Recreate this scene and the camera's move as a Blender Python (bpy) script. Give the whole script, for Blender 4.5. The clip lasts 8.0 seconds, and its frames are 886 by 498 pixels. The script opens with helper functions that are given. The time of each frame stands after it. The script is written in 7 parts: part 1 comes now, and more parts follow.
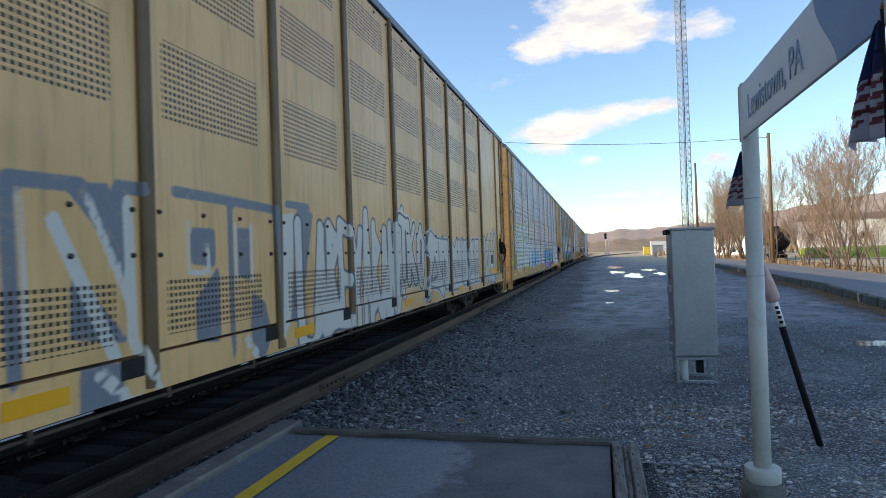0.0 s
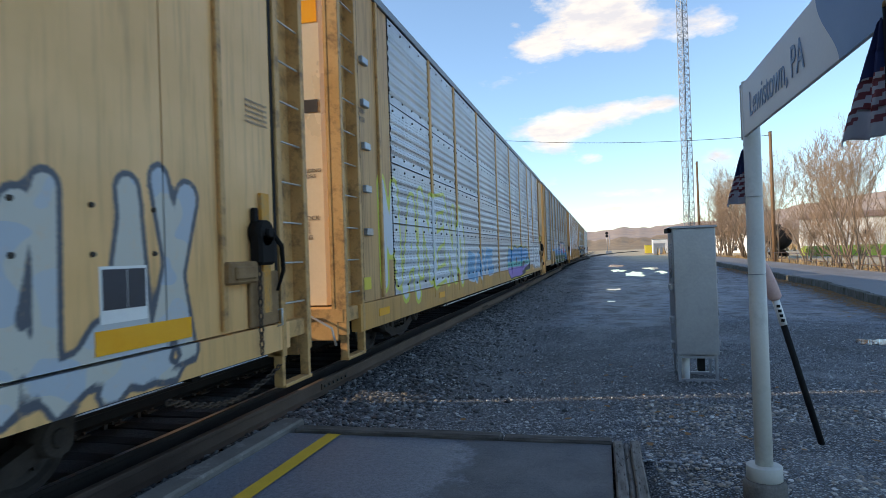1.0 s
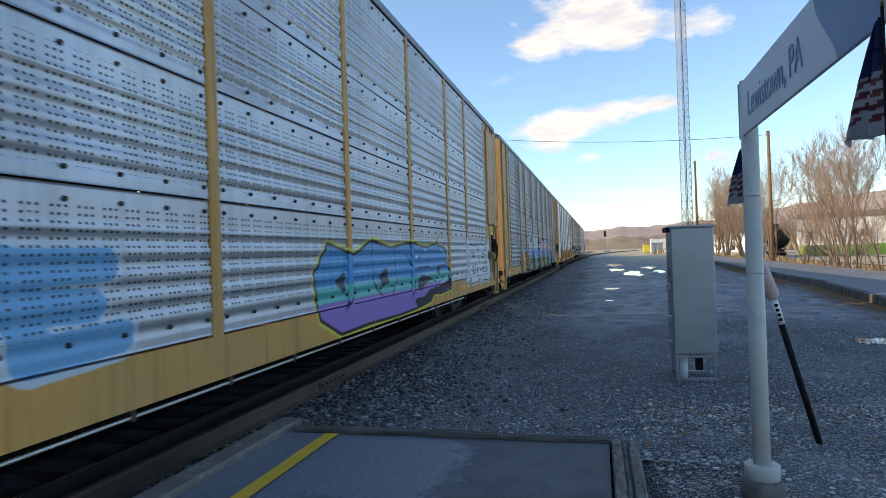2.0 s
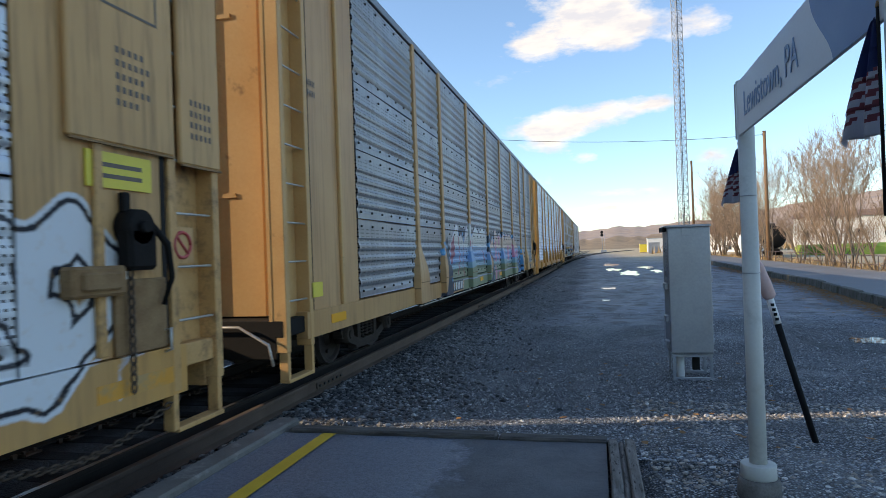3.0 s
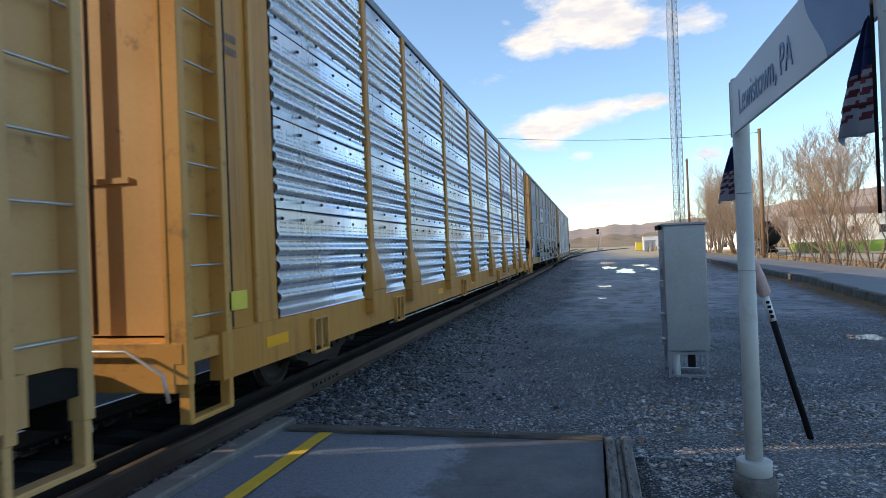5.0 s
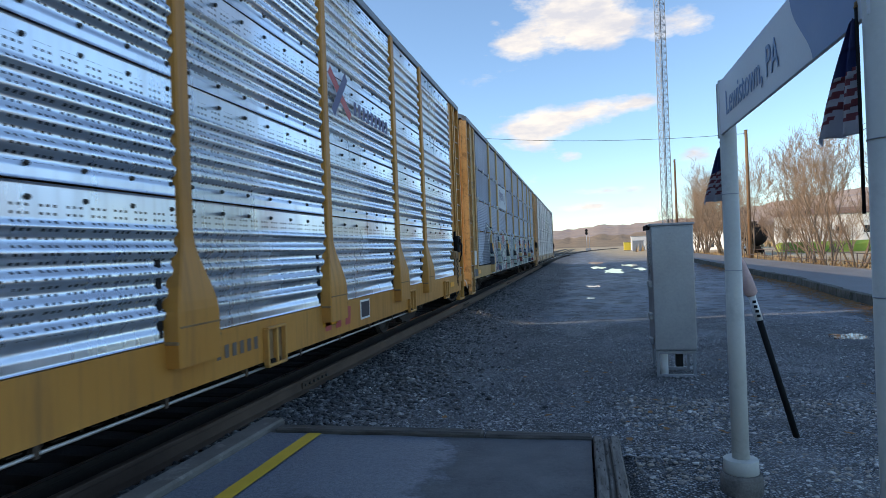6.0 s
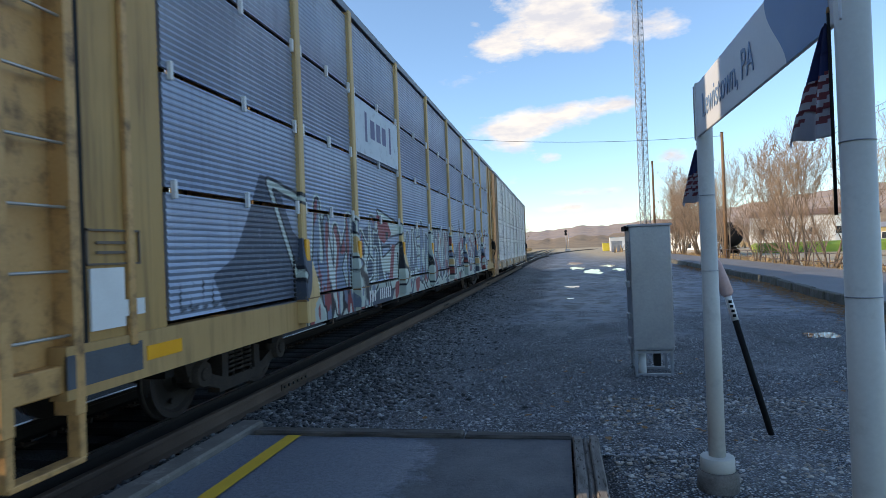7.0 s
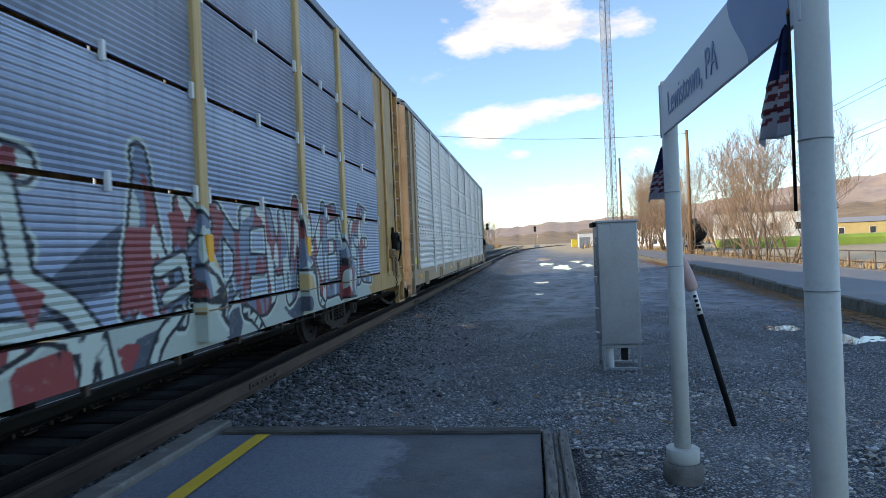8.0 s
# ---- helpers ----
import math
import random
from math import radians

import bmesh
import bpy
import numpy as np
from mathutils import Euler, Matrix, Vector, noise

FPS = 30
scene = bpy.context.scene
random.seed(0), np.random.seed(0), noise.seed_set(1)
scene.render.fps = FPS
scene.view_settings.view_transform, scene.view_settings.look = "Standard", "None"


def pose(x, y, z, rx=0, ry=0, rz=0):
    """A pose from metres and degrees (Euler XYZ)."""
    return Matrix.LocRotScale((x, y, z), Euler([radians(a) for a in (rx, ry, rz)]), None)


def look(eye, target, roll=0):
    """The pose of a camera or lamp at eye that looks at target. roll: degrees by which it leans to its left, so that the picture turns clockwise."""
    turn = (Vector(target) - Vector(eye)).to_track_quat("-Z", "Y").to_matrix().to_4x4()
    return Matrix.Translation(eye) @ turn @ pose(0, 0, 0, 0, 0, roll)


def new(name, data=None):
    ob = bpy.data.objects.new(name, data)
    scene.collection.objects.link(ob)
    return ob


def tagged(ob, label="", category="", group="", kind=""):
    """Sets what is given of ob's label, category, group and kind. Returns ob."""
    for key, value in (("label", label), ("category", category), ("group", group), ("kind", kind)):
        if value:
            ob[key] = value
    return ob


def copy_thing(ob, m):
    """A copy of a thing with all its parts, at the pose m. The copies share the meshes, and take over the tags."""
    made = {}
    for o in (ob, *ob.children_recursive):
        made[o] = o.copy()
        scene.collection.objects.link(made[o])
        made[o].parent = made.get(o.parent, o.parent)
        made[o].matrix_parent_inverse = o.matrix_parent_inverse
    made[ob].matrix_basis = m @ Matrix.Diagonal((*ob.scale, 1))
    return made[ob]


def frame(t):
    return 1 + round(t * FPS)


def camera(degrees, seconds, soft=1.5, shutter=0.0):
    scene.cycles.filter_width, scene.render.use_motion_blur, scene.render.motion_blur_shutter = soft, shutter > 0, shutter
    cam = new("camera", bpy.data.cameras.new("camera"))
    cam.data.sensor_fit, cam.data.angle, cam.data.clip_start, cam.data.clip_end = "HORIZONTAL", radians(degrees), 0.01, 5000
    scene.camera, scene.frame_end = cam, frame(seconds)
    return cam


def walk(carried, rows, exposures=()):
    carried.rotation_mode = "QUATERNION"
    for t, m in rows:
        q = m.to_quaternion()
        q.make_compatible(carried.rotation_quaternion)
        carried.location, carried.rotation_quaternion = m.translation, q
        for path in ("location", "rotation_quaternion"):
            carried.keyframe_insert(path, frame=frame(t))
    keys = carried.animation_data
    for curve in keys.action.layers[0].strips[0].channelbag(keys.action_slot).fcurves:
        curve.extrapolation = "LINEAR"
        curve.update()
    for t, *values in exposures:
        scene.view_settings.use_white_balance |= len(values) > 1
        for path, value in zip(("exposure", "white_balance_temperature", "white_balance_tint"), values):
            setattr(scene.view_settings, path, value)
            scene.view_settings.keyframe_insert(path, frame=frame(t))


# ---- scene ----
# ---- camera ----
cam = camera(70.0, 8.0, soft=0.7, shutter=0.06)
PATH = [
    (0.0, pose(0, 0, 1.55, 90.58, 1.92, 13.96)),
    (0.5, pose(0, 0, 1.55, 90.46, 1.94, 14.02)),
    (1.0, pose(0, 0, 1.55, 90.45, 1.94, 14.08)),
    (2.5, pose(0, 0, 1.55, 90.35, 1.96, 13.79)),
    (3.0, pose(0, 0, 1.55, 90.36, 1.99, 13.66)),
    (3.5, pose(0, 0, 1.55, 90.33, 2.00, 13.60)),
    (4.0, pose(0, 0, 1.55, 90.25, 2.12, 13.57)),
    (4.5, pose(0, 0, 1.55, 90.24, 2.15, 13.49)),
    (6.0, pose(0, 0, 1.55, 90.19, 2.17, 12.34)),
    (6.5, pose(0, 0, 1.55, 90.25, 2.13, 11.44)),
    (7.0, pose(0, 0, 1.55, 90.19, 2.21, 10.55)),
    (7.5, pose(0, 0, 1.55, 90.00, 2.16, 9.63)),
    (8.0, pose(0, 0, 1.55, 89.77, 2.41, 7.84)),
]
walk(cam, PATH, exposures=[(0.0, 0.95, 7500, 12), (4.5, 0.95, 7500, 12), (6.0, 0.80, 7150, 12), (7.0, 0.84, 7200, 12), (7.5, 0.94, 7380, 12), (8.0, 1.06, 7500, 12)])

# ---- light: low sun from behind the train, clear sky with scattered clouds ----
SUN_EL, SUN_AZ = 20.0, 15.0        # height, and turn of the light towards the far end of the track
sun = new("sun", bpy.data.lights.new("sun", "SUN"))
sun.data.energy, sun.data.angle, sun.data.color = 2.7, radians(0.5), (1.0, 0.86, 0.68)
ce = math.cos(radians(SUN_EL))
sun.matrix_world = look((0, 0, 60), (ce * math.cos(radians(SUN_AZ)), ce * math.sin(radians(SUN_AZ)), 60 - math.sin(radians(SUN_EL))))


class Nodes:
    """Short hand for building node trees."""

    def __init__(self, tree):
        self.t = tree

    def add(self, kind):
        return self.t.nodes.new(kind)

    def put(self, sock, v):
        if isinstance(v, bpy.types.NodeSocket):
            self.t.links.new(v, sock)
        elif isinstance(v, (tuple, list)) and len(v) == 3 and sock.type == "RGBA":
            sock.default_value = (*v, 1)
        else:
            sock.default_value = v

    def math(self, op, a, b=0.0, c=0.0, clamp=False):
        n = self.add("ShaderNodeMath")
        n.operation, n.use_clamp = op, clamp
        for s, v in zip(n.inputs, (a, b, c)):
            self.put(s, v)
        return n.outputs[0]

    def mix(self, f, a, b, blend="MIX"):
        n = self.add("ShaderNodeMix")
        n.data_type, n.blend_type = "RGBA", blend
        self.put(n.inputs[0], f), self.put(n.inputs[6], a), self.put(n.inputs[7], b)
        return n.outputs[2]

    def noise(self, vec, scale, detail=4, rough=0.55):
        n = self.add("ShaderNodeTexNoise")
        if vec is not None:
            self.put(n.inputs["Vector"], vec)
        self.put(n.inputs["Scale"], scale), self.put(n.inputs["Detail"], detail), self.put(n.inputs["Roughness"], rough)
        return n.outputs["Fac"]

    def voronoi(self, vec, scale, feature="F1", out="Distance"):
        n = self.add("ShaderNodeTexVoronoi")
        n.feature = feature
        self.put(n.inputs["Vector"], vec), self.put(n.inputs["Scale"], scale)
        return n.outputs[out]

    def remap(self, v, a, b, c=0.0, d=1.0):
        n = self.add("ShaderNodeMapRange")
        for s, x in zip(n.inputs, (v, a, b, c, d)):
            self.put(s, x)
        return n.outputs[0]

    def ramp(self, v, stops, inter="LINEAR"):
        n = self.add("ShaderNodeValToRGB")
        n.color_ramp.interpolation = inter
        e = n.color_ramp.elements
        while len(e) < len(stops):
            e.new(0.5)
        for el, (p, col) in zip(e, stops):
            el.position, el.color = p, (*col, 1) if len(col) == 3 else col
        self.put(n.inputs[0], v)
        return n

    def mapping(self, vec, scale=(1, 1, 1), loc=(0, 0, 0)):
        n = self.add("ShaderNodeMapping")
        self.put(n.inputs["Vector"], vec)
        n.inputs["Scale"].default_value, n.inputs["Location"].default_value = scale, loc
        return n.outputs[0]

    def split(self, vec):
        n = self.add("ShaderNodeSeparateXYZ")
        self.put(n.inputs[0], vec)
        return n.outputs

    def bump(self, height, strength=0.3, dist=0.01, normal=None):
        n = self.add("ShaderNodeBump")
        self.put(n.inputs["Strength"], strength), self.put(n.inputs["Distance"], dist), self.put(n.inputs["Height"], height)
        if normal is not None:
            self.put(n.inputs["Normal"], normal)
        return n.outputs[0]


world = bpy.data.worlds.new("world")
scene.world = world
world.use_nodes = True
wt = Nodes(world.node_tree)
bg = world.node_tree.nodes["Background"]
sky = wt.add("ShaderNodeTexSky")
sky.sky_type, sky.sun_disc = "NISHITA", False
sky.sun_elevation, sky.sun_rotation = radians(SUN_EL), radians(270 - SUN_AZ)
sky.air_density, sky.dust_density, sky.ozone_density = 1.0, 0.1, 3.0
way = wt.add("ShaderNodeTexCoord").outputs["Generated"]
wx, wy, wz = wt.split(way)
azi = wt.math("MULTIPLY", wt.math("ARCTAN2", wx, wy), 57.2958)
ele = wt.math("MULTIPLY", wt.math("ARCSINE", wz), 57.2958)


def puff(az, el, ra, re, gain):
    """A soft hump of cloud density at a bearing and height in degrees."""
    u = wt.math("DIVIDE", wt.math("SUBTRACT", azi, az), ra)
    v = wt.math("DIVIDE", wt.math("SUBTRACT", ele, el), re)
    q = wt.math("ADD", wt.math("MULTIPLY", u, u), wt.math("MULTIPLY", v, v))
    return wt.math("MULTIPLY", wt.math("EXPONENT", wt.math("MULTIPLY", q, -1.0)), gain)


CLOUDS = [(0.5, 20.6, 4.8, 2.6, 0.50), (-4.8, 17.6, 2.6, 1.1, 0.42), (2.4, 17.9, 3.6, 1.5, 0.42), (9.2, 18.0, 2.4, 1.2, 0.30), (-6.8, 19.5, 0.7, 0.5, 0.16), (1.4, 11.5, 4.2, 1.1, 0.42), (-3.6, 10.5, 3.0, 1.1, 0.50), (5.4, 12.0, 1.6, 0.6, 0.26),
          (-4.6, 8.9, 2.6, 0.7, 0.28), (-0.3, 7.8, 1.2, 0.5, 0.30), (2.2, 4.7, 4.6, 0.42, 0.27), (0.6, 3.4, 4.8, 0.5, 0.34), (9.9, 7.2, 1.7, 0.9, 0.36), (32.0, 7.5, 9.0, 2.2, 0.30)]
wisps = wt.noise(wt.mapping(way, (15, 15, 36)), 1.0, 9, 0.62)
density = wt.math("MULTIPLY", wisps, 0.75)
for hump in CLOUDS:
    density = wt.math("ADD", density, puff(*hump))
strewn = wt.remap(wt.noise(wt.mapping(way, (7, 7, 17)), 1.0, 9, 0.66), 0.64, 0.98)
cover = wt.math("MAXIMUM", wt.remap(density, 0.52, 0.74), strewn)
shade = wt.noise(wt.mapping(way, (11, 11, 34), (0, 0, 0.35)), 1.0, 5, 0.6)
cloud = wt.mix(wt.remap(shade, 0.38, 0.60), (2.75, 2.95, 3.45), (4.0, 3.95, 3.9))
# clear cold air: the blue holds down to the horizon
clear = wt.mix(wt.remap(ele, 40.0, 3.0), (1, 1, 1), (0.79, 0.93, 1.08))
wt.put(bg.inputs["Color"], wt.mix(cover, wt.mix(1.0, sky.outputs[0], clear, "MULTIPLY"), cloud))
bg.inputs["Strength"].default_value = 0.15

# ---- materials ----
def material(name):
    m = bpy.data.materials.new(name)
    m.use_nodes = True
    n = Nodes(m.node_tree)
    return m, n, m.node_tree.nodes["Principled BSDF"], n.add("ShaderNodeTexCoord").outputs["Object"]


def plain(name, a, b, rough=0.6, metal=0.0, scale=3.0, fine=60.0, bump=0.15, dist=0.004, stretch=(1, 1, 1), wear=None, wear_at=(0.6, 0.72)):
    """A surface that varies between two colours at two scales, with fine relief and, if given, patches of a wear colour."""
    m, n, b_, co = material(name)
    co = n.mapping(co, stretch)
    big, small = n.noise(co, scale, 5), n.noise(co, fine, 3)
    col = n.mix(n.remap(n.math("ADD", n.math("MULTIPLY", big, 0.7), n.math("MULTIPLY", small, 0.3)), 0.35, 0.65), a, b)
    if wear:
        col = n.mix(n.remap(n.noise(co, scale * 2.3, 8, 0.7), *wear_at), col, wear)
    n.put(b_.inputs["Base Color"], col)
    n.put(b_.inputs["Roughness"], n.remap(big, 0.3, 0.7, rough - 0.08, rough + 0.08))
    b_.inputs["Metallic"].default_value = metal
    if wear or rough > 0.7:
        b_.inputs["Specular IOR Level"].default_value = 0.25
    n.put(b_.inputs["Normal"], n.bump(small, bump, dist))
    return m


M_rail_side = plain("rusty_rail", (0.085, 0.058, 0.043), (0.15, 0.105, 0.078), 0.75, 0.2, 2, 80, 0.3)
# main rails and ties taken near black, the shade under the train as colour
M_rail_dark = plain("dark_rail", (0.014, 0.011, 0.009), (0.034, 0.026, 0.021), 0.75, 0.1, 2, 80, 0.3)
M_rail_top = plain("polished_rail", (0.35, 0.34, 0.33), (0.5, 0.49, 0.47), 0.28, 0.9, 1, 40, 0.05, stretch=(8, 0.3, 1))
M_tie = plain("shaded_tie_timber", (0.005, 0.0045, 0.004), (0.013, 0.011, 0.009), 0.9, 0, 4, 50, 0.5, 0.01, stretch=(1, 8, 4))
M_iron = plain("brown_iron", (0.06, 0.045, 0.035), (0.13, 0.09, 0.065), 0.75, 0.3, 6, 60, 0.3)
# underframe grime darkened further so its colour holds the shade below the cars
M_under = plain("grimy_shaded_underframe", (0.005, 0.0045, 0.004), (0.013, 0.011, 0.010), 0.8, 0.1, 3, 40, 0.3)
M_truck = plain("dusty_truck_casting", (0.026, 0.021, 0.018), (0.07, 0.056, 0.047), 0.8, 0.2, 4, 50, 0.4)
M_wheel = plain("wheel_steel", (0.022, 0.018, 0.016), (0.055, 0.044, 0.038), 0.6, 0.4, 5, 60, 0.25)
M_tread = plain("wheel_tread", (0.3, 0.29, 0.28), (0.42, 0.41, 0.4), 0.3, 0.9, 5, 60, 0.05)
M_pipe = plain("galvanised_pipe", (0.42, 0.41, 0.38), (0.58, 0.56, 0.52), 0.45, 0.6, 3, 50, 0.1)
M_bolt = plain("dark_bolt", (0.03, 0.028, 0.026), (0.08, 0.07, 0.06), 0.6, 0.4, 20, 90, 0.2)
# black that paints the shade in gaps, also used for hoses and small boxes
M_black = plain("gap_shade_and_black_parts", (0.012, 0.011, 0.010), (0.03, 0.027, 0.025), 0.8, 0, 4, 40, 0.2)
M_concrete = plain("weathered_concrete", (0.115, 0.105, 0.094), (0.20, 0.186, 0.168), 0.88, 0, 2.5, 90, 0.45, 0.006, wear=(0.27, 0.25, 0.23), wear_at=(0.56, 0.7))
M_footing = plain("stained_footing", (0.09, 0.085, 0.08), (0.24, 0.225, 0.205), 0.9, 0, 5, 70, 0.5, 0.008)
M_kerb = plain("mossy_old_kerb", (0.08, 0.076, 0.065), (0.19, 0.18, 0.16), 0.9, 0, 1.5, 40, 0.6, 0.012, wear=(0.07, 0.075, 0.045), wear_at=(0.48, 0.62))
M_timber_dark = plain("tarred_timber", (0.04, 0.036, 0.033), (0.15, 0.138, 0.125), 0.85, 0, 3, 60, 0.5, 0.008, stretch=(1, 6, 6))
M_wood_grey = plain("split_grey_timber", (0.13, 0.115, 0.10), (0.30, 0.275, 0.25), 0.9, 0, 4, 70, 0.7, 0.01, stretch=(6, 1, 6), wear=(0.05, 0.042, 0.036), wear_at=(0.55, 0.62))
M_yellow = plain("worn_yellow_paint", (0.60, 0.36, 0.03), (0.70, 0.45, 0.05), 0.7, 0, 6, 120, 0.3, wear=(0.25, 0.2, 0.08), wear_at=(0.62, 0.75))
M_post = plain("grey_painted_post", (0.48, 0.48, 0.445), (0.56, 0.56, 0.52), 0.42, 0, 2, 60, 0.05, 0.002, wear=(0.38, 0.38, 0.35), wear_at=(0.55, 0.75))
M_sign = plain("grey_sign_face", (0.58, 0.60, 0.63), (0.64, 0.66, 0.69), 0.4, 0, 1.5, 40, 0.03)
M_sign_blue = plain("blue_sign_face", (0.035, 0.12, 0.30), (0.045, 0.14, 0.34), 0.38, 0, 1.5, 40, 0.03)
M_sign_text = plain("blue_sign_lettering", (0.15, 0.25, 0.41), (0.18, 0.28, 0.44), 0.45)
M_white = plain("white_paint", (0.70, 0.70, 0.68), (0.80, 0.80, 0.78), 0.5, 0, 3, 50, 0.05)
M_black_paint = plain("black_paint", (0.005, 0.005, 0.006), (0.011, 0.011, 0.011), 0.78, 0, 4, 60, 0.08)
M_pink = plain("faded_red_wrap", (0.52, 0.33, 0.30), (0.66, 0.45, 0.41), 0.7, 0, 5, 60, 0.3)
M_galv = plain("grey_cabinet_aluminium", (0.27, 0.29, 0.32), (0.37, 0.39, 0.42), 0.33, 0.4, 1.3, 30, 0.03, 0.002)
M_wood_pole = plain("brown_wood_pole", (0.16, 0.09, 0.05), (0.27, 0.165, 0.09), 0.9, 0, 2, 30, 0.4, stretch=(4, 4, 0.4))
M_steel = plain("tower_steel", (0.26, 0.29, 0.33), (0.36, 0.39, 0.43), 0.6, 0.2, 0.5, 10, 0.1)
M_bark = plain("grey_brown_bark", (0.14, 0.105, 0.075), (0.27, 0.205, 0.15), 0.9, 0, 5, 40, 0.5)
M_twig = plain("tan_twigs", (0.27, 0.185, 0.125), (0.42, 0.30, 0.21), 0.85, 0, 3, 30, 0.2)
M_leaf = plain("dry_orange_leaf", (0.22, 0.11, 0.045), (0.36, 0.19, 0.075), 0.8, 0, 8, 60, 0.2)
M_car_roof = plain("galvanised_roof", (0.15, 0.165, 0.185), (0.24, 0.26, 0.28), 0.5, 0.6, 1, 20, 0.1)
M_reflector = plain("orange_yellow_reflector", (0.88, 0.36, 0.01), (0.92, 0.42, 0.015), 0.35, 0, 4, 60, 0.05)
M_decal_black = plain("black_data_panel", (0.02, 0.02, 0.028), (0.035, 0.035, 0.045), 0.5)
M_decal_white = plain("white_stencil", (0.68, 0.68, 0.66), (0.78, 0.78, 0.76), 0.5)
M_decal_brown = plain("dark_stencil", (0.11, 0.08, 0.06), (0.16, 0.12, 0.09), 0.6)
M_decal_yellow = plain("yellow_notice", (0.66, 0.53, 0.05), (0.75, 0.6, 0.07), 0.5)
M_decal_orange = plain("faded_orange_paint", (0.62, 0.27, 0.04), (0.70, 0.33, 0.06), 0.6, wear=(0.45, 0.28, 0.12), wear_at=(0.45, 0.62))
M_decal_red = plain("red_marking", (0.42, 0.05, 0.05), (0.52, 0.08, 0.07), 0.5)
M_slate = plain("dark_slate_paint", (0.055, 0.062, 0.075), (0.10, 0.11, 0.125), 0.6)
M_decal_navy = plain("navy_marking", (0.05, 0.05, 0.14), (0.08, 0.08, 0.2), 0.5)


def car_skin(name, paint_a, paint_b, rough, metal, rust, layers=(), perforated=0, streak=0.5):
    """Painted or galvanised car metal: grime streaks running down, optional punched holes, and sprayed layers, one over the
    other. The mesh carries each layer as a distance field ('spray0', 'spray1', ...: metres + 0.5, more inside the shape)."""
    m, n, b_, co = material(name)
    x, y, z = n.split(co)
    down = n.noise(n.mapping(co, (1, 5, 0.35)), 2.0, 6, 0.65)
    if metal < 0.1:
        b_.inputs["Specular IOR Level"].default_value = 0.25
    cloudy = n.noise(co, 0.9, 4)
    fine = n.noise(co, 45, 3)
    col = n.mix(n.remap(cloudy, 0.35, 0.65), paint_a, paint_b)
    col = n.mix(n.math("MULTIPLY", n.remap(down, 0.5, 0.8), streak), col, rust)
    # thin runs of rust and dust from the bolts and seams
    runs = n.math("MULTIPLY", n.remap(n.noise(n.mapping(co, (1, 22, 0.5)), 1.0, 3, 0.6), 0.60, 0.74), 0.35 * streak + 0.08)
    col = n.mix(runs, col, rust)
    wob = n.math("MULTIPLY", n.math("SUBTRACT", fine, 0.5), 0.022)
    thin = n.math("MULTIPLY", n.remap(n.noise(co, 14, 6, 0.7), 0.55, 0.75), 0.35)
    bare = 1.0
    for i, layer in enumerate(layers):
        at = n.add("ShaderNodeAttribute")
        at.attribute_name = "spray%d" % i
        d = n.math("ADD", at.outputs["Fac"], wob)
        ink, first = None, None
        for lim, c in layer["steps"]:
            if isinstance(c, dict):
                if "bands" in c:
                    v = n.math("ADD", n.math("DIVIDE", z, 3.0), n.math("MULTIPLY", n.math("SUBTRACT", cloudy, 0.5), c.get("wave", 0.05)))
                    c = n.ramp(v, [(zz / 3.0, cc) for zz, cc in c["bands"]], "CONSTANT" if not c.get("soft") else "LINEAR").outputs[0]
                else:
                    v = n.remap(n.noise(n.mapping(co, (1, c["along"], c["up"]), (0, 3.1, 1.7)), 1.0, 2, 0.5), 0.3, 0.7)
                    k = len(c["patch"])
                    c = n.ramp(v, [(j / k, cc) for j, cc in enumerate(c["patch"])], "CONSTANT").outputs[0]
            on = n.remap(d, 0.5 + lim - 0.008, 0.5 + lim + 0.008)
            if ink is None:
                ink, first = c, on
            else:
                ink = n.mix(on, ink, c)
        k = n.math("MULTIPLY", first, n.math("SUBTRACT", 1.0, thin))
        col = n.mix(k, col, ink)
        bare = n.math("MULTIPLY", bare, n.math("SUBTRACT", 1.0, n.math("MULTIPLY", first, 0.85)))
    n.put(b_.inputs["Metallic"], n.math("MULTIPLY", bare, metal))
    if perforated:
        # punched slots in columns, four to a group
        fy = n.math("FRACT", n.math("DIVIDE", y, 0.052))
        gy = n.math("FRACT", n.math("DIVIDE", y, 0.208))
        fz = n.math("FRACT", n.math("DIVIDE", z, 0.05))
        iny = n.math("MULTIPLY", n.math("COMPARE", fy, 0.5, 0.24), n.math("GREATER_THAN", gy, 0.25)) if perforated == 1 else n.math("COMPARE", fy, 0.5, 0.30)
        hole = n.math("MULTIPLY", iny, n.math("COMPARE", fz, 0.5, 0.17 if perforated == 1 else 0.27))
        if perforated == 1:
            hole = n.math("MULTIPLY", hole, n.math("GREATER_THAN", n.noise(n.mapping(co, (0, 0.9, 3.0)), 3.0, 2), 0.30))
            for zb in (1.07, 2.12, 3.08, 4.03):
                hole = n.math("SUBTRACT", hole, n.math("COMPARE", z, zb, 0.11), 0.0, True)
        else:
            vent = n.add("ShaderNodeAttribute")
            vent.attribute_name = "vent"
            hole = n.math("MULTIPLY", hole, n.math("GREATER_THAN", vent.outputs["Fac"], 0.5))
        col = n.mix(hole, col, (0.02, 0.018, 0.016))
    n.put(b_.inputs["Base Color"], col)
    n.put(b_.inputs["Roughness"], n.remap(n.math("ADD", n.math("MULTIPLY", down, 0.6), n.math("MULTIPLY", cloudy, 0.4)), 0.3, 0.7, rough - 0.08, rough + 0.12))
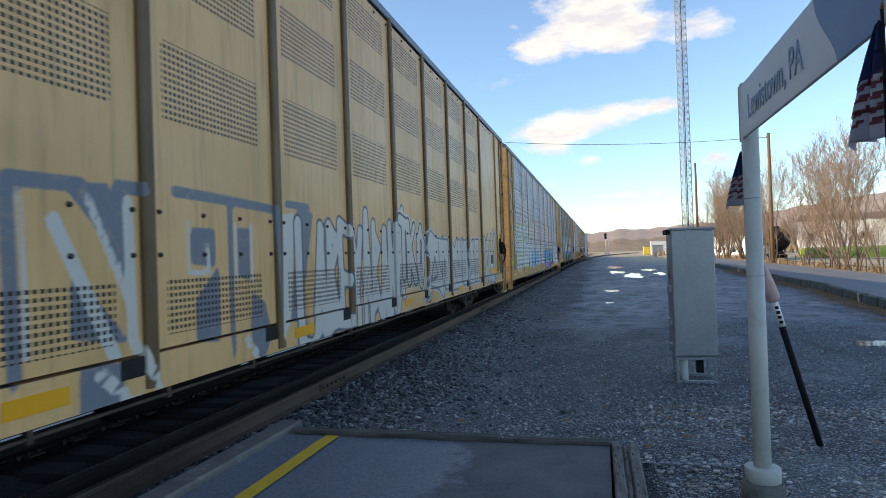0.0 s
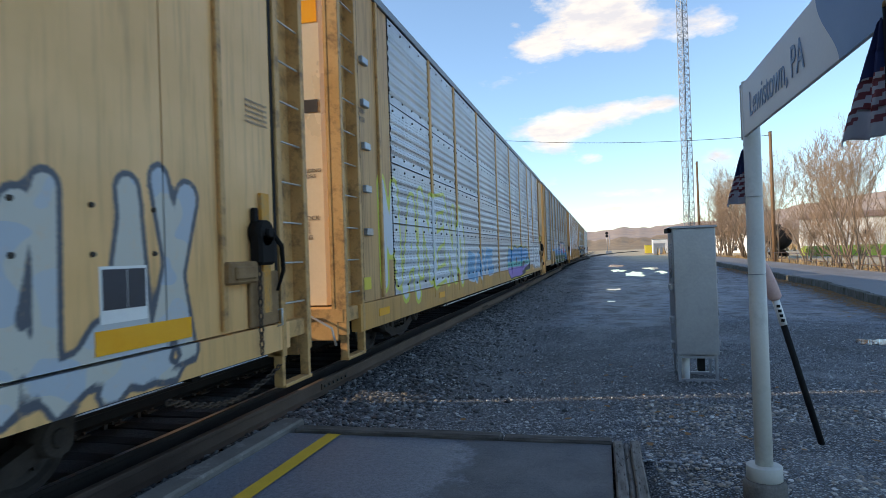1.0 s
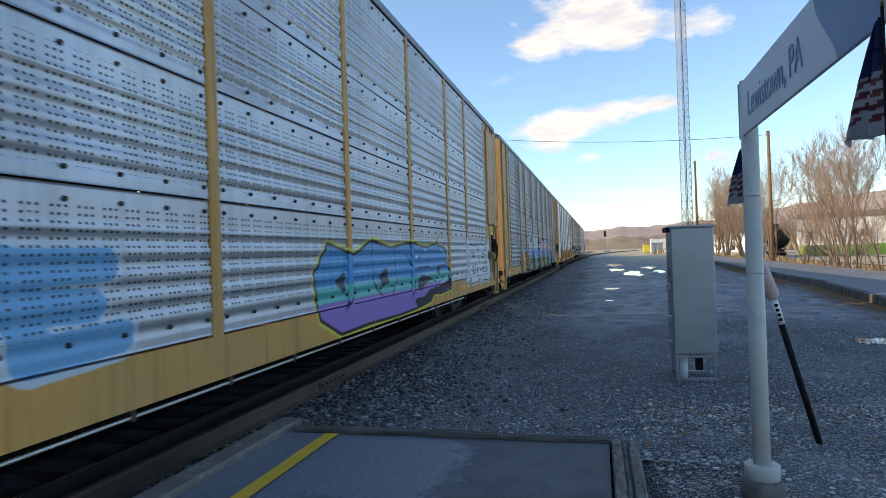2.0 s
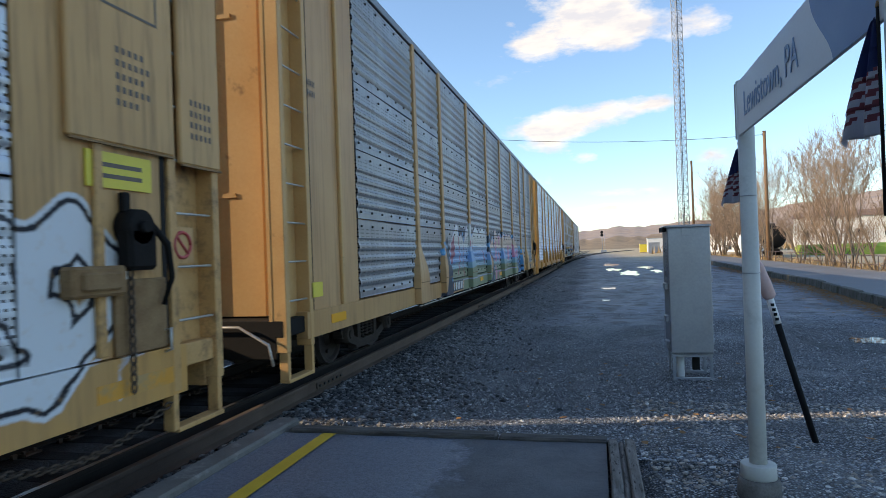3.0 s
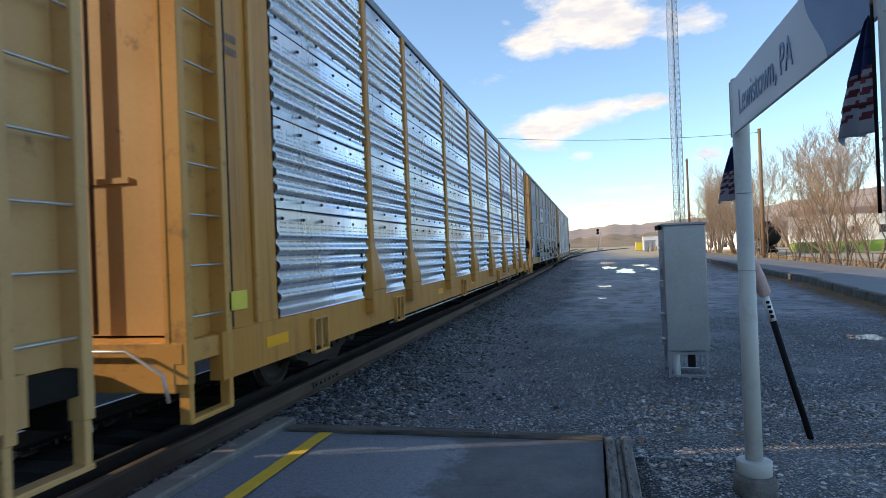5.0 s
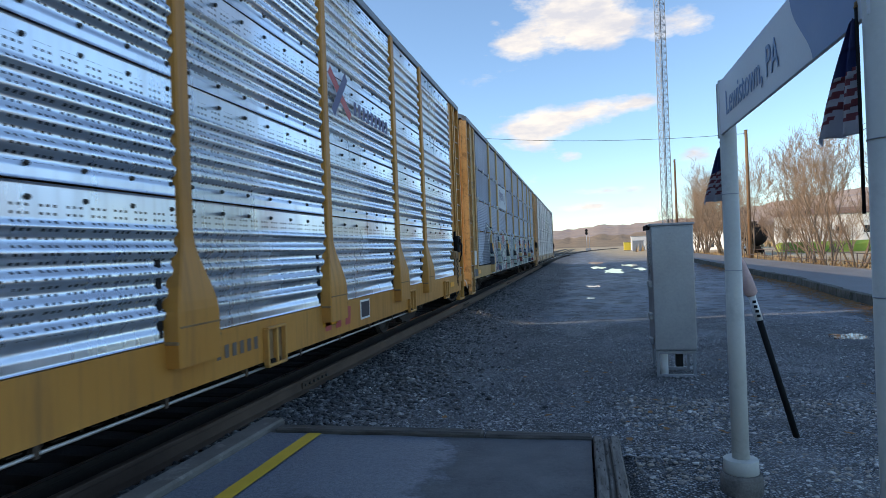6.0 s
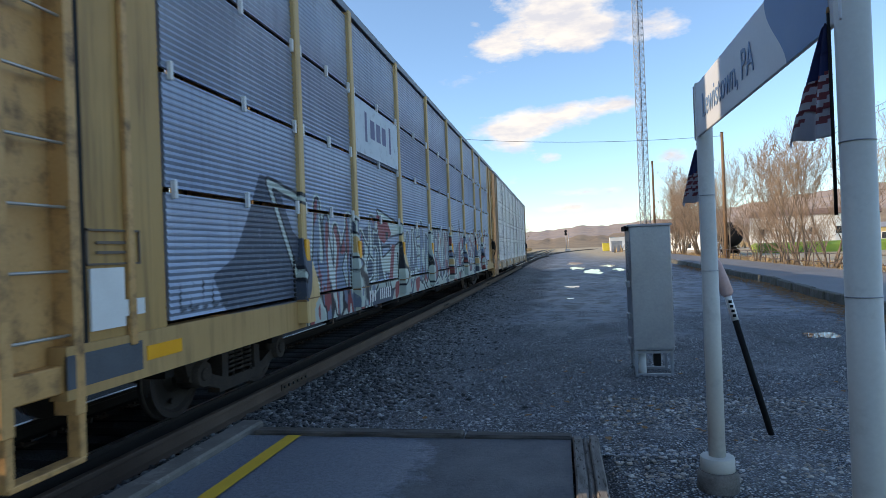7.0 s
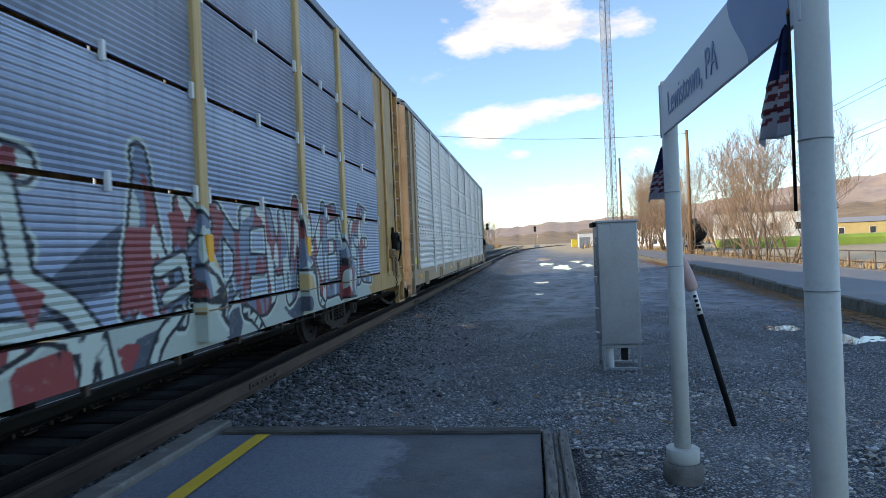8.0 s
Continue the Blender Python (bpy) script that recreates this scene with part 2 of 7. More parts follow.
    n.put(b_.inputs["Normal"], n.bump(n.noise(n.mapping(co, (1, 1, 0.6)), 2.2, 2), 0.10 if metal < 0.3 else 0.05, 0.01))
    return m


TAN, TAN2, RUST = (0.51, 0.28, 0.105), (0.62, 0.36, 0.15), (0.15, 0.085, 0.045)
OCH, OCH2 = (0.62, 0.31, 0.08), (0.68, 0.36, 0.10)

# ---- setting ----
TRACK_X, RAIL_Z = -4.77, -0.057


def smooth(a, b, v):
    v = np.clip((v - a) / (b - a), 0, 1)
    return v * v * (3 - 2 * v)


def ground_z(x, y):
    """Height of the ground: the yard lies lower than the platform, and the ballast shoulder rises to the track."""
    yard = np.interp(y, (-60, 4.8, 5.6, 7.7, 10.6, 14.9, 20, 40, 90, 200, 600), (-0.11, -0.11, -0.15, -0.30, -0.45, -0.60, -0.68, -0.68, -0.45, -0.30, -0.30))
    bed = -0.268
    k = smooth(-1.7, -3.3, x) * smooth(-16.5, -13.0, x)
    # unseen bank added beyond the tracks, blocks low sun from under the train
    bank = 4.2 * smooth(-10.9, -15.2, x) * smooth(240.0, 150.0, y)
    return yard * (1 - k) + bed * k + bank


def mesh_obj(name, verts, faces, mat=None, parent=None, smooth_shade=False):
    me = bpy.data.meshes.new(name)
    me.from_pydata(verts, [], faces)
    me.update()
    if mat:
        for m in mat if isinstance(mat, (list, tuple)) else (mat,):
            me.materials.append(m)
    if smooth_shade:
        me.shade_smooth()
    ob = new(name, me)
    if parent:
        ob.parent = parent
    return ob


def part(name, bm, mat, parent=None, label="", smooth_shade=False):
    """Link a bmesh as one mesh object under a thing or a part."""
    me = bpy.data.meshes.new(name)
    bm.to_mesh(me)
    bm.free()
    if smooth_shade:
        me.shade_smooth()
    for m in mat if isinstance(mat, (list, tuple)) else (mat,):
        me.materials.append(m)
    ob = new(name, me)
    if parent:
        ob.parent = parent
    return tagged(ob, label)


def empty(name, m=None):
    ob = new(name)
    ob.empty_display_size = 0.2
    if m is not None:
        ob.matrix_basis = m
    return ob


def add_box(bm, lo, hi, mi=0, bevel=0.0):
    """A box from corner to corner, with bevelled edges if asked."""
    r = bmesh.ops.create_cube(bm, size=1.0)
    c, s = [(a + b) / 2 for a, b in zip(lo, hi)], [b - a for a, b in zip(lo, hi)]
    for v in r["verts"]:
        v.co = Vector([p + q * k for p, q, k in zip(c, v.co, s)])
    fs = {f for v in r["verts"] for f in v.link_faces}
    if bevel:
        es = {e for f in fs for e in f.edges}
        out = bmesh.ops.bevel(bm, geom=list(es), offset=bevel, segments=1, affect="EDGES")
        fs |= set(out["faces"])
        fs = {f for f in fs if f.is_valid}
    for f in fs:
        f.material_index = mi
    return r["verts"]


def box(name, lo, hi, mat, parent=None, label="", bevel=0.0):
    bm = bmesh.new()
    add_box(bm, lo, hi, 0, bevel)
    return part(name, bm, mat, parent, label)


def add_tube(bm, pts, radii, sides=8, mi=0, caps=True):
    """A tube along points, with a radius at each."""
    rings = []
    for i, p in enumerate(pts):
        p = Vector(p)
        d = (Vector(pts[min(i + 1, len(pts) - 1)]) - Vector(pts[max(i - 1, 0)])).normalized()
        u = d.orthogonal().normalized() if i == 0 else (u - d * u.dot(d)).normalized()
        w = d.cross(u)
        rings.append([bm.verts.new(p + (u * math.cos(a) + w * math.sin(a)) * radii[i]) for a in [2 * math.pi * k / sides for k in range(sides)]])
    for a, b in zip(rings, rings[1:]):
        for k in range(sides):
            f = bm.faces.new((a[k], a[(k + 1) % sides], b[(k + 1) % sides], b[k]))
            f.material_index, f.smooth = mi, True
    if caps:
        bm.faces.new(rings[0][::-1]).material_index = mi
        bm.faces.new(rings[-1]).material_index = mi


def tube(name, pts, r, mat, parent=None, label="", sides=8):
    bm = bmesh.new()
    add_tube(bm, pts, [r] * len(pts) if isinstance(r, (int, float)) else r, sides)
    return part(name, bm, mat, parent, label)


# ground: one sheet to the horizon, finest near the camera
def ground_material():
    m, n, b_, co = material("gravel_and_old_asphalt")
    x, y, z = n.split(co)
    stones = n.voronoi(co, 50)
    stone_col = n.voronoi(co, 50, "F1", "Color")
    sr, sg, sb = n.split(stone_col)
    small = n.voronoi(co, 90)
    grain = n.noise(co, 160, 3)
    broad = n.noise(co, 0.35, 5)
    mid = n.noise(co, 1.7, 6, 0.65)
    gravel = n.ramp(sr, [(0.0, (0.052, 0.062, 0.080)), (0.42, (0.19, 0.22, 0.265)), (0.72, (0.46, 0.50, 0.545)), (0.95, (0.82, 0.81, 0.79))]).outputs[0]
    gravel = n.mix(n.remap(stones, 0.30, 0.62), gravel, (0.04, 0.041, 0.044))
    gravel = n.mix(n.math("MULTIPLY", n.remap(mid, 0.45, 0.7), 0.5), gravel, (0.12, 0.115, 0.115))
    tar = n.mix(n.remap(grain, 0.35, 0.7), (0.105, 0.122, 0.15), (0.225, 0.255, 0.30))
    tar = n.mix(n.remap(mid, 0.48, 0.62), tar, (0.045, 0.047, 0.052))
    # old asphalt lies in the middle of the yard beyond the loose gravel
    far = n.math("ADD", n.remap(y, 13.0, 26.0), n.math("MULTIPLY", n.math("SUBTRACT", broad, 0.5), 1.6))
    right = n.math("ADD", n.remap(x, -2.6, 0.4), n.math("ADD", n.math("MULTIPLY", n.math("SUBTRACT", mid, 0.5), 1.4), n.math("MULTIPLY", n.math("SUBTRACT", broad, 0.5), 1.8)))
    paved = n.math("MULTIPLY", n.remap(far, 0.3, 0.62), n.remap(right, 0.3, 0.62))
    col = n.mix(paved, gravel, tar)
    stain = n.noise(n.mapping(co, (0.8, 0.35, 1)), 0.9, 6, 0.62)
    col = n.mix(n.math("MULTIPLY", n.remap(stain, 0.52, 0.66), 0.6), col, (0.055, 0.055, 0.058))
    col = n.mix(n.math("MULTIPLY", n.remap(stain, 0.44, 0.34), 0.35), col, (0.40, 0.40, 0.40))
    # dark ballast by the track
    track = n.math("MULTIPLY", n.remap(n.math("ADD", x, n.math("ADD", n.math("MULTIPLY", mid, 1.4), n.math("MULTIPLY", broad, 1.6))), 0.2, -2.8), n.remap(x, -15.5, -13.5))
    col = n.mix(n.math("MULTIPLY", track, 0.62), col, n.mix(n.remap(sg, 0.3, 0.9), (0.035, 0.033, 0.032), (0.11, 0.105, 0.10)))
    # shade under the train painted in, taking the ground almost to black
    train_shade = n.math("MULTIPLY", n.remap(x, -3.4, -3.9), n.remap(x, -11.5, -10.5))
    col = n.mix(n.math("MULTIPLY", train_shade, 0.94), col, (0.006, 0.0055, 0.005))
    # dead grass and earth far off
    field = n.math("MULTIPLY", n.remap(y, 70.0, 120.0), n.math("ADD", n.remap(x, 1.0, 8.0), n.remap(y, 150.0, 260.0), 0.0, True))
    east = n.math("MAXIMUM", field, n.remap(n.math("ADD", x, n.math("MULTIPLY", mid, 0.8)), 15.3, 15.9))
    col = n.mix(east, col, n.mix(n.remap(mid, 0.35, 0.65), (0.42, 0.30, 0.16), (0.56, 0.42, 0.235)))
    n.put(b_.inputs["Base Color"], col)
    wet = n.math("MULTIPLY", paved, n.remap(n.noise(co, 0.55, 5, 0.6), 0.52, 0.66))
    n.put(b_.inputs["Roughness"], n.remap(n.math("ADD", wet, n.math("MULTIPLY", paved, 0.5)), 0.0, 1.0, 0.78, 0.50))
    h = n.math("ADD", n.math("MULTIPLY", n.math("MULTIPLY", n.math("SUBTRACT", 1.0, stones), n.math("SUBTRACT", 1.0, paved)), 1.0), n.math("MULTIPLY", grain, 0.12))
    n.put(b_.inputs["Normal"], n.bump(h, 1.0, 0.04))
    return m


M_ground = ground_material()


def spaced(parts):
    out = []
    for a, b, k in parts:
        out += list(np.linspace(a, b, k, endpoint=False))
    return out + [parts[-1][1]]


# shallow hollows that hold rain: x, y, half widths, seed
PUDDLES = ((5.55, 15.0, 0.36, 0.42, 1), (5.95, 12.4, 0.42, 1.0, 2), (6.3, 11.2, 0.3, 0.5, 9), (2.5, 55.0, 0.8, 4.0, 3), (1.3, 62.0, 0.6, 4.0, 4), (1.5, 76.0, 0.9, 5.0, 5), (4.9, 56.5, 0.5, 2.4, 6), (4.6, 66.0, 0.7, 3.0, 12), (0.55, 35.5, 0.34, 0.8, 7), (0.3, 27.5, 0.2, 0.25, 8))


def build_ground():
    xs = np.array(spaced([(-3000, -200, 6), (-200, -20, 8), (-20, -1, 76), (-1, 9, 60), (9, 24, 30), (24, 200, 12), (200, 3000, 6)]))
    ys = np.array(spaced([(-400, -12, 8), (-12, 2, 10), (2, 14, 110), (14, 60, 100), (60, 250, 40), (250, 4500, 14)]))
    gx, gy = np.meshgrid(xs, ys)
    gzz = ground_z(gx, gy)
    rough = np.array([noise.noise(Vector((a * 1.3, b * 1.3, 0))) * 0.02 + noise.noise(Vector((a * 0.4, b * 0.4, 3))) * 0.03 for a, b in zip(gx.ravel(), gy.ravel())]).reshape(gx.shape)
    calm = smooth(2, 60, np.abs(gy)) * 0.7
    gzz = gzz + rough * (1 - calm)
    # the platform's bed and the raised walk sit on flat ground
    for px, py, rx, ry, _ in PUDDLES:
        q = np.hypot((gx - px) / (rx + 0.25), (gy - py) / (ry + 0.25))
        k = smooth(1.9, 1.25, q)
        gzz = gzz * (1 - k) + (float(ground_z(px, py)) - 0.006) * k
    gzz = np.where((gx > -3.2) & (gx < 0.3) & (gy < 5.3), -0.20, gzz)
    w, h = len(xs), len(ys)
    faces = [(j * w + i, j * w + i + 1, (j + 1) * w + i + 1, (j + 1) * w + i) for j in range(h - 1) for i in range(w - 1)]
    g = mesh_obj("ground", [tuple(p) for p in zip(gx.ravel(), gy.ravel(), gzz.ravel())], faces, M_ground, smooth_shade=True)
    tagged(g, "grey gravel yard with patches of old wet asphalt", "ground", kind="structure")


build_ground()


# ---- track ----
def rail_profile():
    """Half outline of a rail: foot, web and head."""
    right = [(0.076, -0.185), (0.076, -0.172), (0.012, -0.150), (0.009, -0.055), (0.037, -0.040), (0.037, -0.008), (0.030, 0.0)]
    return right + [(-a, b) for a, b in right[::-1]]


def add_rail(name, x, y0, y1, parent, turn=None):
    pts = rail_profile()
    ys = np.linspace(y0, y1, 60)
    verts, faces = [], []
    for yy in ys:
        off = turn(yy) if turn else 0.0
        verts += [(x + off + a, yy, RAIL_Z + b) for a, b in pts]
    k = len(pts)
    for j in range(len(ys) - 1):
        for i in range(k):
            faces.append((j * k + i, j * k + (i + 1) % k, (j + 1) * k + (i + 1) % k, (j + 1) * k + i))
    ob = mesh_obj(name, verts, faces, [M_rail_dark, M_rail_top], parent)
    for p in ob.data.polygons:
        if abs(p.normal.z) > 0.9 and p.center.z > RAIL_Z - 0.01:
            p.material_index = 1
    return ob


def build_track(cx, y0, y1, ties, label, turn=None):
    t = tagged(empty("railway_track", pose(0, 0, 0)), label, "railway track", kind="structure")
    for s in (-0.7525, 0.7525):
        add_rail("rail", cx + s, y0, y1, t, turn)
    bm = bmesh.new()
    add_box(bm, (-1.3, -0.115, -0.18), (1.3, 0.115, 0.0), 0, 0.012)
    me = bpy.data.meshes.new("tie")
    bm.to_mesh(me), bm.free()
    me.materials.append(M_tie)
    bm = bmesh.new()
    for s in (-0.7525, 0.7525):
        add_box(bm, (s - 0.17, -0.09, 0.0), (s + 0.17, 0.09, 0.018), 0)
        for a in (-0.11, 0.11):
            for b in (-0.06, 0.06):
                add_box(bm, (s + a - 0.014, b - 0.014, 0.01), (s + a + 0.014, b + 0.014, 0.045), 0)
        add_box(bm, (s + 0.06, -0.17, -0.02), (s + 0.10, -0.12, 0.035), 0)
    mp = bpy.data.meshes.new("tie_plate")
    bm.to_mesh(mp), bm.free()
    mp.materials.append(M_iron)
    yy = ties[0]
    rnd = random.Random(4)
    while yy < ties[1]:
        off = turn(yy) if turn else 0.0
        m = pose(cx + off + rnd.uniform(-0.05, 0.05), yy, RAIL_Z - 0.203, 0, rnd.uniform(-0.3, 0.3), rnd.uniform(-1, 1))
        o = new("tie", me)
        o.parent, o.matrix_basis = t, m
        if yy < 30:
            q = new("tie_plate", mp)
            q.parent, q.matrix_basis = t, pose(cx + off, yy, RAIL_Z - 0.203)
        yy += 0.53
    return t


def spare_rail(x, y0, y1, z):
    """A worn rail left lying on the tie ends beside the track, with bolted joints."""
    r = tagged(empty("spare_rail"), "brown rusty spare rail lying along the tie ends", "rail", kind="structure")
    o = add_rail("rail", x, y0, y1, r)
    o.location.z = z - RAIL_Z
    o.data.materials[0] = o.data.materials[1] = M_rail_side
    for y in (8.2, 20.0, 32.0):
        box("joint_bar", (x + 0.012, y - 0.42, z - 0.135), (x + 0.03, y + 0.42, z - 0.05), M_iron, r, "bolted joint bar", 0.006)
        for k in range(6):
            tube("joint_bolt", [(x + 0.028, y - 0.35 + 0.14 * k, z - 0.092), (x + 0.055, y - 0.35 + 0.14 * k, z - 0.092)], 0.02, M_bolt, r, "", 6)


spare_rail(-3.70, -8.0, 60.0, -0.075)
build_track(TRACK_X, -40, 420, (-4, 110), "brown steel main track rails on dark timber ties in ballast")
build_track(TRACK_X - 4.3, -40, 420, (20, 90), "brown steel second track rails beside the main track")
build_track(TRACK_X, 78, 300, (80, 130), "brown steel siding rails curving off the main track", lambda v: 0.00042 * (v - 78) ** 2 if v > 78 else 0.0)

# ---- the train: lettering fields ----
GLYPH = {}
GLYPH["N"] = [(0, 0, 0, 1), (0, 1, 1, 0), (1, 0, 1, 1)]
GLYPH["E"] = [(0, 0, 0, 1), (0, 0, 1, 0), (0, 0.5, 0.8, 0.5), (0, 1, 1, 1)]
GLYPH["A"] = [(0, 0, 0.5, 1), (0.5, 1, 1, 0), (0.2, 0.35, 0.8, 0.35)]
GLYPH["K"] = [(0, 0, 0, 1), (0, 0.45, 1, 1), (0.2, 0.55, 1, 0)]
GLYPH["V"] = [(0, 1, 0.5, 0), (0.5, 0, 1, 1)]
GLYPH["O"] = [(0.1, 0.3, 0.1, 0.7), (0.1, 0.7, 0.5, 1), (0.5, 1, 0.9, 0.7), (0.9, 0.7, 0.9, 0.3), (0.9, 0.3, 0.5, 0), (0.5, 0, 0.1, 0.3)]
GLYPH["S"] = [(1, 0.9, 0.2, 0.95), (0.2, 0.95, 0.1, 0.6), (0.1, 0.6, 0.9, 0.45), (0.9, 0.45, 0.8, 0.05), (0.8, 0.05, 0, 0.1)]
GLYPH["B"] = [(0.1, 0, 0.1, 1), (0.1, 1, 0.8, 0.8), (0.8, 0.8, 0.2, 0.5), (0.2, 0.5, 0.95, 0.25), (0.95, 0.25, 0.1, 0)]
GLYPH["D"] = [(0.1, 0, 0.1, 1), (0.1, 1, 0.9, 0.7), (0.9, 0.7, 0.9, 0.3), (0.9, 0.3, 0.1, 0)]
GLYPH["R"] = [(0.1, 0, 0.1, 1), (0.1, 1, 0.9, 0.8), (0.9, 0.8, 0.2, 0.5), (0.2, 0.5, 1, 0)]
GLYPH["M"] = [(0, 0, 0.1, 1), (0.1, 1, 0.5, 0.4), (0.5, 0.4, 0.9, 1), (0.9, 1, 1, 0)]
GLYPH["T"] = [(0, 1, 1, 1), (0.5, 0, 0.5, 1)]
GLYPH["X"] = [(0, 0, 1, 1), (0, 1, 1, 0)]
GLYPH["U"] = [(0.1, 1, 0.1, 0.2), (0.1, 0.2, 0.9, 0.2), (0.9, 0.2, 0.9, 1)]


GLYPH["F"] = [(0, 0, 0, 1), (0, 0.5, 0.7, 0.5), (0, 1, 1, 1)]
GLYPH["Y"] = [(0, 1, 0.5, 0.5), (1, 1, 0.5, 0.5), (0.5, 0.5, 0.5, 0)]
GLYPH["L"] = [(0, 0, 0, 1), (0, 0, 1, 0)]


def strokes(marks, s0, s1, z0, z1, r, seed, squeeze=0.86):
    """A row of sprayed letters, as round strokes, between two places along the car and two heights."""
    rnd = random.Random(seed)
    out, w = [], (s1 - s0) / len(marks)
    for i, ch in enumerate(marks):
        lean, lift, grow = rnd.uniform(-0.18, 0.18), rnd.uniform(-0.1, 0.1) * (z1 - z0), rnd.uniform(0.88, 1.12)
        base, hh = s0 + i * w + r, (z1 - z0 - 2 * r) * grow
        ww = max(0.1, w * squeeze - r)
        for ax, az, bx, bz in GLYPH[ch]:
            j = [rnd.uniform(-0.06, 0.06) for _ in range(4)]
            out.append(line(((base + (ax + j[0] + lean * az) * ww, z0 + r + lift + (az + j[1]) * hh),
                             (base + (bx + j[2] + lean * bz) * ww, z0 + r + lift + (bz + j[3]) * hh)), r * rnd.uniform(0.85, 1.2)))
    return out


def line(pts, r):
    """A sprayed line of a half width."""
    return (np.array(pts, float), r, False)


def poly(*pts, round_by=0.02):
    """A filled shape with slightly rounded corners."""
    return (np.array(pts, float), round_by, True)


def dots(seed, count, s0, s1, z0, z1, r0, r1):
    """Sprayed round dots that keep clear of each other."""
    rnd, out = random.Random(seed), []
    for _ in range(count * 20):
        p, r = (rnd.uniform(s0, s1), rnd.uniform(z0, z1)), rnd.uniform(r0, r1)
        if all(math.hypot(p[0] - q[0][0, 0], p[1] - q[0][0, 1]) > r + q[1] + 0.03 for q in out):
            out.append(line((p, (p[0] + 0.01, p[1])), r))
        if len(out) >= count:
            break
    return out


def shape_field(shape, s, z):
    """Signed distance to one shape, in metres, positive inside."""
    pts, r, filled = shape
    far = np.full(s.shape, 9.0)
    inside = np.zeros(s.shape, bool)
    for i in range(len(pts) if filled else len(pts) - 1):
        (ax, az), (bx, bz) = pts[i], pts[(i + 1) % len(pts)]
        dx, dz = bx - ax, bz - az
        k = np.clip(((s - ax) * dx + (z - az) * dz) / max(1e-6, dx * dx + dz * dz), 0, 1)
        far = np.minimum(far, np.hypot(s - ax - k * dx, z - az - k * dz))
        if filled and az != bz:
            inside ^= ((az > z) != (bz > z)) & (s < dx * (z - az) / dz + ax)
    return np.where(inside, far, -far) + r if filled else r - far


def reach(shape, box4):
    """Whether a shape comes near a rectangle (s0, s1, z0, z1)."""
    lo, hi, e = shape[0].min(0), shape[0].max(0), shape[1] + 0.3
    return lo[0] - e < box4[1] and hi[0] + e > box4[0] and lo[1] - e < box4[3] and hi[1] + e > box4[2]


def give_field(me, layers, vents=None):
    """Store the sprayed layers on a mesh of the car's near side."""
    co = np.empty(len(me.vertices) * 3)
    me.vertices.foreach_get("co", co)
    co = co.reshape(-1, 3)
    s, z = co[:, 1], co[:, 2]
    ext = (s.min(), s.max(), z.min(), z.max())
    for i, layer in enumerate(layers):
        best = np.full(s.shape, -0.5)
        for shape in layer["shapes"]:
            if reach(shape, ext):
                best = np.maximum(best, shape_field(shape, s, z))
        if best.max() > -0.5:
            me.attributes.new("spray%d" % i, "FLOAT", "POINT").data.foreach_set("value", np.clip(best, -0.5, 0.5) + 0.5)
    if vents is not None:
        me.attributes.new("vent", "FLOAT", "POINT").data.foreach_set("value", vents(s, z))


# ---- the train: shapes, in the space of a car (x to the near side, y along, z above the rail) ----
HALF = 1.60          # half width over the panels
ROOF_Z = 5.42


def sheet(name, y0, y1, z0, z1, depth, mat, parent, layers, style, fine=0.05, vents=None, side=1, x0=None):
    """One side panel: a sheet with its own relief (corrugated, ribbed or flat), folded edges and thickness."""
    x0 = HALF if x0 is None else x0
    nz = max(2, int((z1 - z0) / (0.0138 if style == "rib" else 0.021 if style == "wave" else 0.06)))
    zs = np.linspace(z0, z1, nz + 1)
    ny = max(1, int((y1 - y0) / fine)) if layers or vents is not None else 1
    ys = np.linspace(y0, y1, ny + 1)
    rel = zs - z0
    hgt = z1 - z0
    if style == "wave":
        period = 0.165
        off = np.clip(1.7 * np.sin(2 * np.pi * rel / period), -1, 1) * depth
        off = np.where((rel < 0.10) | (rel > hgt - 0.24), 0.0, off)
    elif style == "rib":
        off = np.abs(((rel / 0.0552) % 1.0) - 0.5) * 2 * depth - depth / 2
    else:
        off = np.zeros_like(zs)
    verts = [(side * (x0 + o), side * yy, zz) for zz, o in zip(zs, off) for yy in ys]
    w = ny + 1
    faces = [(j * w + i, j * w + i + 1, (j + 1) * w + i + 1, (j + 1) * w + i) for j in range(nz) for i in range(ny)]
    # folded rim
    k = len(verts)
    rim = [j * w for j in range(nz + 1)] + [nz * w + i for i in range(1, w)] + [j * w + ny for j in range(nz - 1, -1, -1)] + [i for i in range(ny - 1, 0, -1)]
    verts += [(verts[r][0] - side * 0.03, verts[r][1], verts[r][2]) for r in rim]
    for a in range(len(rim)):
        b = (a + 1) % len(rim)
        faces.append((rim[a], k + a, k + b, rim[b]))
    me = bpy.data.meshes.new(name)
    me.from_pydata(verts, [], faces)
    me.update()
    me.materials.append(mat)
    if style == "wave":
        me.shade_smooth()
    if layers or vents is not None:
        give_field(me, layers or (), vents)
    ob = new(name, me)
    ob.parent = parent
    return ob


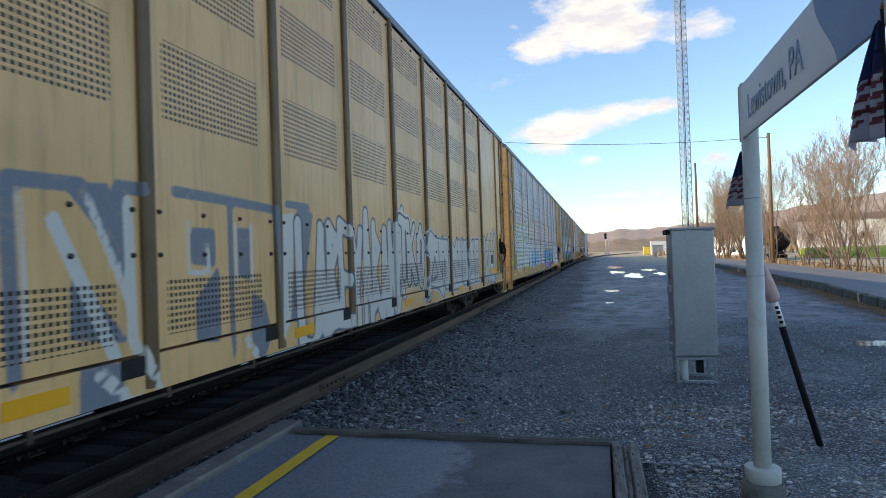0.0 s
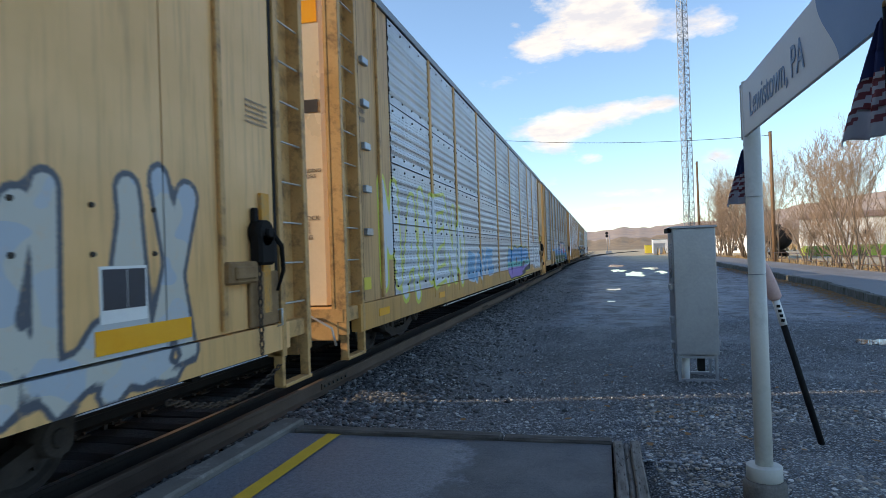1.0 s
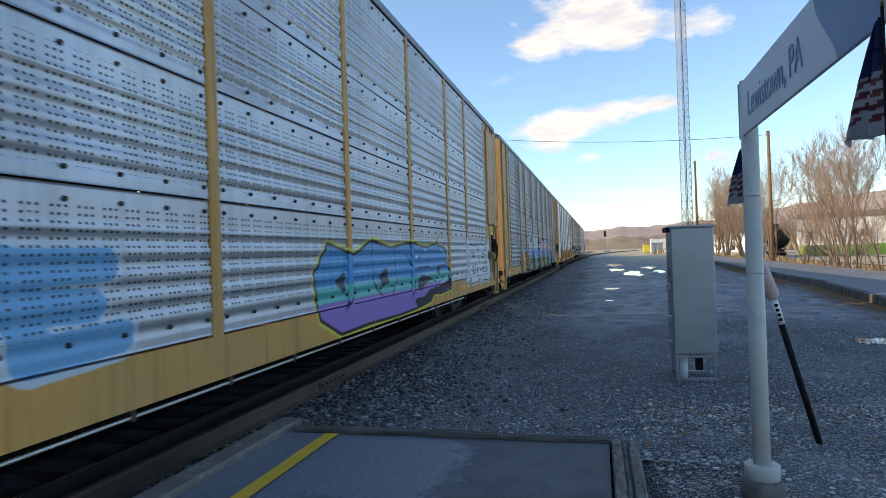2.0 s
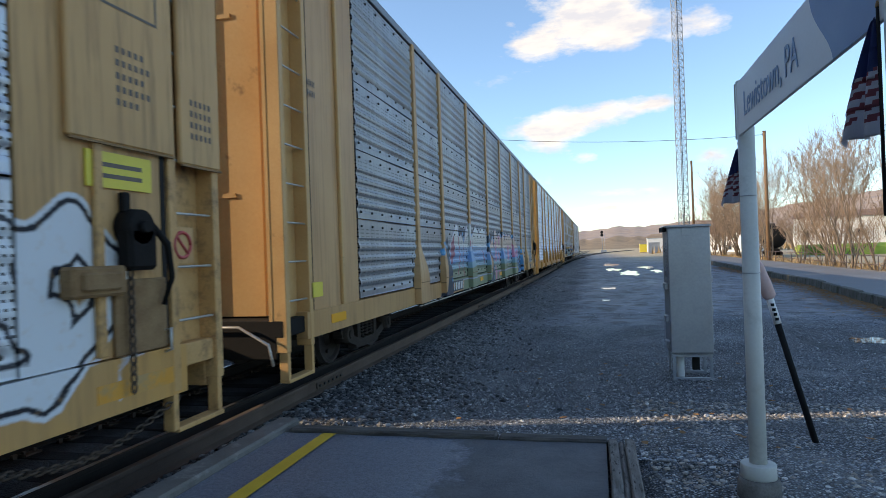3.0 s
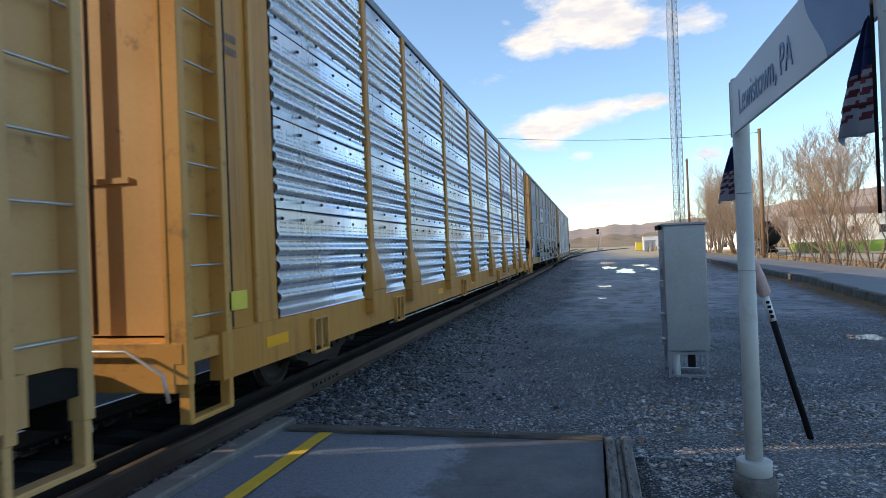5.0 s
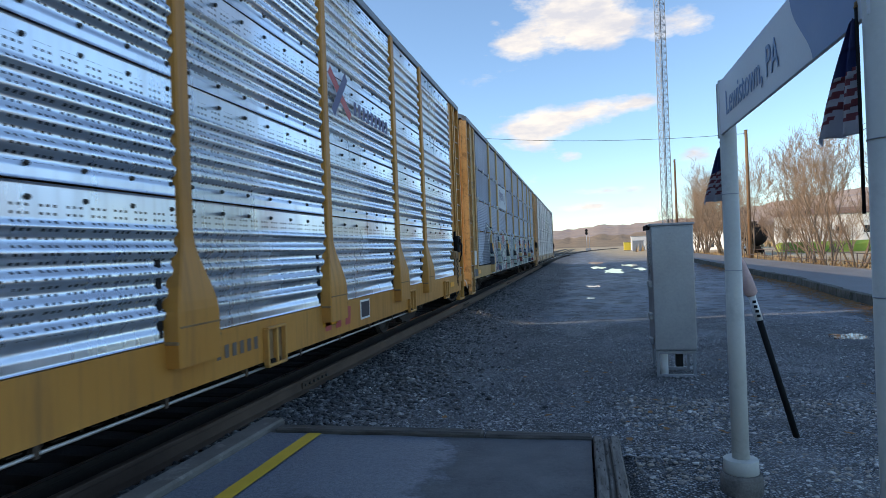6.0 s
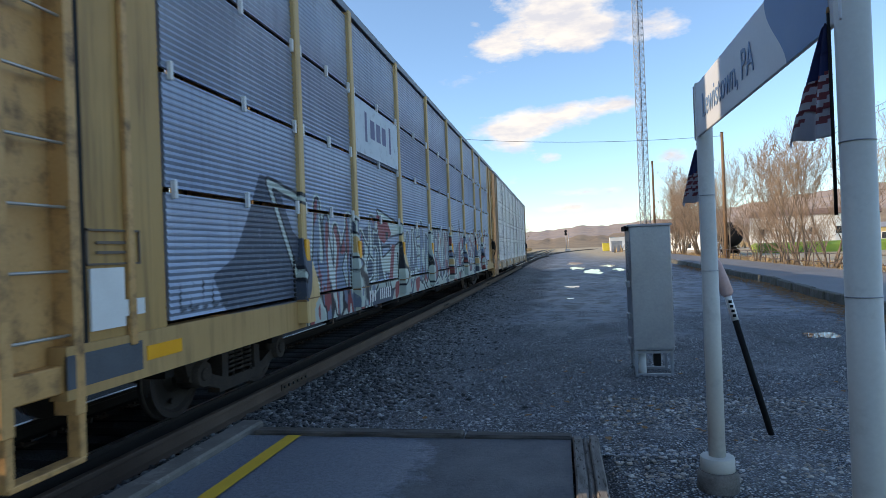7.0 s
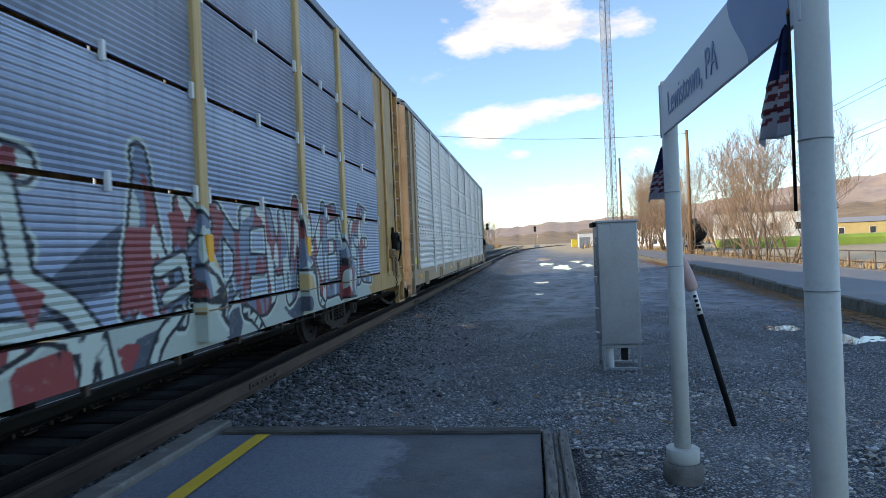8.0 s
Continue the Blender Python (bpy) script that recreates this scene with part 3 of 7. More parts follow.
def side_post(bm, y, w, x0, x1, z0, z1, flare=0.0, n=64):
    """A side post as a subdivided bar; with flare it widens and steps out towards its foot."""
    rows = []
    for i in range(n + 1):
        z = z0 + (z1 - z0) * i / n
        k = float(smooth(1.85, 1.15, np.array(z))) if flare else 0.0
        ww, xx = w / 2 + flare * k * 0.5, x1 + 0.09 * k * (1 if flare else 0)
        rows.append([bm.verts.new(p) for p in ((x0, y - ww, z), (xx - 0.012, y - ww, z), (xx, y - ww + 0.02, z), (xx, y + ww - 0.02, z), (xx - 0.012, y + ww, z), (x0, y + ww, z))])
    for a, b in zip(rows, rows[1:]):
        for i in range(5):
            bm.faces.new((a[i], a[i + 1], b[i + 1], b[i]))
    bm.faces.new(rows[-1]), bm.faces.new(rows[0][::-1])


def long_bar(bm, y0, y1, x0, x1, z0, z1, step=0.12):
    """A long sill or plate, cut often along its length."""
    k = max(1, int((y1 - y0) / step))
    rows = []
    for i in range(k + 1):
        y = y0 + (y1 - y0) * i / k
        zs = [z0 + (z1 - z0) * j / 4 for j in range(5)]
        rows.append([bm.verts.new((x0, y, z0))] + [bm.verts.new((x1, y, z)) for z in zs] + [bm.verts.new((x0, y, z1))])
    for a, b in zip(rows, rows[1:]):
        for i in range(6):
            bm.faces.new((a[i], b[i], b[(i + 1) % 7], a[(i + 1) % 7]))
        bm.faces.new((a[6], b[6], b[0], a[0]))
    bm.faces.new(rows[0]), bm.faces.new(rows[-1][::-1])


def skin_part(name, bm, mat, parent, layers, label=""):
    bmesh.ops.recalc_face_normals(bm, faces=bm.faces)
    ob = part(name, bm, mat, parent, label)
    if layers:
        give_field(ob.data, layers)
    return ob


def rungs(bm, y0, y1, x, zs, sag=0.0):
    for z in zs:
        add_tube(bm, [(x - 0.05, y0, z), (x, y0 + 0.02, z), (x, y1 - 0.02, z), (x - 0.05, y1, z)], [0.011] * 4, 6)


WHEELS = []          # wheelsets to be keyed, with their place in the truck


def wheelset_mesh():
    bm = bmesh.new()
    prof = [(0.06, 0.0), (0.44, 0.0), (0.44, 0.035), (0.42, 0.045), (0.418, 0.13), (0.36, 0.135), (0.33, 0.10), (0.16, 0.085), (0.12, 0.16), (0.08, 0.17)]
    for s in (-1, 1):
        rings = []
        for r, a in prof:
            xx = s * (0.68 + a)
            rings.append([bm.verts.new((xx, r * math.cos(t), r * math.sin(t))) for t in [2 * math.pi * k / 32 for k in range(32)]])
        for i, (a, b) in enumerate(zip(rings, rings[1:])):
            for k in range(32):
                f = bm.faces.new((a[k], a[(k + 1) % 32], b[(k + 1) % 32], b[k]))
                f.material_index = 1 if i in (3,) else 0
        # lightening marks that make the turning visible
        for t in (0.4, 2.5, 4.6):
            add_tube(bm, [(s * 0.79, 0.25 * math.cos(t), 0.25 * math.sin(t)), (s * 0.83, 0.25 * math.cos(t), 0.25 * math.sin(t))], [0.03, 0.03], 8)
    add_tube(bm, [(-1.02, 0, 0), (1.02, 0, 0)], [0.075, 0.075], 12)
    bmesh.ops.recalc_face_normals(bm, faces=bm.faces)
    me = bpy.data.meshes.new("wheelset")
    bm.to_mesh(me), bm.free()
    me.materials.append(M_wheel), me.materials.append(M_tread)
    return me


def side_frame_mesh():
    """The cast side frame of a truck: bowed top member, sloping tension members, journal ends and a spring window."""
    bm = bmesh.new()
    x0, x1 = 0.93, 1.07
    # members as bars between the outline's corners
    def bar(a, b, t):
        d = Vector((0, b[0] - a[0], b[1] - a[1]))
        nrm = Vector((0, -d.z, d.y)).normalized() * t / 2
        vs = []
        for x in (x0, x1):
            for p, q in ((a, 1), (b, 1), (b, -1), (a, -1)):
                vs.append(bm.verts.new(Vector((x, p[0], p[1])) + nrm * q))
        bm.faces.new(vs[:4][::-1]), bm.faces.new(vs[4:])
        for i in range(4):
            bm.faces.new((vs[i], vs[(i + 1) % 4], vs[4 + (i + 1) % 4], vs[4 + i]))
    for a, b, t in [((-1.1, 0.52), (-0.4, 0.72), 0.15), ((-0.45, 0.73), (0.45, 0.73), 0.15), ((0.4, 0.72), (1.1, 0.52), 0.15), ((-1.05, 0.46), (-0.38, 0.24), 0.13),
                    ((0.38, 0.24), (1.05, 0.46), 0.13), ((-0.5, 0.23), (0.5, 0.23), 0.13), ((-0.37, 0.2), (-0.37, 0.76), 0.13), ((0.37, 0.2), (0.37, 0.76), 0.13)]:
        bar(a, b, t)
    for s in (-1, 1):
        add_tube(bm, [(x0 - 0.02, s * 0.89, 0.44), (x1 + 0.07, s * 0.89, 0.44)], [0.15, 0.13], 14)
        add_tube(bm, [(x1 + 0.06, s * 0.89, 0.44), (x1 + 0.09, s * 0.89, 0.44)], [0.08, 0.06], 10)
    for s in (-0.2, 0.0, 0.2):
        coil = [(1.0 + 0.07 * math.cos(a * 0.9), s + 0.07 * math.sin(a * 0.9), 0.30 + 0.31 * a / 42) for a in range(43)]
        add_tube(bm, coil, [0.018] * len(coil), 5)
    bmesh.ops.recalc_face_normals(bm, faces=bm.faces)
    me = bpy.data.meshes.new("side_frame")
    bm.to_mesh(me), bm.free()
    me.materials.append(M_truck)
    return me


WHEELSET, SIDE_FRAME = wheelset_mesh(), side_frame_mesh()


def add_truck(car, y):
    t = box("truck", (-0.95, -0.18, 0.40), (0.95, 0.18, 0.66), M_truck, car, "dusty brown cast steel truck with coil springs", 0.03)
    t.location = (0, y, 0)
    for r in (0, 180):
        s = new("side_frame", SIDE_FRAME)
        s.parent, s.matrix_basis = t, pose(0, 0, 0, 0, 0, r)
    for s in (-0.89, 0.89):
        w = new("wheelset", WHEELSET)
        w.parent, w.matrix_basis = t, pose(0, s, 0.42)
        WHEELS.append((w, s))


def bars_text(bm, y0, z0, h, count, x, gap=0.45, lean=0.0, w=None):
    """A row of plain upright bars in place of writing."""
    w = w or h * 0.62
    for i in range(count):
        y = y0 + i * w
        vs = [bm.verts.new((x, y + lean * zz, z0 + zz)) for zz in (0, h)] + [bm.verts.new((x, y + w * (1 - gap) + lean * zz, z0 + zz)) for zz in (h, 0)]
        bm.faces.new(vs)


def quad(bm, y0, y1, z0, z1, x, mi=0):
    f = bm.faces.new([bm.verts.new(p) for p in ((x, y0, z0), (x, y1, z0), (x, y1, z1), (x, y0, z1))])
    f.material_index = mi


def end_frame(car, style, s, skin, layers):
    """One end of a car: corner posts, ladder, side sheet with stencils, recessed end doors, platform, coupler and hoses."""
    HL = style["hl"]
    yo, yi = s * HL, style["posts"][-1] if s > 0 else style["posts"][0]
    lo, hi = min(yo, yi), max(yo, yi)
    for side in (1, -1):
        wide = 0.66
        # side sheet between ladder bay and first panel
        a, b = (lo, hi - wide - 0.065) if s > 0 else (lo + wide + 0.065, hi)
        sheet("end_sheet", min(a * side, b * side), max(a * side, b * side), 0.98, ROOF_Z - 0.02, 0.0, skin, car, layers if side > 0 else None, "flat", 0.06, side=side, x0=HALF - 0.01)
        # upright stiffeners on the sheet
        for q in (0.3, 0.72):
            yy = lo + (hi - lo) * q
            if abs(yy - yo) > wide + 0.2:
                a0, a1 = sorted((side * (HALF - 0.01), side * (HALF + 0.035)))
                box("stiffener", (a0, yy - 0.035, 1.0), (a1, yy + 0.035, ROOF_Z - 0.04), style["frame"], car, "", 0.008)
        # ladder bay: outer stile, back plate, inner stile
        o, i = yo, yo - s * wide
        bm = bmesh.new()
        for yy in (o - s * 0.05, i + s * 0.045):
            add_box(bm, (side * (HALF - 0.16) if side > 0 else side * (HALF + 0.02), yy - 0.045, 0.62), (side * (HALF + 0.02) if side > 0 else side * (HALF - 0.16), yy + 0.045, ROOF_Z), 0, 0.008)
        add_box(bm, (min(side * (HALF - 0.18), side * (HALF - 0.14)), min(o, i), 0.95), (max(side * (HALF - 0.18), side * (HALF - 0.14)), max(o, i), ROOF_Z), 0)
        skin_part("corner_post", bm, style["frame"], car, None)
        sl = i - s * 0.04
        # black bar fills the slit, so its inner shade comes from colour
        box("door_slit", (min(side * (HALF - 0.2), side * (HALF - 0.004)), sl - 0.025, 1.0), (max(side * (HALF - 0.2), side * (HALF - 0.004)), sl + 0.025, ROOF_Z - 0.05), M_black, car, "black filler giving the door slit its shade")
        bm = bmesh.new()
        rungs(bm, min(o, i) + 0.06, max(o, i) - 0.05, side * (HALF - 0.02), [1.15])
        first = part("rung", bm, M_pipe, car, "thin steel ladder rung")
        for k in range(1, 10):
            r = new("rung", first.data)
            r.parent, r.location = car, (0, 0, 0.42 * k)
        # stirrup step
        bm = bmesh.new()
        x = side * (HALF - 0.04)
        for yy in (o - s * 0.06, i + s * 0.03):
            add_box(bm, (x - 0.05, yy - 0.03, 0.32), (x + 0.05, yy + 0.03, 0.68), 0, 0.006)
        add_box(bm, (x - 0.06, min(o, i) + 0.04, 0.30), (x + 0.06, max(o, i) - 0.02, 0.34), 0, 0.006)
        part("stirrup_step", bm, style["frame"], car, "worn tan steel stirrup step")
    # end platform, recessed doors, cross beams
    y_in = yo - s * 0.55
    bm = bmesh.new()
    add_box(bm, (-HALF + 0.02, min(yo, y_in - s * 0.1), 0.78), (HALF - 0.02, max(yo, y_in - s * 0.1), 0.96), 0, 0.01)
    add_box(bm, (-HALF + 0.1, min(yo, yo - s * 0.1), 0.55), (HALF - 0.1, max(yo, yo - s * 0.1), 0.80), 0, 0.01)
    part("end_platform", bm, M_under if style["dark_end"] else style["frame"], car)
    for k in (-1, 1):
        pts, rows = [(0.0, 0.0), (1.22, 0.0), (1.40, -0.08), (1.46, -0.34)], []
        bm = bmesh.new()
        for z in np.linspace(0.98, ROOF_Z + 0.1, 14):
            rows.append([bm.verts.new((k * px, y_in + s * (py + 0.25), z)) for px, py in pts])
        for r0, r1 in zip(rows, rows[1:]):
            for i in range(3):
                bm.faces.new((r0[i], r0[i + 1], r1[i + 1], r1[i]))
        bmesh.ops.recalc_face_normals(bm, faces=bm.faces)
        door = part("end_door", bm, style["door"], car, "curved tan sheet steel end door")
        for z in (2.3, 4.3):
            box("door_rib", (min(k * 0.05, k * 0.9), y_in + s * 0.25 - 0.02, z), (max(k * 0.05, k * 0.9), y_in + s * 0.25 + 0.02, z + 0.05), style["door"], door)
        tube("lock_rod", [(k * 0.55, y_in + s * 0.30, 1.0), (k * 0.55, y_in + s * 0.30, 5.2)], 0.022, M_iron, car)
    # coupler and hose
    bm = bmesh.new()
    add_tube(bm, [(0, yo - s * 0.5, 0.82), (0, yo + s * 0.22, 0.82)], [0.11, 0.11], 8)
    add_box(bm, (-0.16, min(yo + s * 0.16, yo + s * 0.42), 0.66), (0.16, max(yo + s * 0.16, yo + s * 0.42), 0.98), 0, 0.05)
    part("coupler", bm, M_iron, car, "brown iron knuckle coupler")
    tube("air_hose", [(0.35, yo, 0.75), (0.38, yo + s * 0.18, 0.62), (0.36, yo + s * 0.3, 0.42), (0.30, yo + s * 0.42, 0.36)], 0.028, M_black, car)
    # uncoupling lever and grab rail
    tube("uncoupling_lever", [(0.1, yo + s * 0.06, 0.9), (1.1, yo + s * 0.06, 0.9), (1.45, yo + s * 0.08, 0.72), (1.5, yo + s * 0.08, 0.5)], 0.016, M_pipe, car)


def build_car(style):
    """An enclosed autorack car."""
    car = tagged(empty("autorack_car"), style["label"], "train car", "cars of the passing train")
    layers, skin, HL = style["layers"], style["skin"], style["hl"]
    frame_skin = style["frame"]
    posts, seams = style["posts"], style["seams"]
    for a, b in zip(posts, posts[1:]):
        for z0, z1 in zip(seams, seams[1:]):
            ext = (a, b, z0, z1)
            near = layers if any(reach(g, ext) for layer in layers for g in layer["shapes"]) else None
            sheet("side_panel", a + 0.03, b - 0.03, z0 + style["gap"], z1 - style["gap"], style["depth"], skin, car, near, style["relief"], vents=style["vents"] if style["vents"] else None)
    for a, b in zip(posts, posts[1:]):
        for z0, z1 in zip(seams, seams[1:]):
            sheet("side_panel", -b + 0.03, -a - 0.03, z0, z1 - 0.01, 0.0, style["frame"], car, None, "flat", side=-1)
    # posts
    for y in posts[1:-1]:
        bm = bmesh.new()
        side_post(bm, y, style["post_w"], HALF - 0.05, HALF + style["post_out"], seams[0] - style["post_drop"], ROOF_Z, style["flare"])
        skin_part("side_post", bm, style["post_mat"], car, layers)
        if style["flare"]:
            fw = (style["post_w"] + style["flare"]) / 2
            xf = HALF + style["post_out"] + 0.09
            bm = bmesh.new()
            add_box(bm, (xf - 0.002, y - fw + 0.01, 1.085), (xf + 0.006, y + fw - 0.01, 1.10))
            add_box(bm, (HALF + 0.016, y - fw - 0.02, style["sill"][1] - 0.02), (xf - 0.01, y + fw + 0.02, style["sill"][1] + 0.005), 0, 0.004)
            part("foot_seam", bm, M_decal_rust, car, "rust-brown folded seam at the foot of a post")
            # black strip stands in for the shadow cast beside the post foot
            box("shadow_strip", (HALF - 0.02, y - fw - 0.055, 1.02), (HALF + 0.004, y - fw - 0.01, 1.62), M_black, car, "black strip standing for the shadow beside a post foot")
        bm = bmesh.new()
        add_box(bm, (-HALF - 0.04, -y - 0.06, seams[0]), (-HALF + 0.05, -y + 0.06, ROOF_Z))
        part("side_post", bm, frame_skin, car)
    # side sills, top plates, deck
    bm = bmesh.new()
    long_bar(bm, -HL + 0.5, HL - 0.5, HALF - 0.12, HALF + 0.015, style["sill"][0], style["sill"][1])
    skin_part("side_sill", bm, style["sill_mat"], car, layers)
    box("side_sill", (-HALF - 0.015, -HL + 0.5, style["sill"][0]), (-HALF + 0.12, HL - 0.5, style["sill"][1]), frame_skin, car)
    for s in (1, -1):
        lo, hi = sorted((s * (HALF - 0.10), s * (HALF + 0.03)))
        box("top_plate", (lo, -HL, ROOF_Z - 0.03), (hi, HL, ROOF_Z + 0.10), M_car_roof, car, "", 0.01)
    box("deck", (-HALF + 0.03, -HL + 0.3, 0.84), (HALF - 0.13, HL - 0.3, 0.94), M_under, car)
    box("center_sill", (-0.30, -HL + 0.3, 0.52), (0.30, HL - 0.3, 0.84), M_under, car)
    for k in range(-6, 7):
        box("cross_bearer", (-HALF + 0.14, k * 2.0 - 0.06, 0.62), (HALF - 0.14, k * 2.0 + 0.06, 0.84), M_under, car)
    # equipment slung under the deck: reservoir, valve box, rods
    tube("air_reservoir", [(0.95, -3.6, 0.56), (0.95, -3.5, 0.56), (0.95, -1.9, 0.56), (0.95, -1.8, 0.56)], [0.08, 0.19, 0.19, 0.08], M_under, car, "grimy air reservoir, darkened as if in shade", 14)
    box("valve_box", (0.75, 1.2, 0.42), (1.15, 1.9, 0.66), M_under, car, "", 0.03)
    tube("brake_rod", [(0.55, -8.5, 0.5), (0.55, 8.5, 0.52)], 0.02, M_iron, car)
    # roof: shallow arch of crimped sheets
    bm = bmesh.new()
    arch = [(-HALF - 0.03, 0.06), (-HALF + 0.05, 0.14), (-1.1, 0.30), (-0.5, 0.40), (0, 0.43), (0.5, 0.40), (1.1, 0.30), (HALF - 0.05, 0.14), (HALF + 0.03, 0.06)]
    rows = []
    for y in np.linspace(-HL, HL, 58):
        dip = 0.012 if len(rows) % 2 else 0.0
        rows.append([bm.verts.new((px, y, ROOF_Z + pz - dip * (abs(px) < HALF))) for px, pz in arch])
    for a, b in zip(rows, rows[1:]):
        for i in range(len(arch) - 1):
            bm.faces.new((a[i], a[i + 1], b[i + 1], b[i]))
    for r in (rows[0], rows[-1]):
        bm.faces.new(r)
    bmesh.ops.recalc_face_normals(bm, faces=bm.faces)
    part("roof", bm, M_car_roof, car, "arched galvanised roof with crimped sheets")
    for s in (-1, 1):
        end_frame(car, style, s, skin if style["end_skin"] is None else style["end_skin"], layers)
        add_truck(car, s * 10.05)
    # train line pipe and its hangers under the sill
    z = style["sill"][0] - 0.06
    tube("brake_pipe", [(HALF - 0.03, -8.6, z), (HALF - 0.03, 8.6, z - 0.01)], 0.014, style["pipe"], car, "pale thin brake pipe")
    for k in range(-7, 8):
        box("pipe_hanger", (HALF - 0.06, k * 1.2 - 0.02, z - 0.03), (HALF - 0.01, k * 1.2 + 0.02, style["sill"][0] + 0.01), M_iron, car)
    # bolts along the panel edges
    bm = bmesh.new()
    for a, b in zip(posts, posts[1:]):
        for z in style["bolt_rows"]:
            for y in np.linspace(a + 0.14, b - 0.14, max(2, int((b - a) / 0.42))):
                xx = HALF + style["bolt_out"]
                q = [bm.verts.new((xx, y + 0.022 * math.cos(t), z + 0.022 * math.sin(t))) for t in [math.pi * 2 * k / 6 for k in range(6)]]
                p = [bm.verts.new((xx + 0.022, y + 0.014 * math.cos(t), z + 0.014 * math.sin(t))) for t in [math.pi * 2 * k / 6 for k in range(6)]]
                bm.faces.new(p)
                for k in range(6):
                    bm.faces.new((q[k], q[(k + 1) % 6], p[(k + 1) % 6], p[k]))
    tagged(part("bolts", bm, M_bolt, car, "dark panel bolts"), kind="stuff")
    # brackets on the sill above the trucks
    for y in style.get("brackets", ()):
        zs = style["sill"]
        bm = bmesh.new()
        add_box(bm, (HALF + 0.012, y - 0.2, zs[1] - 0.10), (HALF + 0.075, y + 0.2, zs[1] - 0.075), 0, 0.006)
        add_box(bm, (HALF + 0.012, y - 0.2, zs[0] - 0.06), (HALF + 0.075, y + 0.2, zs[0] - 0.03), 0, 0.006)
        for e in (-0.19, 0.0, 0.19):
            add_box(bm, (HALF + 0.012, y + e - 0.016, zs[0] - 0.04), (HALF + 0.07, y + e + 0.016, zs[1] - 0.09), 0, 0.006)
        part("sill_bracket", bm, frame_skin, car, "ribbed steel jacking bracket on the sill")
        box("bracket_web", (HALF + 0.010, y - 0.18, zs[0] - 0.03), (HALF + 0.022, y + 0.18, zs[1] - 0.10), M_decal_rust, car, "rust-brown web plate")
        box("sill_foot", (HALF - 0.05, y - 0.10, zs[0] - 0.07), (HALF + 0.05, y + 0.10, zs[0] + 0.01), M_under, car, "", 0.01)
    # reflectors and stencils
    for y in style["reflectors"]:
        zc = (style["sill"][0] + style["sill"][1]) / 2
        box("reflector", (HALF + 0.016, y, zc - 0.05), (HALF + 0.022, y + 0.45, zc + 0.06), M_reflector, car, "orange-yellow reflective strip")
    style["extra"](car)
    return car


def block(name, car, y0, y1, z0, z1, mat, label="", out=0.02):
    return box(name, (HALF - 0.005, y0, z0), (HALF + out, y1, z1), mat, car, label)


def writing(name, car, y0, z0, h, count, mat, out=0.03, lean=0.0, label="", w=None):
    if h < 0.1:
        bm = bmesh.new()
        bars_text(bm, y0, z0, h, count, HALF + out, lean=lean, w=w)
        return tagged(part(name, bm, mat, car, label), kind="stuff")
    w = w or h * 0.62
    for k in range(count):
        bm = bmesh.new()
        bars_text(bm, y0 + k * w, z0, h, 1, HALF + out, lean=lean, w=w)
        part("mark_bar", bm, mat, car, label)


def lettering(name, car, body, y, z, size, mat, out=0.02, label=""):
    """Readable stencilled words on the near side."""
    cu = bpy.data.curves.new(name, "FONT")
    cu.body, cu.size, cu.extrude = body, size, 0.001
    ob = new(name, cu)
    dg = bpy.context.evaluated_depsgraph_get()
    me = bpy.data.meshes.new_from_object(ob.evaluated_get(dg))
    bpy.data.objects.remove(ob)
    bpy.data.curves.remove(cu)
    me.materials.clear()
    me.materials.append(mat)
    o = new(name, me)
    o.parent, o.matrix_basis = car, pose(HALF + out, y, z, 90, 0, 90)
    return tagged(o, label)


M_decal_rust = plain("rusty_bracket", (0.20, 0.11, 0.05), (0.32, 0.2, 0.1), 0.75, 0.1, 5, 60, 0.3)


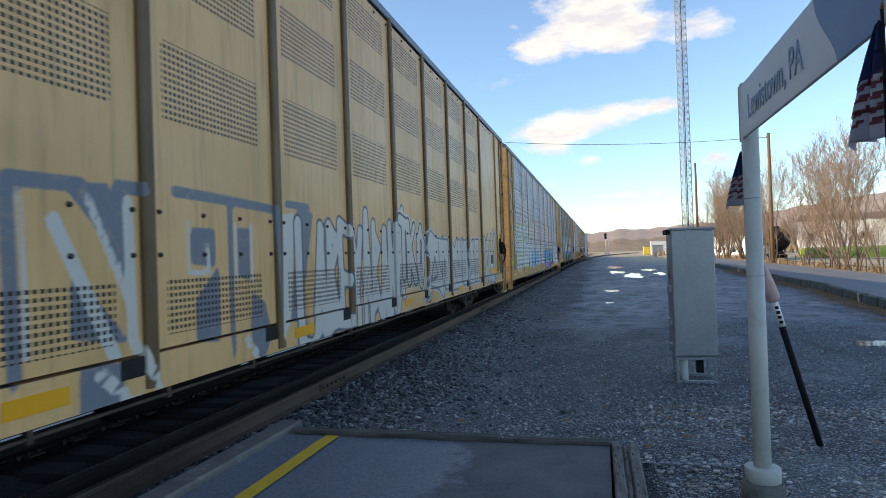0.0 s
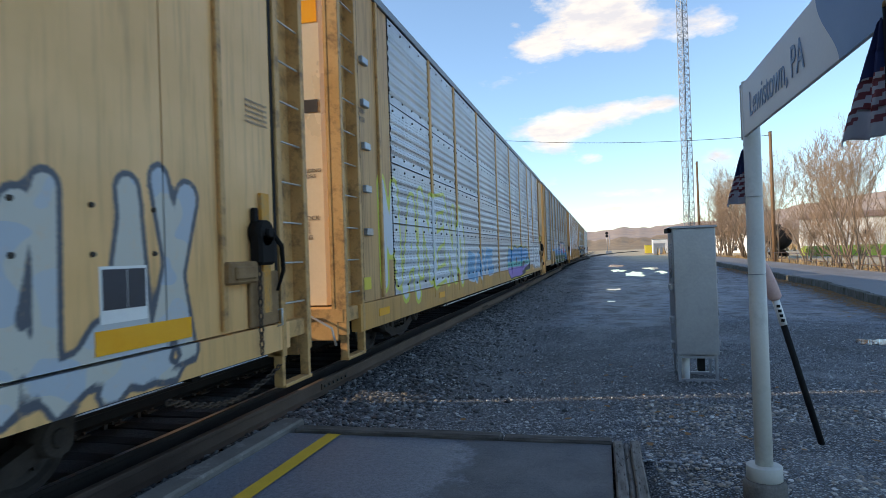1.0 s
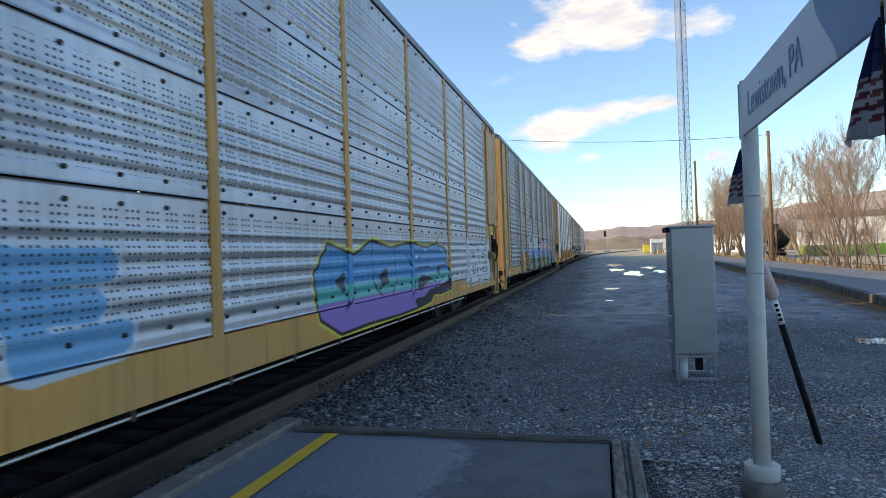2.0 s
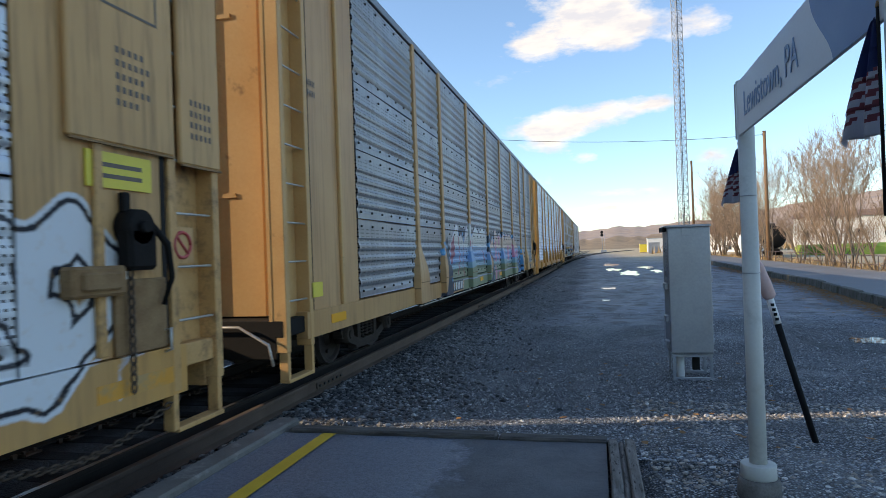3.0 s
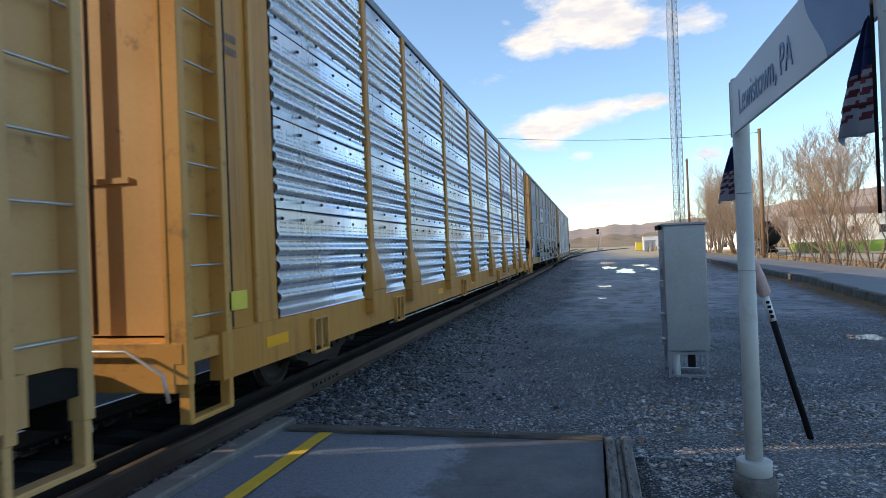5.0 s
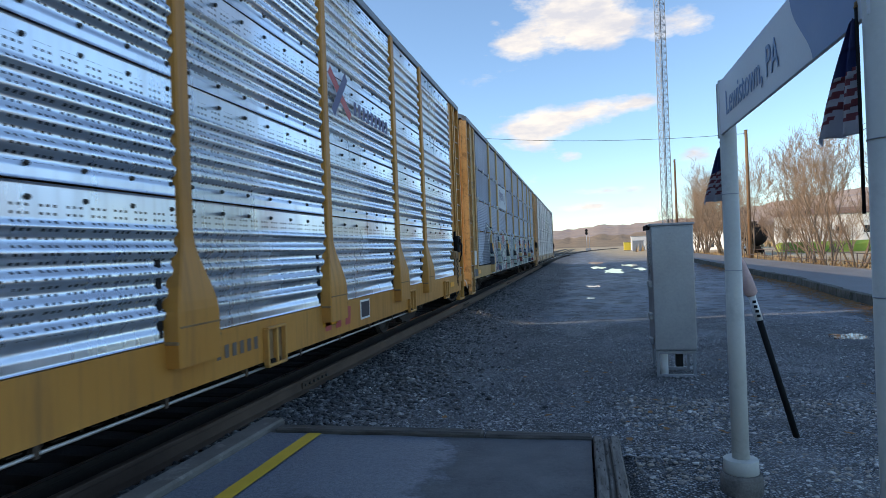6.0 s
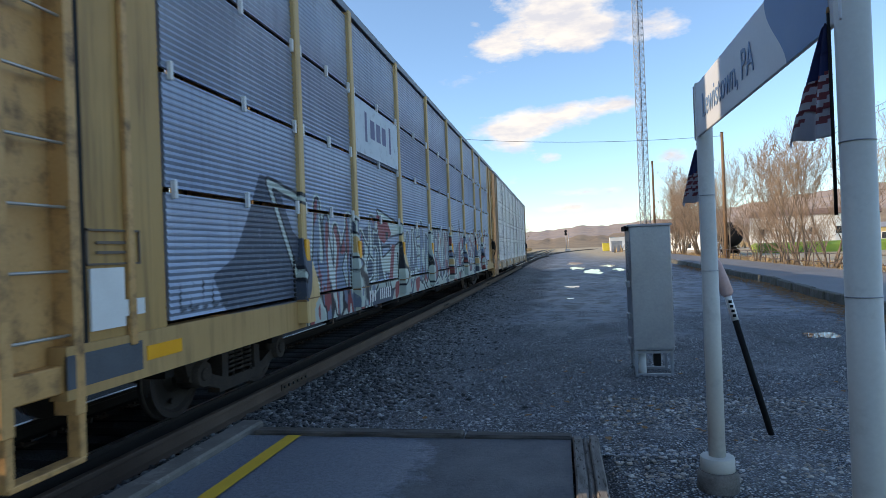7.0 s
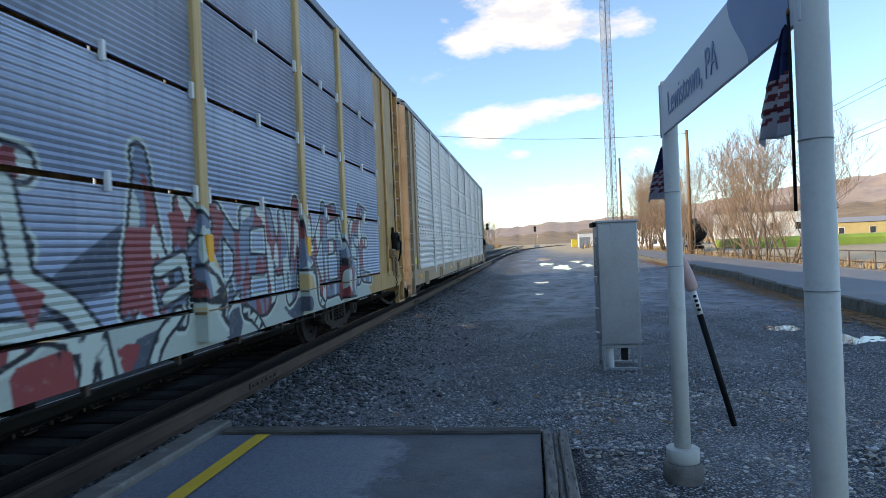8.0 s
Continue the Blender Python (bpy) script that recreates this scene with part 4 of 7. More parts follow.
def end_door_details(car, y0):
    """Lock pocket, hand brake housing with its lever and chain on the end sheet at the far end."""
    x = HALF
    bm = bmesh.new()
    add_box(bm, (x - 0.02, y0 - 0.52, 1.40), (x + 0.10, y0 - 0.06, 1.60), 0, 0.02)
    add_box(bm, (x + 0.09, y0 - 0.46, 1.44), (x + 0.13, y0 - 0.14, 1.56), 0, 0.015)
    add_box(bm, (x - 0.01, y0 - 0.10, 0.98), (x + 0.03, y0 + 0.42, 1.50), 0, 0.01)
    part("lock_pocket", bm, M_decal_rust, car, "rust-stained steel lock pocket")
    bm = bmesh.new()
    add_box(bm, (x, y0 - 0.06, 1.56), (x + 0.13, y0 + 0.22, 1.86), 0, 0.03)
    add_tube(bm, [(x + 0.0, y0 + 0.06, 1.86), (x + 0.13, y0 + 0.06, 1.86)], [0.13, 0.12], 16)
    add_tube(bm, [(x + 0.12, y0 + 0.06, 1.86), (x + 0.17, y0 + 0.06, 1.86)], [0.05, 0.04], 10)
    add_tube(bm, [(x + 0.10, y0 + 0.14, 1.92), (x + 0.14, y0 + 0.30, 1.74), (x + 0.11, y0 + 0.38, 1.50), (x + 0.06, y0 + 0.34, 1.30)], [0.022, 0.026, 0.022, 0.016], 8)
    add_box(bm, (x, y0 - 0.02, 1.96), (x + 0.05, y0 + 0.05, 2.10), 0, 0.01)
    part("hand_brake_gear", bm, M_under, car, "dark iron hand brake housing with lever")
    bm = bmesh.new()
    for k in range(13):
        z, t = 1.54 - 0.065 * k, k % 2
        ring = [(x + 0.07 + (0.02 * math.sin(a) if t else 0), y0 + (0 if t else 0.02 * math.sin(a)), z + 0.04 * math.cos(a)) for a in [2 * math.pi * q / 8 for q in range(9)]]
        add_tube(bm, ring, [0.009] * 9, 5)
    tagged(part("brake_chain", bm, M_iron, car, "rusty hanging brake chain"), kind="stuff")
    bm = bmesh.new()
    add_tube(bm, [(x, y0 + 0.40, 1.10), (x + 0.07, y0 + 0.40, 1.12), (x + 0.07, y0 + 0.40, 0.96), (x, y0 + 0.40, 0.94)], [0.012] * 4, 6)
    part("grab_iron", bm, M_pipe, car)
    # hanging chain
    pts = [(HALF - 0.02, y0 - 1.2 + 0.11 * k, 0.56 - 0.16 * math.sin(math.pi * k / 16)) for k in range(17)]
    bm = bmesh.new()
    fine = [Vector(pts[0]).lerp(Vector(pts[-1]), k / 34) for k in range(35)]
    for k, p in enumerate(fine):
        z = 0.56 - 0.18 * math.sin(math.pi * k / 34)
        ring = []
        for a in range(9):
            t = 2 * math.pi * a / 8
            w = 0.022 * math.sin(t)
            ring.append((p.x + (w if k % 2 else 0), p.y + 0.036 * math.cos(t), z + (0 if k % 2 else w)))
        add_tube(bm, ring, [0.008] * 9, 5)
    tagged(part("chain", bm, M_iron, car, "sagging rusty chain"), kind="stuff")


def common_extra(car, HL, plate=True):
    end_door_details(car, HL - 1.15)
    if plate:
        block("notice_plate", car, -HL + 0.62, -HL + 0.92, 1.15, 1.32, M_decal_yellow, "small yellow notice plate")
    writing("stencil", car, -HL + 0.62, 3.6, 0.07, 7, M_decal_brown, 0.004, label="small dark stencilled marks")
    writing("stencil", car, -HL + 0.62, 3.48, 0.07, 7, M_decal_brown, 0.004, label="small dark stencilled marks")
    for k in range(5):
        writing("stencil", car, HL - 1.2, 3.1 - 0.05 * k, 0.022, 14, M_decal_brown, 0.004, label="small dark stencilled lines", w=0.028)


def gap_post(u):
    return u - 15.35


SEAMS_WAVE = (0.98, 2.12, 3.08, 4.02, 5.38)

HLA, HLB, HLC, HLD, HLE = 13.85, 13.82, 13.85, 13.85, 13.8      # half lengths over the end frames

# tan car with solid panels and louvred blocks
posts_a = [-11.42 + 1.9 * k for k in range(12)] + [11.5]
GREY_A, WHITE_A, BLACK_A = (0.19, 0.20, 0.225), (0.63, 0.585, 0.52), (0.05, 0.055, 0.065)
layers_a = [
    # big pale letters with steel-grey shading
    dict(steps=[(0.0, GREY_A)], shapes=[
        line(((-4.93, 2.12), (-4.9, 0.95)), 0.05), line(((-4.93, 2.12), (-4.4, 2.13)), 0.05), poly((-4.52, 2.12), (-4.2, 2.14), (-4.05, 1.9), (-4.02, 1.5), (-4.30, 1.9)),
        poly((-4.48, 1.56), (-4.5, 1.18), (-4.05, 1.1)), poly((-4.45, 0.95), (-4.12, 0.95), (-4.1, 0.66), (-4.45, 0.66)), line(((-4.1, 2.15), (-3.85, 2.15)), 0.05),
        line(((-4.08, 2.15), (-4.06, 1.6)), 0.04), line(((-3.5, 2.17), (-2.6, 2.15), (-1.95, 2.12), (-1.9, 0.9)), 0.045), poly((-3.30, 1.88), (-3.0, 1.88), (-3.0, 1.60), (-3.30, 1.62)),
        poly((-3.25, 1.30), (-2.95, 1.55), (-2.95, 0.95), (-3.25, 1.0)), poly((-2.62, 1.9), (-2.46, 1.9), (-2.46, 1.45), (-2.62, 1.5)), line(((-2.75, 2.1), (-2.75, 0.8)), 0.04),
        poly((-2.4, 1.3), (-2.2, 1.2), (-2.1, 0.9), (-2.3, 0.66), (-2.45, 0.9)), poly((-1.45, 2.15), (-1.1, 2.12), (-1.45, 1.0), (-1.65, 0.95)), line(((-1.7, 2.2), (-1.2, 2.2)), 0.04)]),
    dict(steps=[(0.0, WHITE_A)], shapes=[
        line(((-4.62, 1.9), (-4.15, 1.0)), 0.055), line(((-4.35, 2.05), (-3.98, 1.3)), 0.035), line(((-4.3, 0.9), (-4.0, 0.66)), 0.05), line(((-4.0, 2.05), (-3.98, 1.1), (-3.75, 0.7)), 0.05),
        line(((-3.35, 1.95), (-3.35, 1.55), (-3.0, 1.5)), 0.025), line(((-2.68, 1.95), (-2.68, 1.4)), 0.025), line(((-2.40, 1.95), (-2.40, 1.42)), 0.025), line(((-2.6, 0.95), (-2.35, 0.7)), 0.05),
        poly((-1.85, 2.05), (-1.55, 2.1), (-1.7, 1.0), (-1.9, 0.8)), line(((-4.85, 2.06), (-4.82, 1.1)), 0.025), line(((-3.1, 1.75), (-3.08, 1.6)), 0.03)]),
    dict(steps=[(-0.045, (0.12, 0.13, 0.155)), (-0.012, WHITE_A)], shapes=strokes("LAREYARANK", -1.5, 2.3, 0.74, 2.2, 0.065, 7, 0.9)),
    dict(steps=[(-0.045, WHITE_A), (-0.01, BLACK_A), (0.03, WHITE_A)], shapes=strokes("TKO", 2.0, 3.55, 1.12, 2.2, 0.115, 5, 0.95)),
    dict(steps=[(-0.05, (0.54, 0.54, 0.53)), (-0.015, GREY_A), (0.03, WHITE_A)], shapes=[
        poly((3.75, 2.02), (4.1, 2.08), (4.5, 1.95), (5.5, 1.93), (5.5, 0.92), (5.15, 0.9), (5.1, 1.15), (4.95, 0.72), (4.55, 0.95), (3.95, 1.05), (3.55, 0.7), (3.95, 1.55), (3.68, 1.7)),
        poly((5.8, 1.95), (6.15, 1.75), (6.3, 1.95), (6.75, 1.95), (6.8, 0.85), (5.7, 0.85)), poly((6.95, 1.95), (7.4, 1.95), (7.6, 0.9), (6.9, 0.9)), poly((7.65, 1.75), (8.2, 2.0), (8.4, 0.9), (7.7, 0.9)), poly((8.5, 2.0), (9.0, 2.0), (9.0, 0.9), (8.5, 0.9))]),
    dict(steps=[(0.0, GREY_A)], shapes=[
        line(((4.05, 1.15), (4.35, 1.58), (4.55, 1.2), (4.0, 1.12)), 0.035), line(((4.65, 1.9), (4.7, 1.5), (4.95, 1.1)), 0.03), line(((4.95, 1.5), (4.95, 0.7)), 0.03), line(((5.15, 1.5), (5.15, 1.2)), 0.05),
        line(((5.8, 1.55), (6.15, 1.2), (6.2, 0.85)), 0.03), line(((6.45, 1.95), (6.45, 1.3)), 0.03), line(((7.1, 1.9), (7.25, 1.2)), 0.025), line(((7.9, 1.7), (7.9, 1.1), (8.2, 1.3)), 0.03), line(((8.7, 1.9), (8.75, 1.0)), 0.03)]),
    dict(steps=[(-0.045, (0.09, 0.10, 0.12)), (0.0, dict(patch=[(0.40, 0.45, 0.50), (0.52, 0.50, 0.44), (0.45, 0.48, 0.50)], along=1.3, up=1.6))], shapes=strokes("YLAX", 9.85, 11.75, 0.75, 2.1, 0.10, 3, 0.92) + strokes("VX", 10.1, 11.6, 0.7, 1.2, 0.07, 5, 0.9)),
    dict(steps=[(0.0, (0.30, 0.24, 0.18))], shapes=[line(((4.1 + 0.9 * k, 2.62), (4.15 + 0.9 * k, 2.3), (4.4 + 0.9 * k, 2.35), (4.2 + 0.9 * k, 2.58)), 0.012) for k in range(5)]),
]


def vents_a(s, z):
    rows = ((z > 1.10) & (z < 1.52)) | ((z > 2.74) & (z < 3.32)) | ((z > 3.76) & (z < 4.32)) | ((z > 4.72) & (z < 5.2))
    ph = ((s + 11.42) % 1.9) / 1.9
    return (rows & (ph > 0.10) & (ph < 0.84) & (s < 9.0) & (s > -9.0)).astype(float)


skin_a = car_skin("cream_tan_car_paint", (0.84, 0.485, 0.215), (0.72, 0.41, 0.165), 0.36, 0.0, RUST, layers_a, 2, 0.45)
# post paint taken darker to stand in for the posts' shadow side
post_a = car_skin("shade_brown_post", (0.13, 0.078, 0.035), (0.22, 0.14, 0.07), 0.5, 0.0, (0.09, 0.05, 0.03), layers_a)


def extra_a(car):
    common_extra(car, HLA)
    # cut-outs laid on as black plates, their inner shade put into the colour
    for y in posts_a[1:-1]:
        block("sill_opening", car, y - 0.30, y - 0.07, 0.83, 0.965, M_black, "black plate for the shaded inside of a sill opening", 0.018)
    block("data_panel", car, 10.83, 11.27, 1.22, 1.60, M_decal_white, "white framed black data panel", 0.006)
    for k in (0, 1):
        block("data_field", car, 10.85 + 0.25 * k - 0.02 * k, 11.07 + 0.18 * k, 1.31, 1.58, M_decal_black, "", 0.010)
    block("door_edge", car, 12.84, 12.98, 1.1, 2.25, M_decal_orange, "orange-yellow door edge bar", 0.03)
    block("orange_band", car, 10.78, 11.76, 1.02, 1.18, M_reflector, "orange paint band", 0.008)
    for k in range(4):
        writing("stencil", car, 8.6, 0.84 - 0.055 * k, 0.035, 14, M_decal_brown, 0.006, label="small dark stencilled lines", w=0.05)


CAR_A = dict(hl=HLA, pipe=M_iron, gap=0.007, label="cream tan autorack car with louvred panels and white graffiti lettering", layers=layers_a, skin=skin_a, frame=plain("tan_frame", TAN, TAN2, 0.5, 0, 2, 40, 0.1, wear=RUST, wear_at=(0.50, 0.72)),
             door=plain("tan_door", (0.54, 0.36, 0.16), (0.62, 0.43, 0.21), 0.35, 0, 1, 30, 0.05, wear=RUST), posts=posts_a, seams=(0.98, 5.36), depth=0.0, relief="flat", vents=vents_a,
             post_w=0.13, post_out=0.045, post_drop=0.25, flare=0.0, post_mat=post_a, sill=(0.70, 0.965), sill_mat=skin_a, dark_end=False, end_skin=None,
             bolt_rows=(1.68, 2.0, 5.28), bolt_out=0.0, reflectors=[-11.2, -7.4, -5.0, -1.62, 2.25, 6.35], extra=extra_a)

# galvanised car with blue, teal and purple lettering
u = gap_post
posts_b = [-11.8, -9.35, -7.2, -4.5, -1.4, 1.56, 4.4, 7.17, 9.15, 11.87]
PURPLE, TEAL, SKY_B, INK_B, HALO_B = (0.28, 0.17, 0.48), (0.05, 0.40, 0.38), (0.03, 0.27, 0.55), (0.016, 0.016, 0.022), (0.62, 0.55, 0.06)
layers_b = [
    dict(steps=[(-0.07, (0.60, 0.62, 0.10)), (0.0, (0.58, 0.62, 0.66))], shapes=strokes("MANENO", -12.4, -6.4, 1.0, 2.7, 0.15, 8, 0.85)),
    dict(steps=[(-0.05, (0.5, 0.55, 0.6)), (0.0, (0.12, 0.34, 0.56))], shapes=strokes("SAVE", -6.2, -2.4, 0.95, 1.75, 0.13, 9, 0.85)),
    # the blue, teal and purple piece: silhouette, then its black lines and white glints
    dict(steps=[(-0.06, HALO_B), (-0.025, INK_B), (0.02, dict(bands=[(0.0, PURPLE), (1.03, TEAL), (1.22, SKY_B), (1.62, (0.04, 0.24, 0.50))], wave=0.04))], shapes=[
        poly((4.2, 1.78), (4.56, 1.78), (5.0, 1.72), (5.45, 1.71), (5.8, 1.76), (6.02, 1.75), (6.11, 1.86), (6.2, 1.74), (6.75, 1.70), (6.9, 1.58), (6.88, 1.44), (7.12, 1.22), (7.24, 1.02), (7.2, 0.86), (6.3, 0.82), (5.76, 0.86),
             (5.5, 0.73), (4.6, 0.68), (3.6, 0.66), (2.2, 0.68), (1.2, 0.66), (0.6, 0.9), (0.5, 1.4), (0.9, 1.75), (1.7, 1.6), (2.4, 1.8), (3.3, 1.7))]),
    dict(steps=[(0.0, INK_B)], shapes=[
        line(((4.05, 1.62), (4.22, 1.48), (4.48, 1.32), (4.45, 1.02), (4.28, 0.86)), 0.022), line(((4.55, 1.75), (4.57, 1.58)), 0.02), line(((4.9, 1.72), (4.92, 1.55), (4.8, 1.53)), 0.02), line(((5.46, 1.7), (5.5, 1.36), (4.72, 1.36)), 0.02),
        line(((5.5, 1.36), (5.62, 1.3), (5.55, 1.16)), 0.02), poly((4.72, 1.02), (4.78, 1.16), (5.0, 1.2), (5.4, 1.16), (5.62, 1.13), (5.2, 1.06), (4.85, 0.95)), line(((5.62, 1.13), (5.92, 1.06), (5.98, 1.0), (5.78, 0.9)), 0.02),
        poly((6.08, 1.24), (6.2, 1.36), (6.32, 1.3), (6.22, 1.18)), line(((6.3, 1.34), (6.7, 1.36), (6.88, 1.44)), 0.02), poly((4.4, 0.82), (5.0, 0.8), (5.55, 0.93), (5.72, 0.9), (6.3, 0.95), (7.0, 1.0), (7.18, 1.1), (7.24, 0.9), (6.3, 0.84), (5.76, 0.86), (5.5, 0.74), (4.6, 0.69)),
        line(((3.4, 1.7), (3.5, 1.2), (3.2, 0.9)), 0.022), line(((2.4, 1.75), (2.45, 1.2), (2.8, 1.0)), 0.022), line(((1.6, 1.6), (1.7, 1.1), (1.3, 0.9)), 0.022), poly((2.7, 1.3), (3.0, 1.4), (3.1, 1.2), (2.8, 1.15)), poly((1.1, 1.3), (1.35, 1.4), (1.35, 1.15))]),
    dict(steps=[(0.0, (0.75, 0.75, 0.75))], shapes=[
        line(((4.25, 1.42), (4.43, 1.3), (4.40, 1.05), (4.28, 0.92)), 0.012), line(((5.1, 1.69), (5.41, 1.67)), 0.012), line(((6.3, 1.69), (6.75, 1.65), (6.84, 1.5)), 0.012), line(((5.55, 1.22), (5.6, 1.28)), 0.012), line(((5.8, 0.93), (5.9, 1.02), (5.7, 1.08)), 0.012),
        line(((6.35, 1.0), (6.9, 1.06), (7.08, 1.15)), 0.012), line(((4.6, 1.55), (4.75, 1.58)), 0.012)]),
    dict(steps=[(-0.07, (0.62, 0.64, 0.66)), (-0.035, INK_B), (0.0, (0.64, 0.66, 0.68))], shapes=strokes("DENES", 8.85, 12.15, 0.82, 1.86, 0.10, 5, 0.95) + strokes("O", 11.75, 12.6, 0.9, 1.9, 0.10, 6, 0.95)),
    dict(steps=[(0.0, (0.52, 0.58, 0.68))], shapes=[line(((12.35, 0.95), (12.5, 1.02), (12.55, 0.8)), 0.018), line(((12.6, 1.0), (12.75, 0.95), (12.7, 1.05), (12.9, 1.06), (12.85, 0.96)), 0.018), line(((12.62, 0.9), (12.6, 0.7)), 0.018), line(((7.5, 0.92), (7.7, 0.86), (7.6, 0.98)), 0.012)]),
    dict(steps=[(0.0, (0.25, 0.28, 0.31))], shapes=[line(((4.6, 2.5), (4.85, 2.35), (4.85, 2.0)), 0.016), line(((4.85, 2.2), (5.0, 2.3), (5.2, 2.25), (5.22, 2.1)), 0.016), line(((4.3, 2.6), (4.5, 2.55)), 0.016)]),
]


GALV, GALV2, GRIME = (0.45, 0.47, 0.50), (0.56, 0.575, 0.60), (0.30, 0.28, 0.25)
skin_b = car_skin("galvanised_perforated_sheet", GALV, GALV2, 0.46, 0.8, GRIME, layers_b, 1, 0.4)
sill_b = car_skin("tan_ochre_sill", OCH, TAN, 0.5, 0.0, RUST, layers_b, streak=0.6)


def extra_b(car):
    common_extra(car, HLB)
    yd = -HLB + 0.55 - 0.25 - 0.006
    ye = HLB - 1.15
    for lo, hi, z0, z1 in ((12.21, 13.22, 2.42, 5.2), (13.30, 13.83, 2.38, 5.3)):
        bm = bmesh.new()
        add_box(bm, (HALF - 0.01, lo, z0), (HALF + 0.04, hi, z1), 0, 0.012)
        part("cover_sheet", bm, CAR_B["end_skin"], car, "worn tan cover sheet")
        box("cover_lip", (HALF + 0.03, lo - 0.004, z0 - 0.02), (HALF + 0.05, hi + 0.004, z0 - 0.004), M_decal_rust, car)
    for k, words in enumerate((5, 6, 5, 6, 4)):
        bm = bmesh.new()
        bars_text(bm, 12.62, 3.05 - 0.09 * k, 0.045, words, HALF + 0.043, w=0.06)
        tagged(part("stencil", bm, M_decal_brown, car, "small dark stencilled lines"), kind="stuff")
    bm = bmesh.new()
    for lo, hi, z0, z1 in ((12.5, 13.05, 3.35, 3.37), (12.5, 13.05, 3.75, 3.77), (12.5, 12.52, 3.35, 3.77), (13.03, 13.05, 3.35, 3.77)):
        quad(bm, lo, hi, z0, z1, HALF + 0.043)
    part("stencil_frame", bm, M_decal_brown, car, "dark stencilled box")
    for k in range(4):
        bm = bmesh.new()
        bars_text(bm, 13.42, 2.86 - 0.09 * k, 0.05, 5, HALF + 0.043, w=0.06)
        tagged(part("stencil", bm, M_decal_brown, car, "small dark stencilled lines"), kind="stuff")
    block("sill_band", car, 12.4, 13.15, 0.70, 0.82, M_decal_orange, "faded orange sill band", 0.02)
    block("notice_plate", car, 12.37, 12.98, 2.12, 2.36, M_decal_yellow, "yellow notice plate", 0.012)
    for k in range(2):
        block("notice_line", car, 12.47, 12.88, 2.185 + 0.075 * k, 2.215 + 0.075 * k, M_decal_brown, "", 0.014)
    block("warning_plate", car, ye + 0.5, ye + 0.78, 1.86 - 0.26, 2.14 - 0.26, CAR_B["end_skin"], "tan plate with a red ring", 0.012)
    bm = bmesh.new()
    add_tube(bm, [(HALF + 0.016, ye + 0.64 + 0.1 * math.cos(math.pi * k / 8), 1.74 + 0.1 * math.sin(math.pi * k / 8)) for k in range(17)], [0.014] * 17, 6)
    add_tube(bm, [(HALF + 0.016, ye + 0.57, 1.81), (HALF + 0.016, ye + 0.71, 1.67)], [0.012] * 2, 6)
    part("red_ring", bm, M_decal_red, car, "red barred ring")
    for words, z, size in (("NO WELDING\nON DOORS", 2.75, 0.075), ("CLOSE\nAND LOCK\nDOORS\nBEFORE\nMOVING\nCAR", 2.2, 0.085)):
        o = lettering("stencil_words", car, words, 0, 0, size, M_decal_brown, 0.0, "dark stencilled words")
        o.matrix_basis = pose(0.72, yd, z, 90, 0, 0)
    box("mark_panel", (0.72, yd - 0.004, 3.55), (1.18, yd + 0.004, 3.72), M_decal_black, car, "black panel with pale marks")
    box("top_band", (0.0, yd - 0.003, 4.75), (1.2, yd + 0.004, 5.05), M_reflector, car, "orange-yellow band")
    for z in (1.9, 2.5, 3.1, 3.7, 4.3):
        box("door_hinge", (HALF - 0.03, -HLB + 0.78, z), (HALF + 0.05, -HLB + 1.0, z + 0.10), M_galv, car, "grey steel door hinge", 0.01)


CAR_B = dict(hl=HLB, pipe=M_pipe, gap=0.007, label="grey galvanised autorack car with blue and purple graffiti lettering", layers=layers_b, skin=skin_b, frame=CAR_A["frame"], door=plain("cream_door", (0.72, 0.64, 0.50), (0.80, 0.72, 0.58), 0.3, 0.2, 1, 30, 0.05, wear=(0.5, 0.3, 0.12), wear_at=(0.62, 0.75)), posts=posts_b, seams=SEAMS_WAVE,
             depth=0.009, relief="wave", vents=None, post_w=0.15, post_out=0.025, post_drop=0.2, flare=0.0, post_mat=sill_b, sill=(0.60, 0.97), sill_mat=sill_b, dark_end=False,
             end_skin=car_skin("pale_tan_end_sheet", (0.53, 0.295, 0.12), (0.60, 0.35, 0.15), 0.5, 0.0, RUST, layers_b, streak=0.9),
             bolt_rows=(1.12, 2.02, 2.22, 2.98, 3.18, 3.92, 4.14, 5.28), bolt_out=0.0, reflectors=[-12.6, -9.1, 8.3], extra=extra_b)

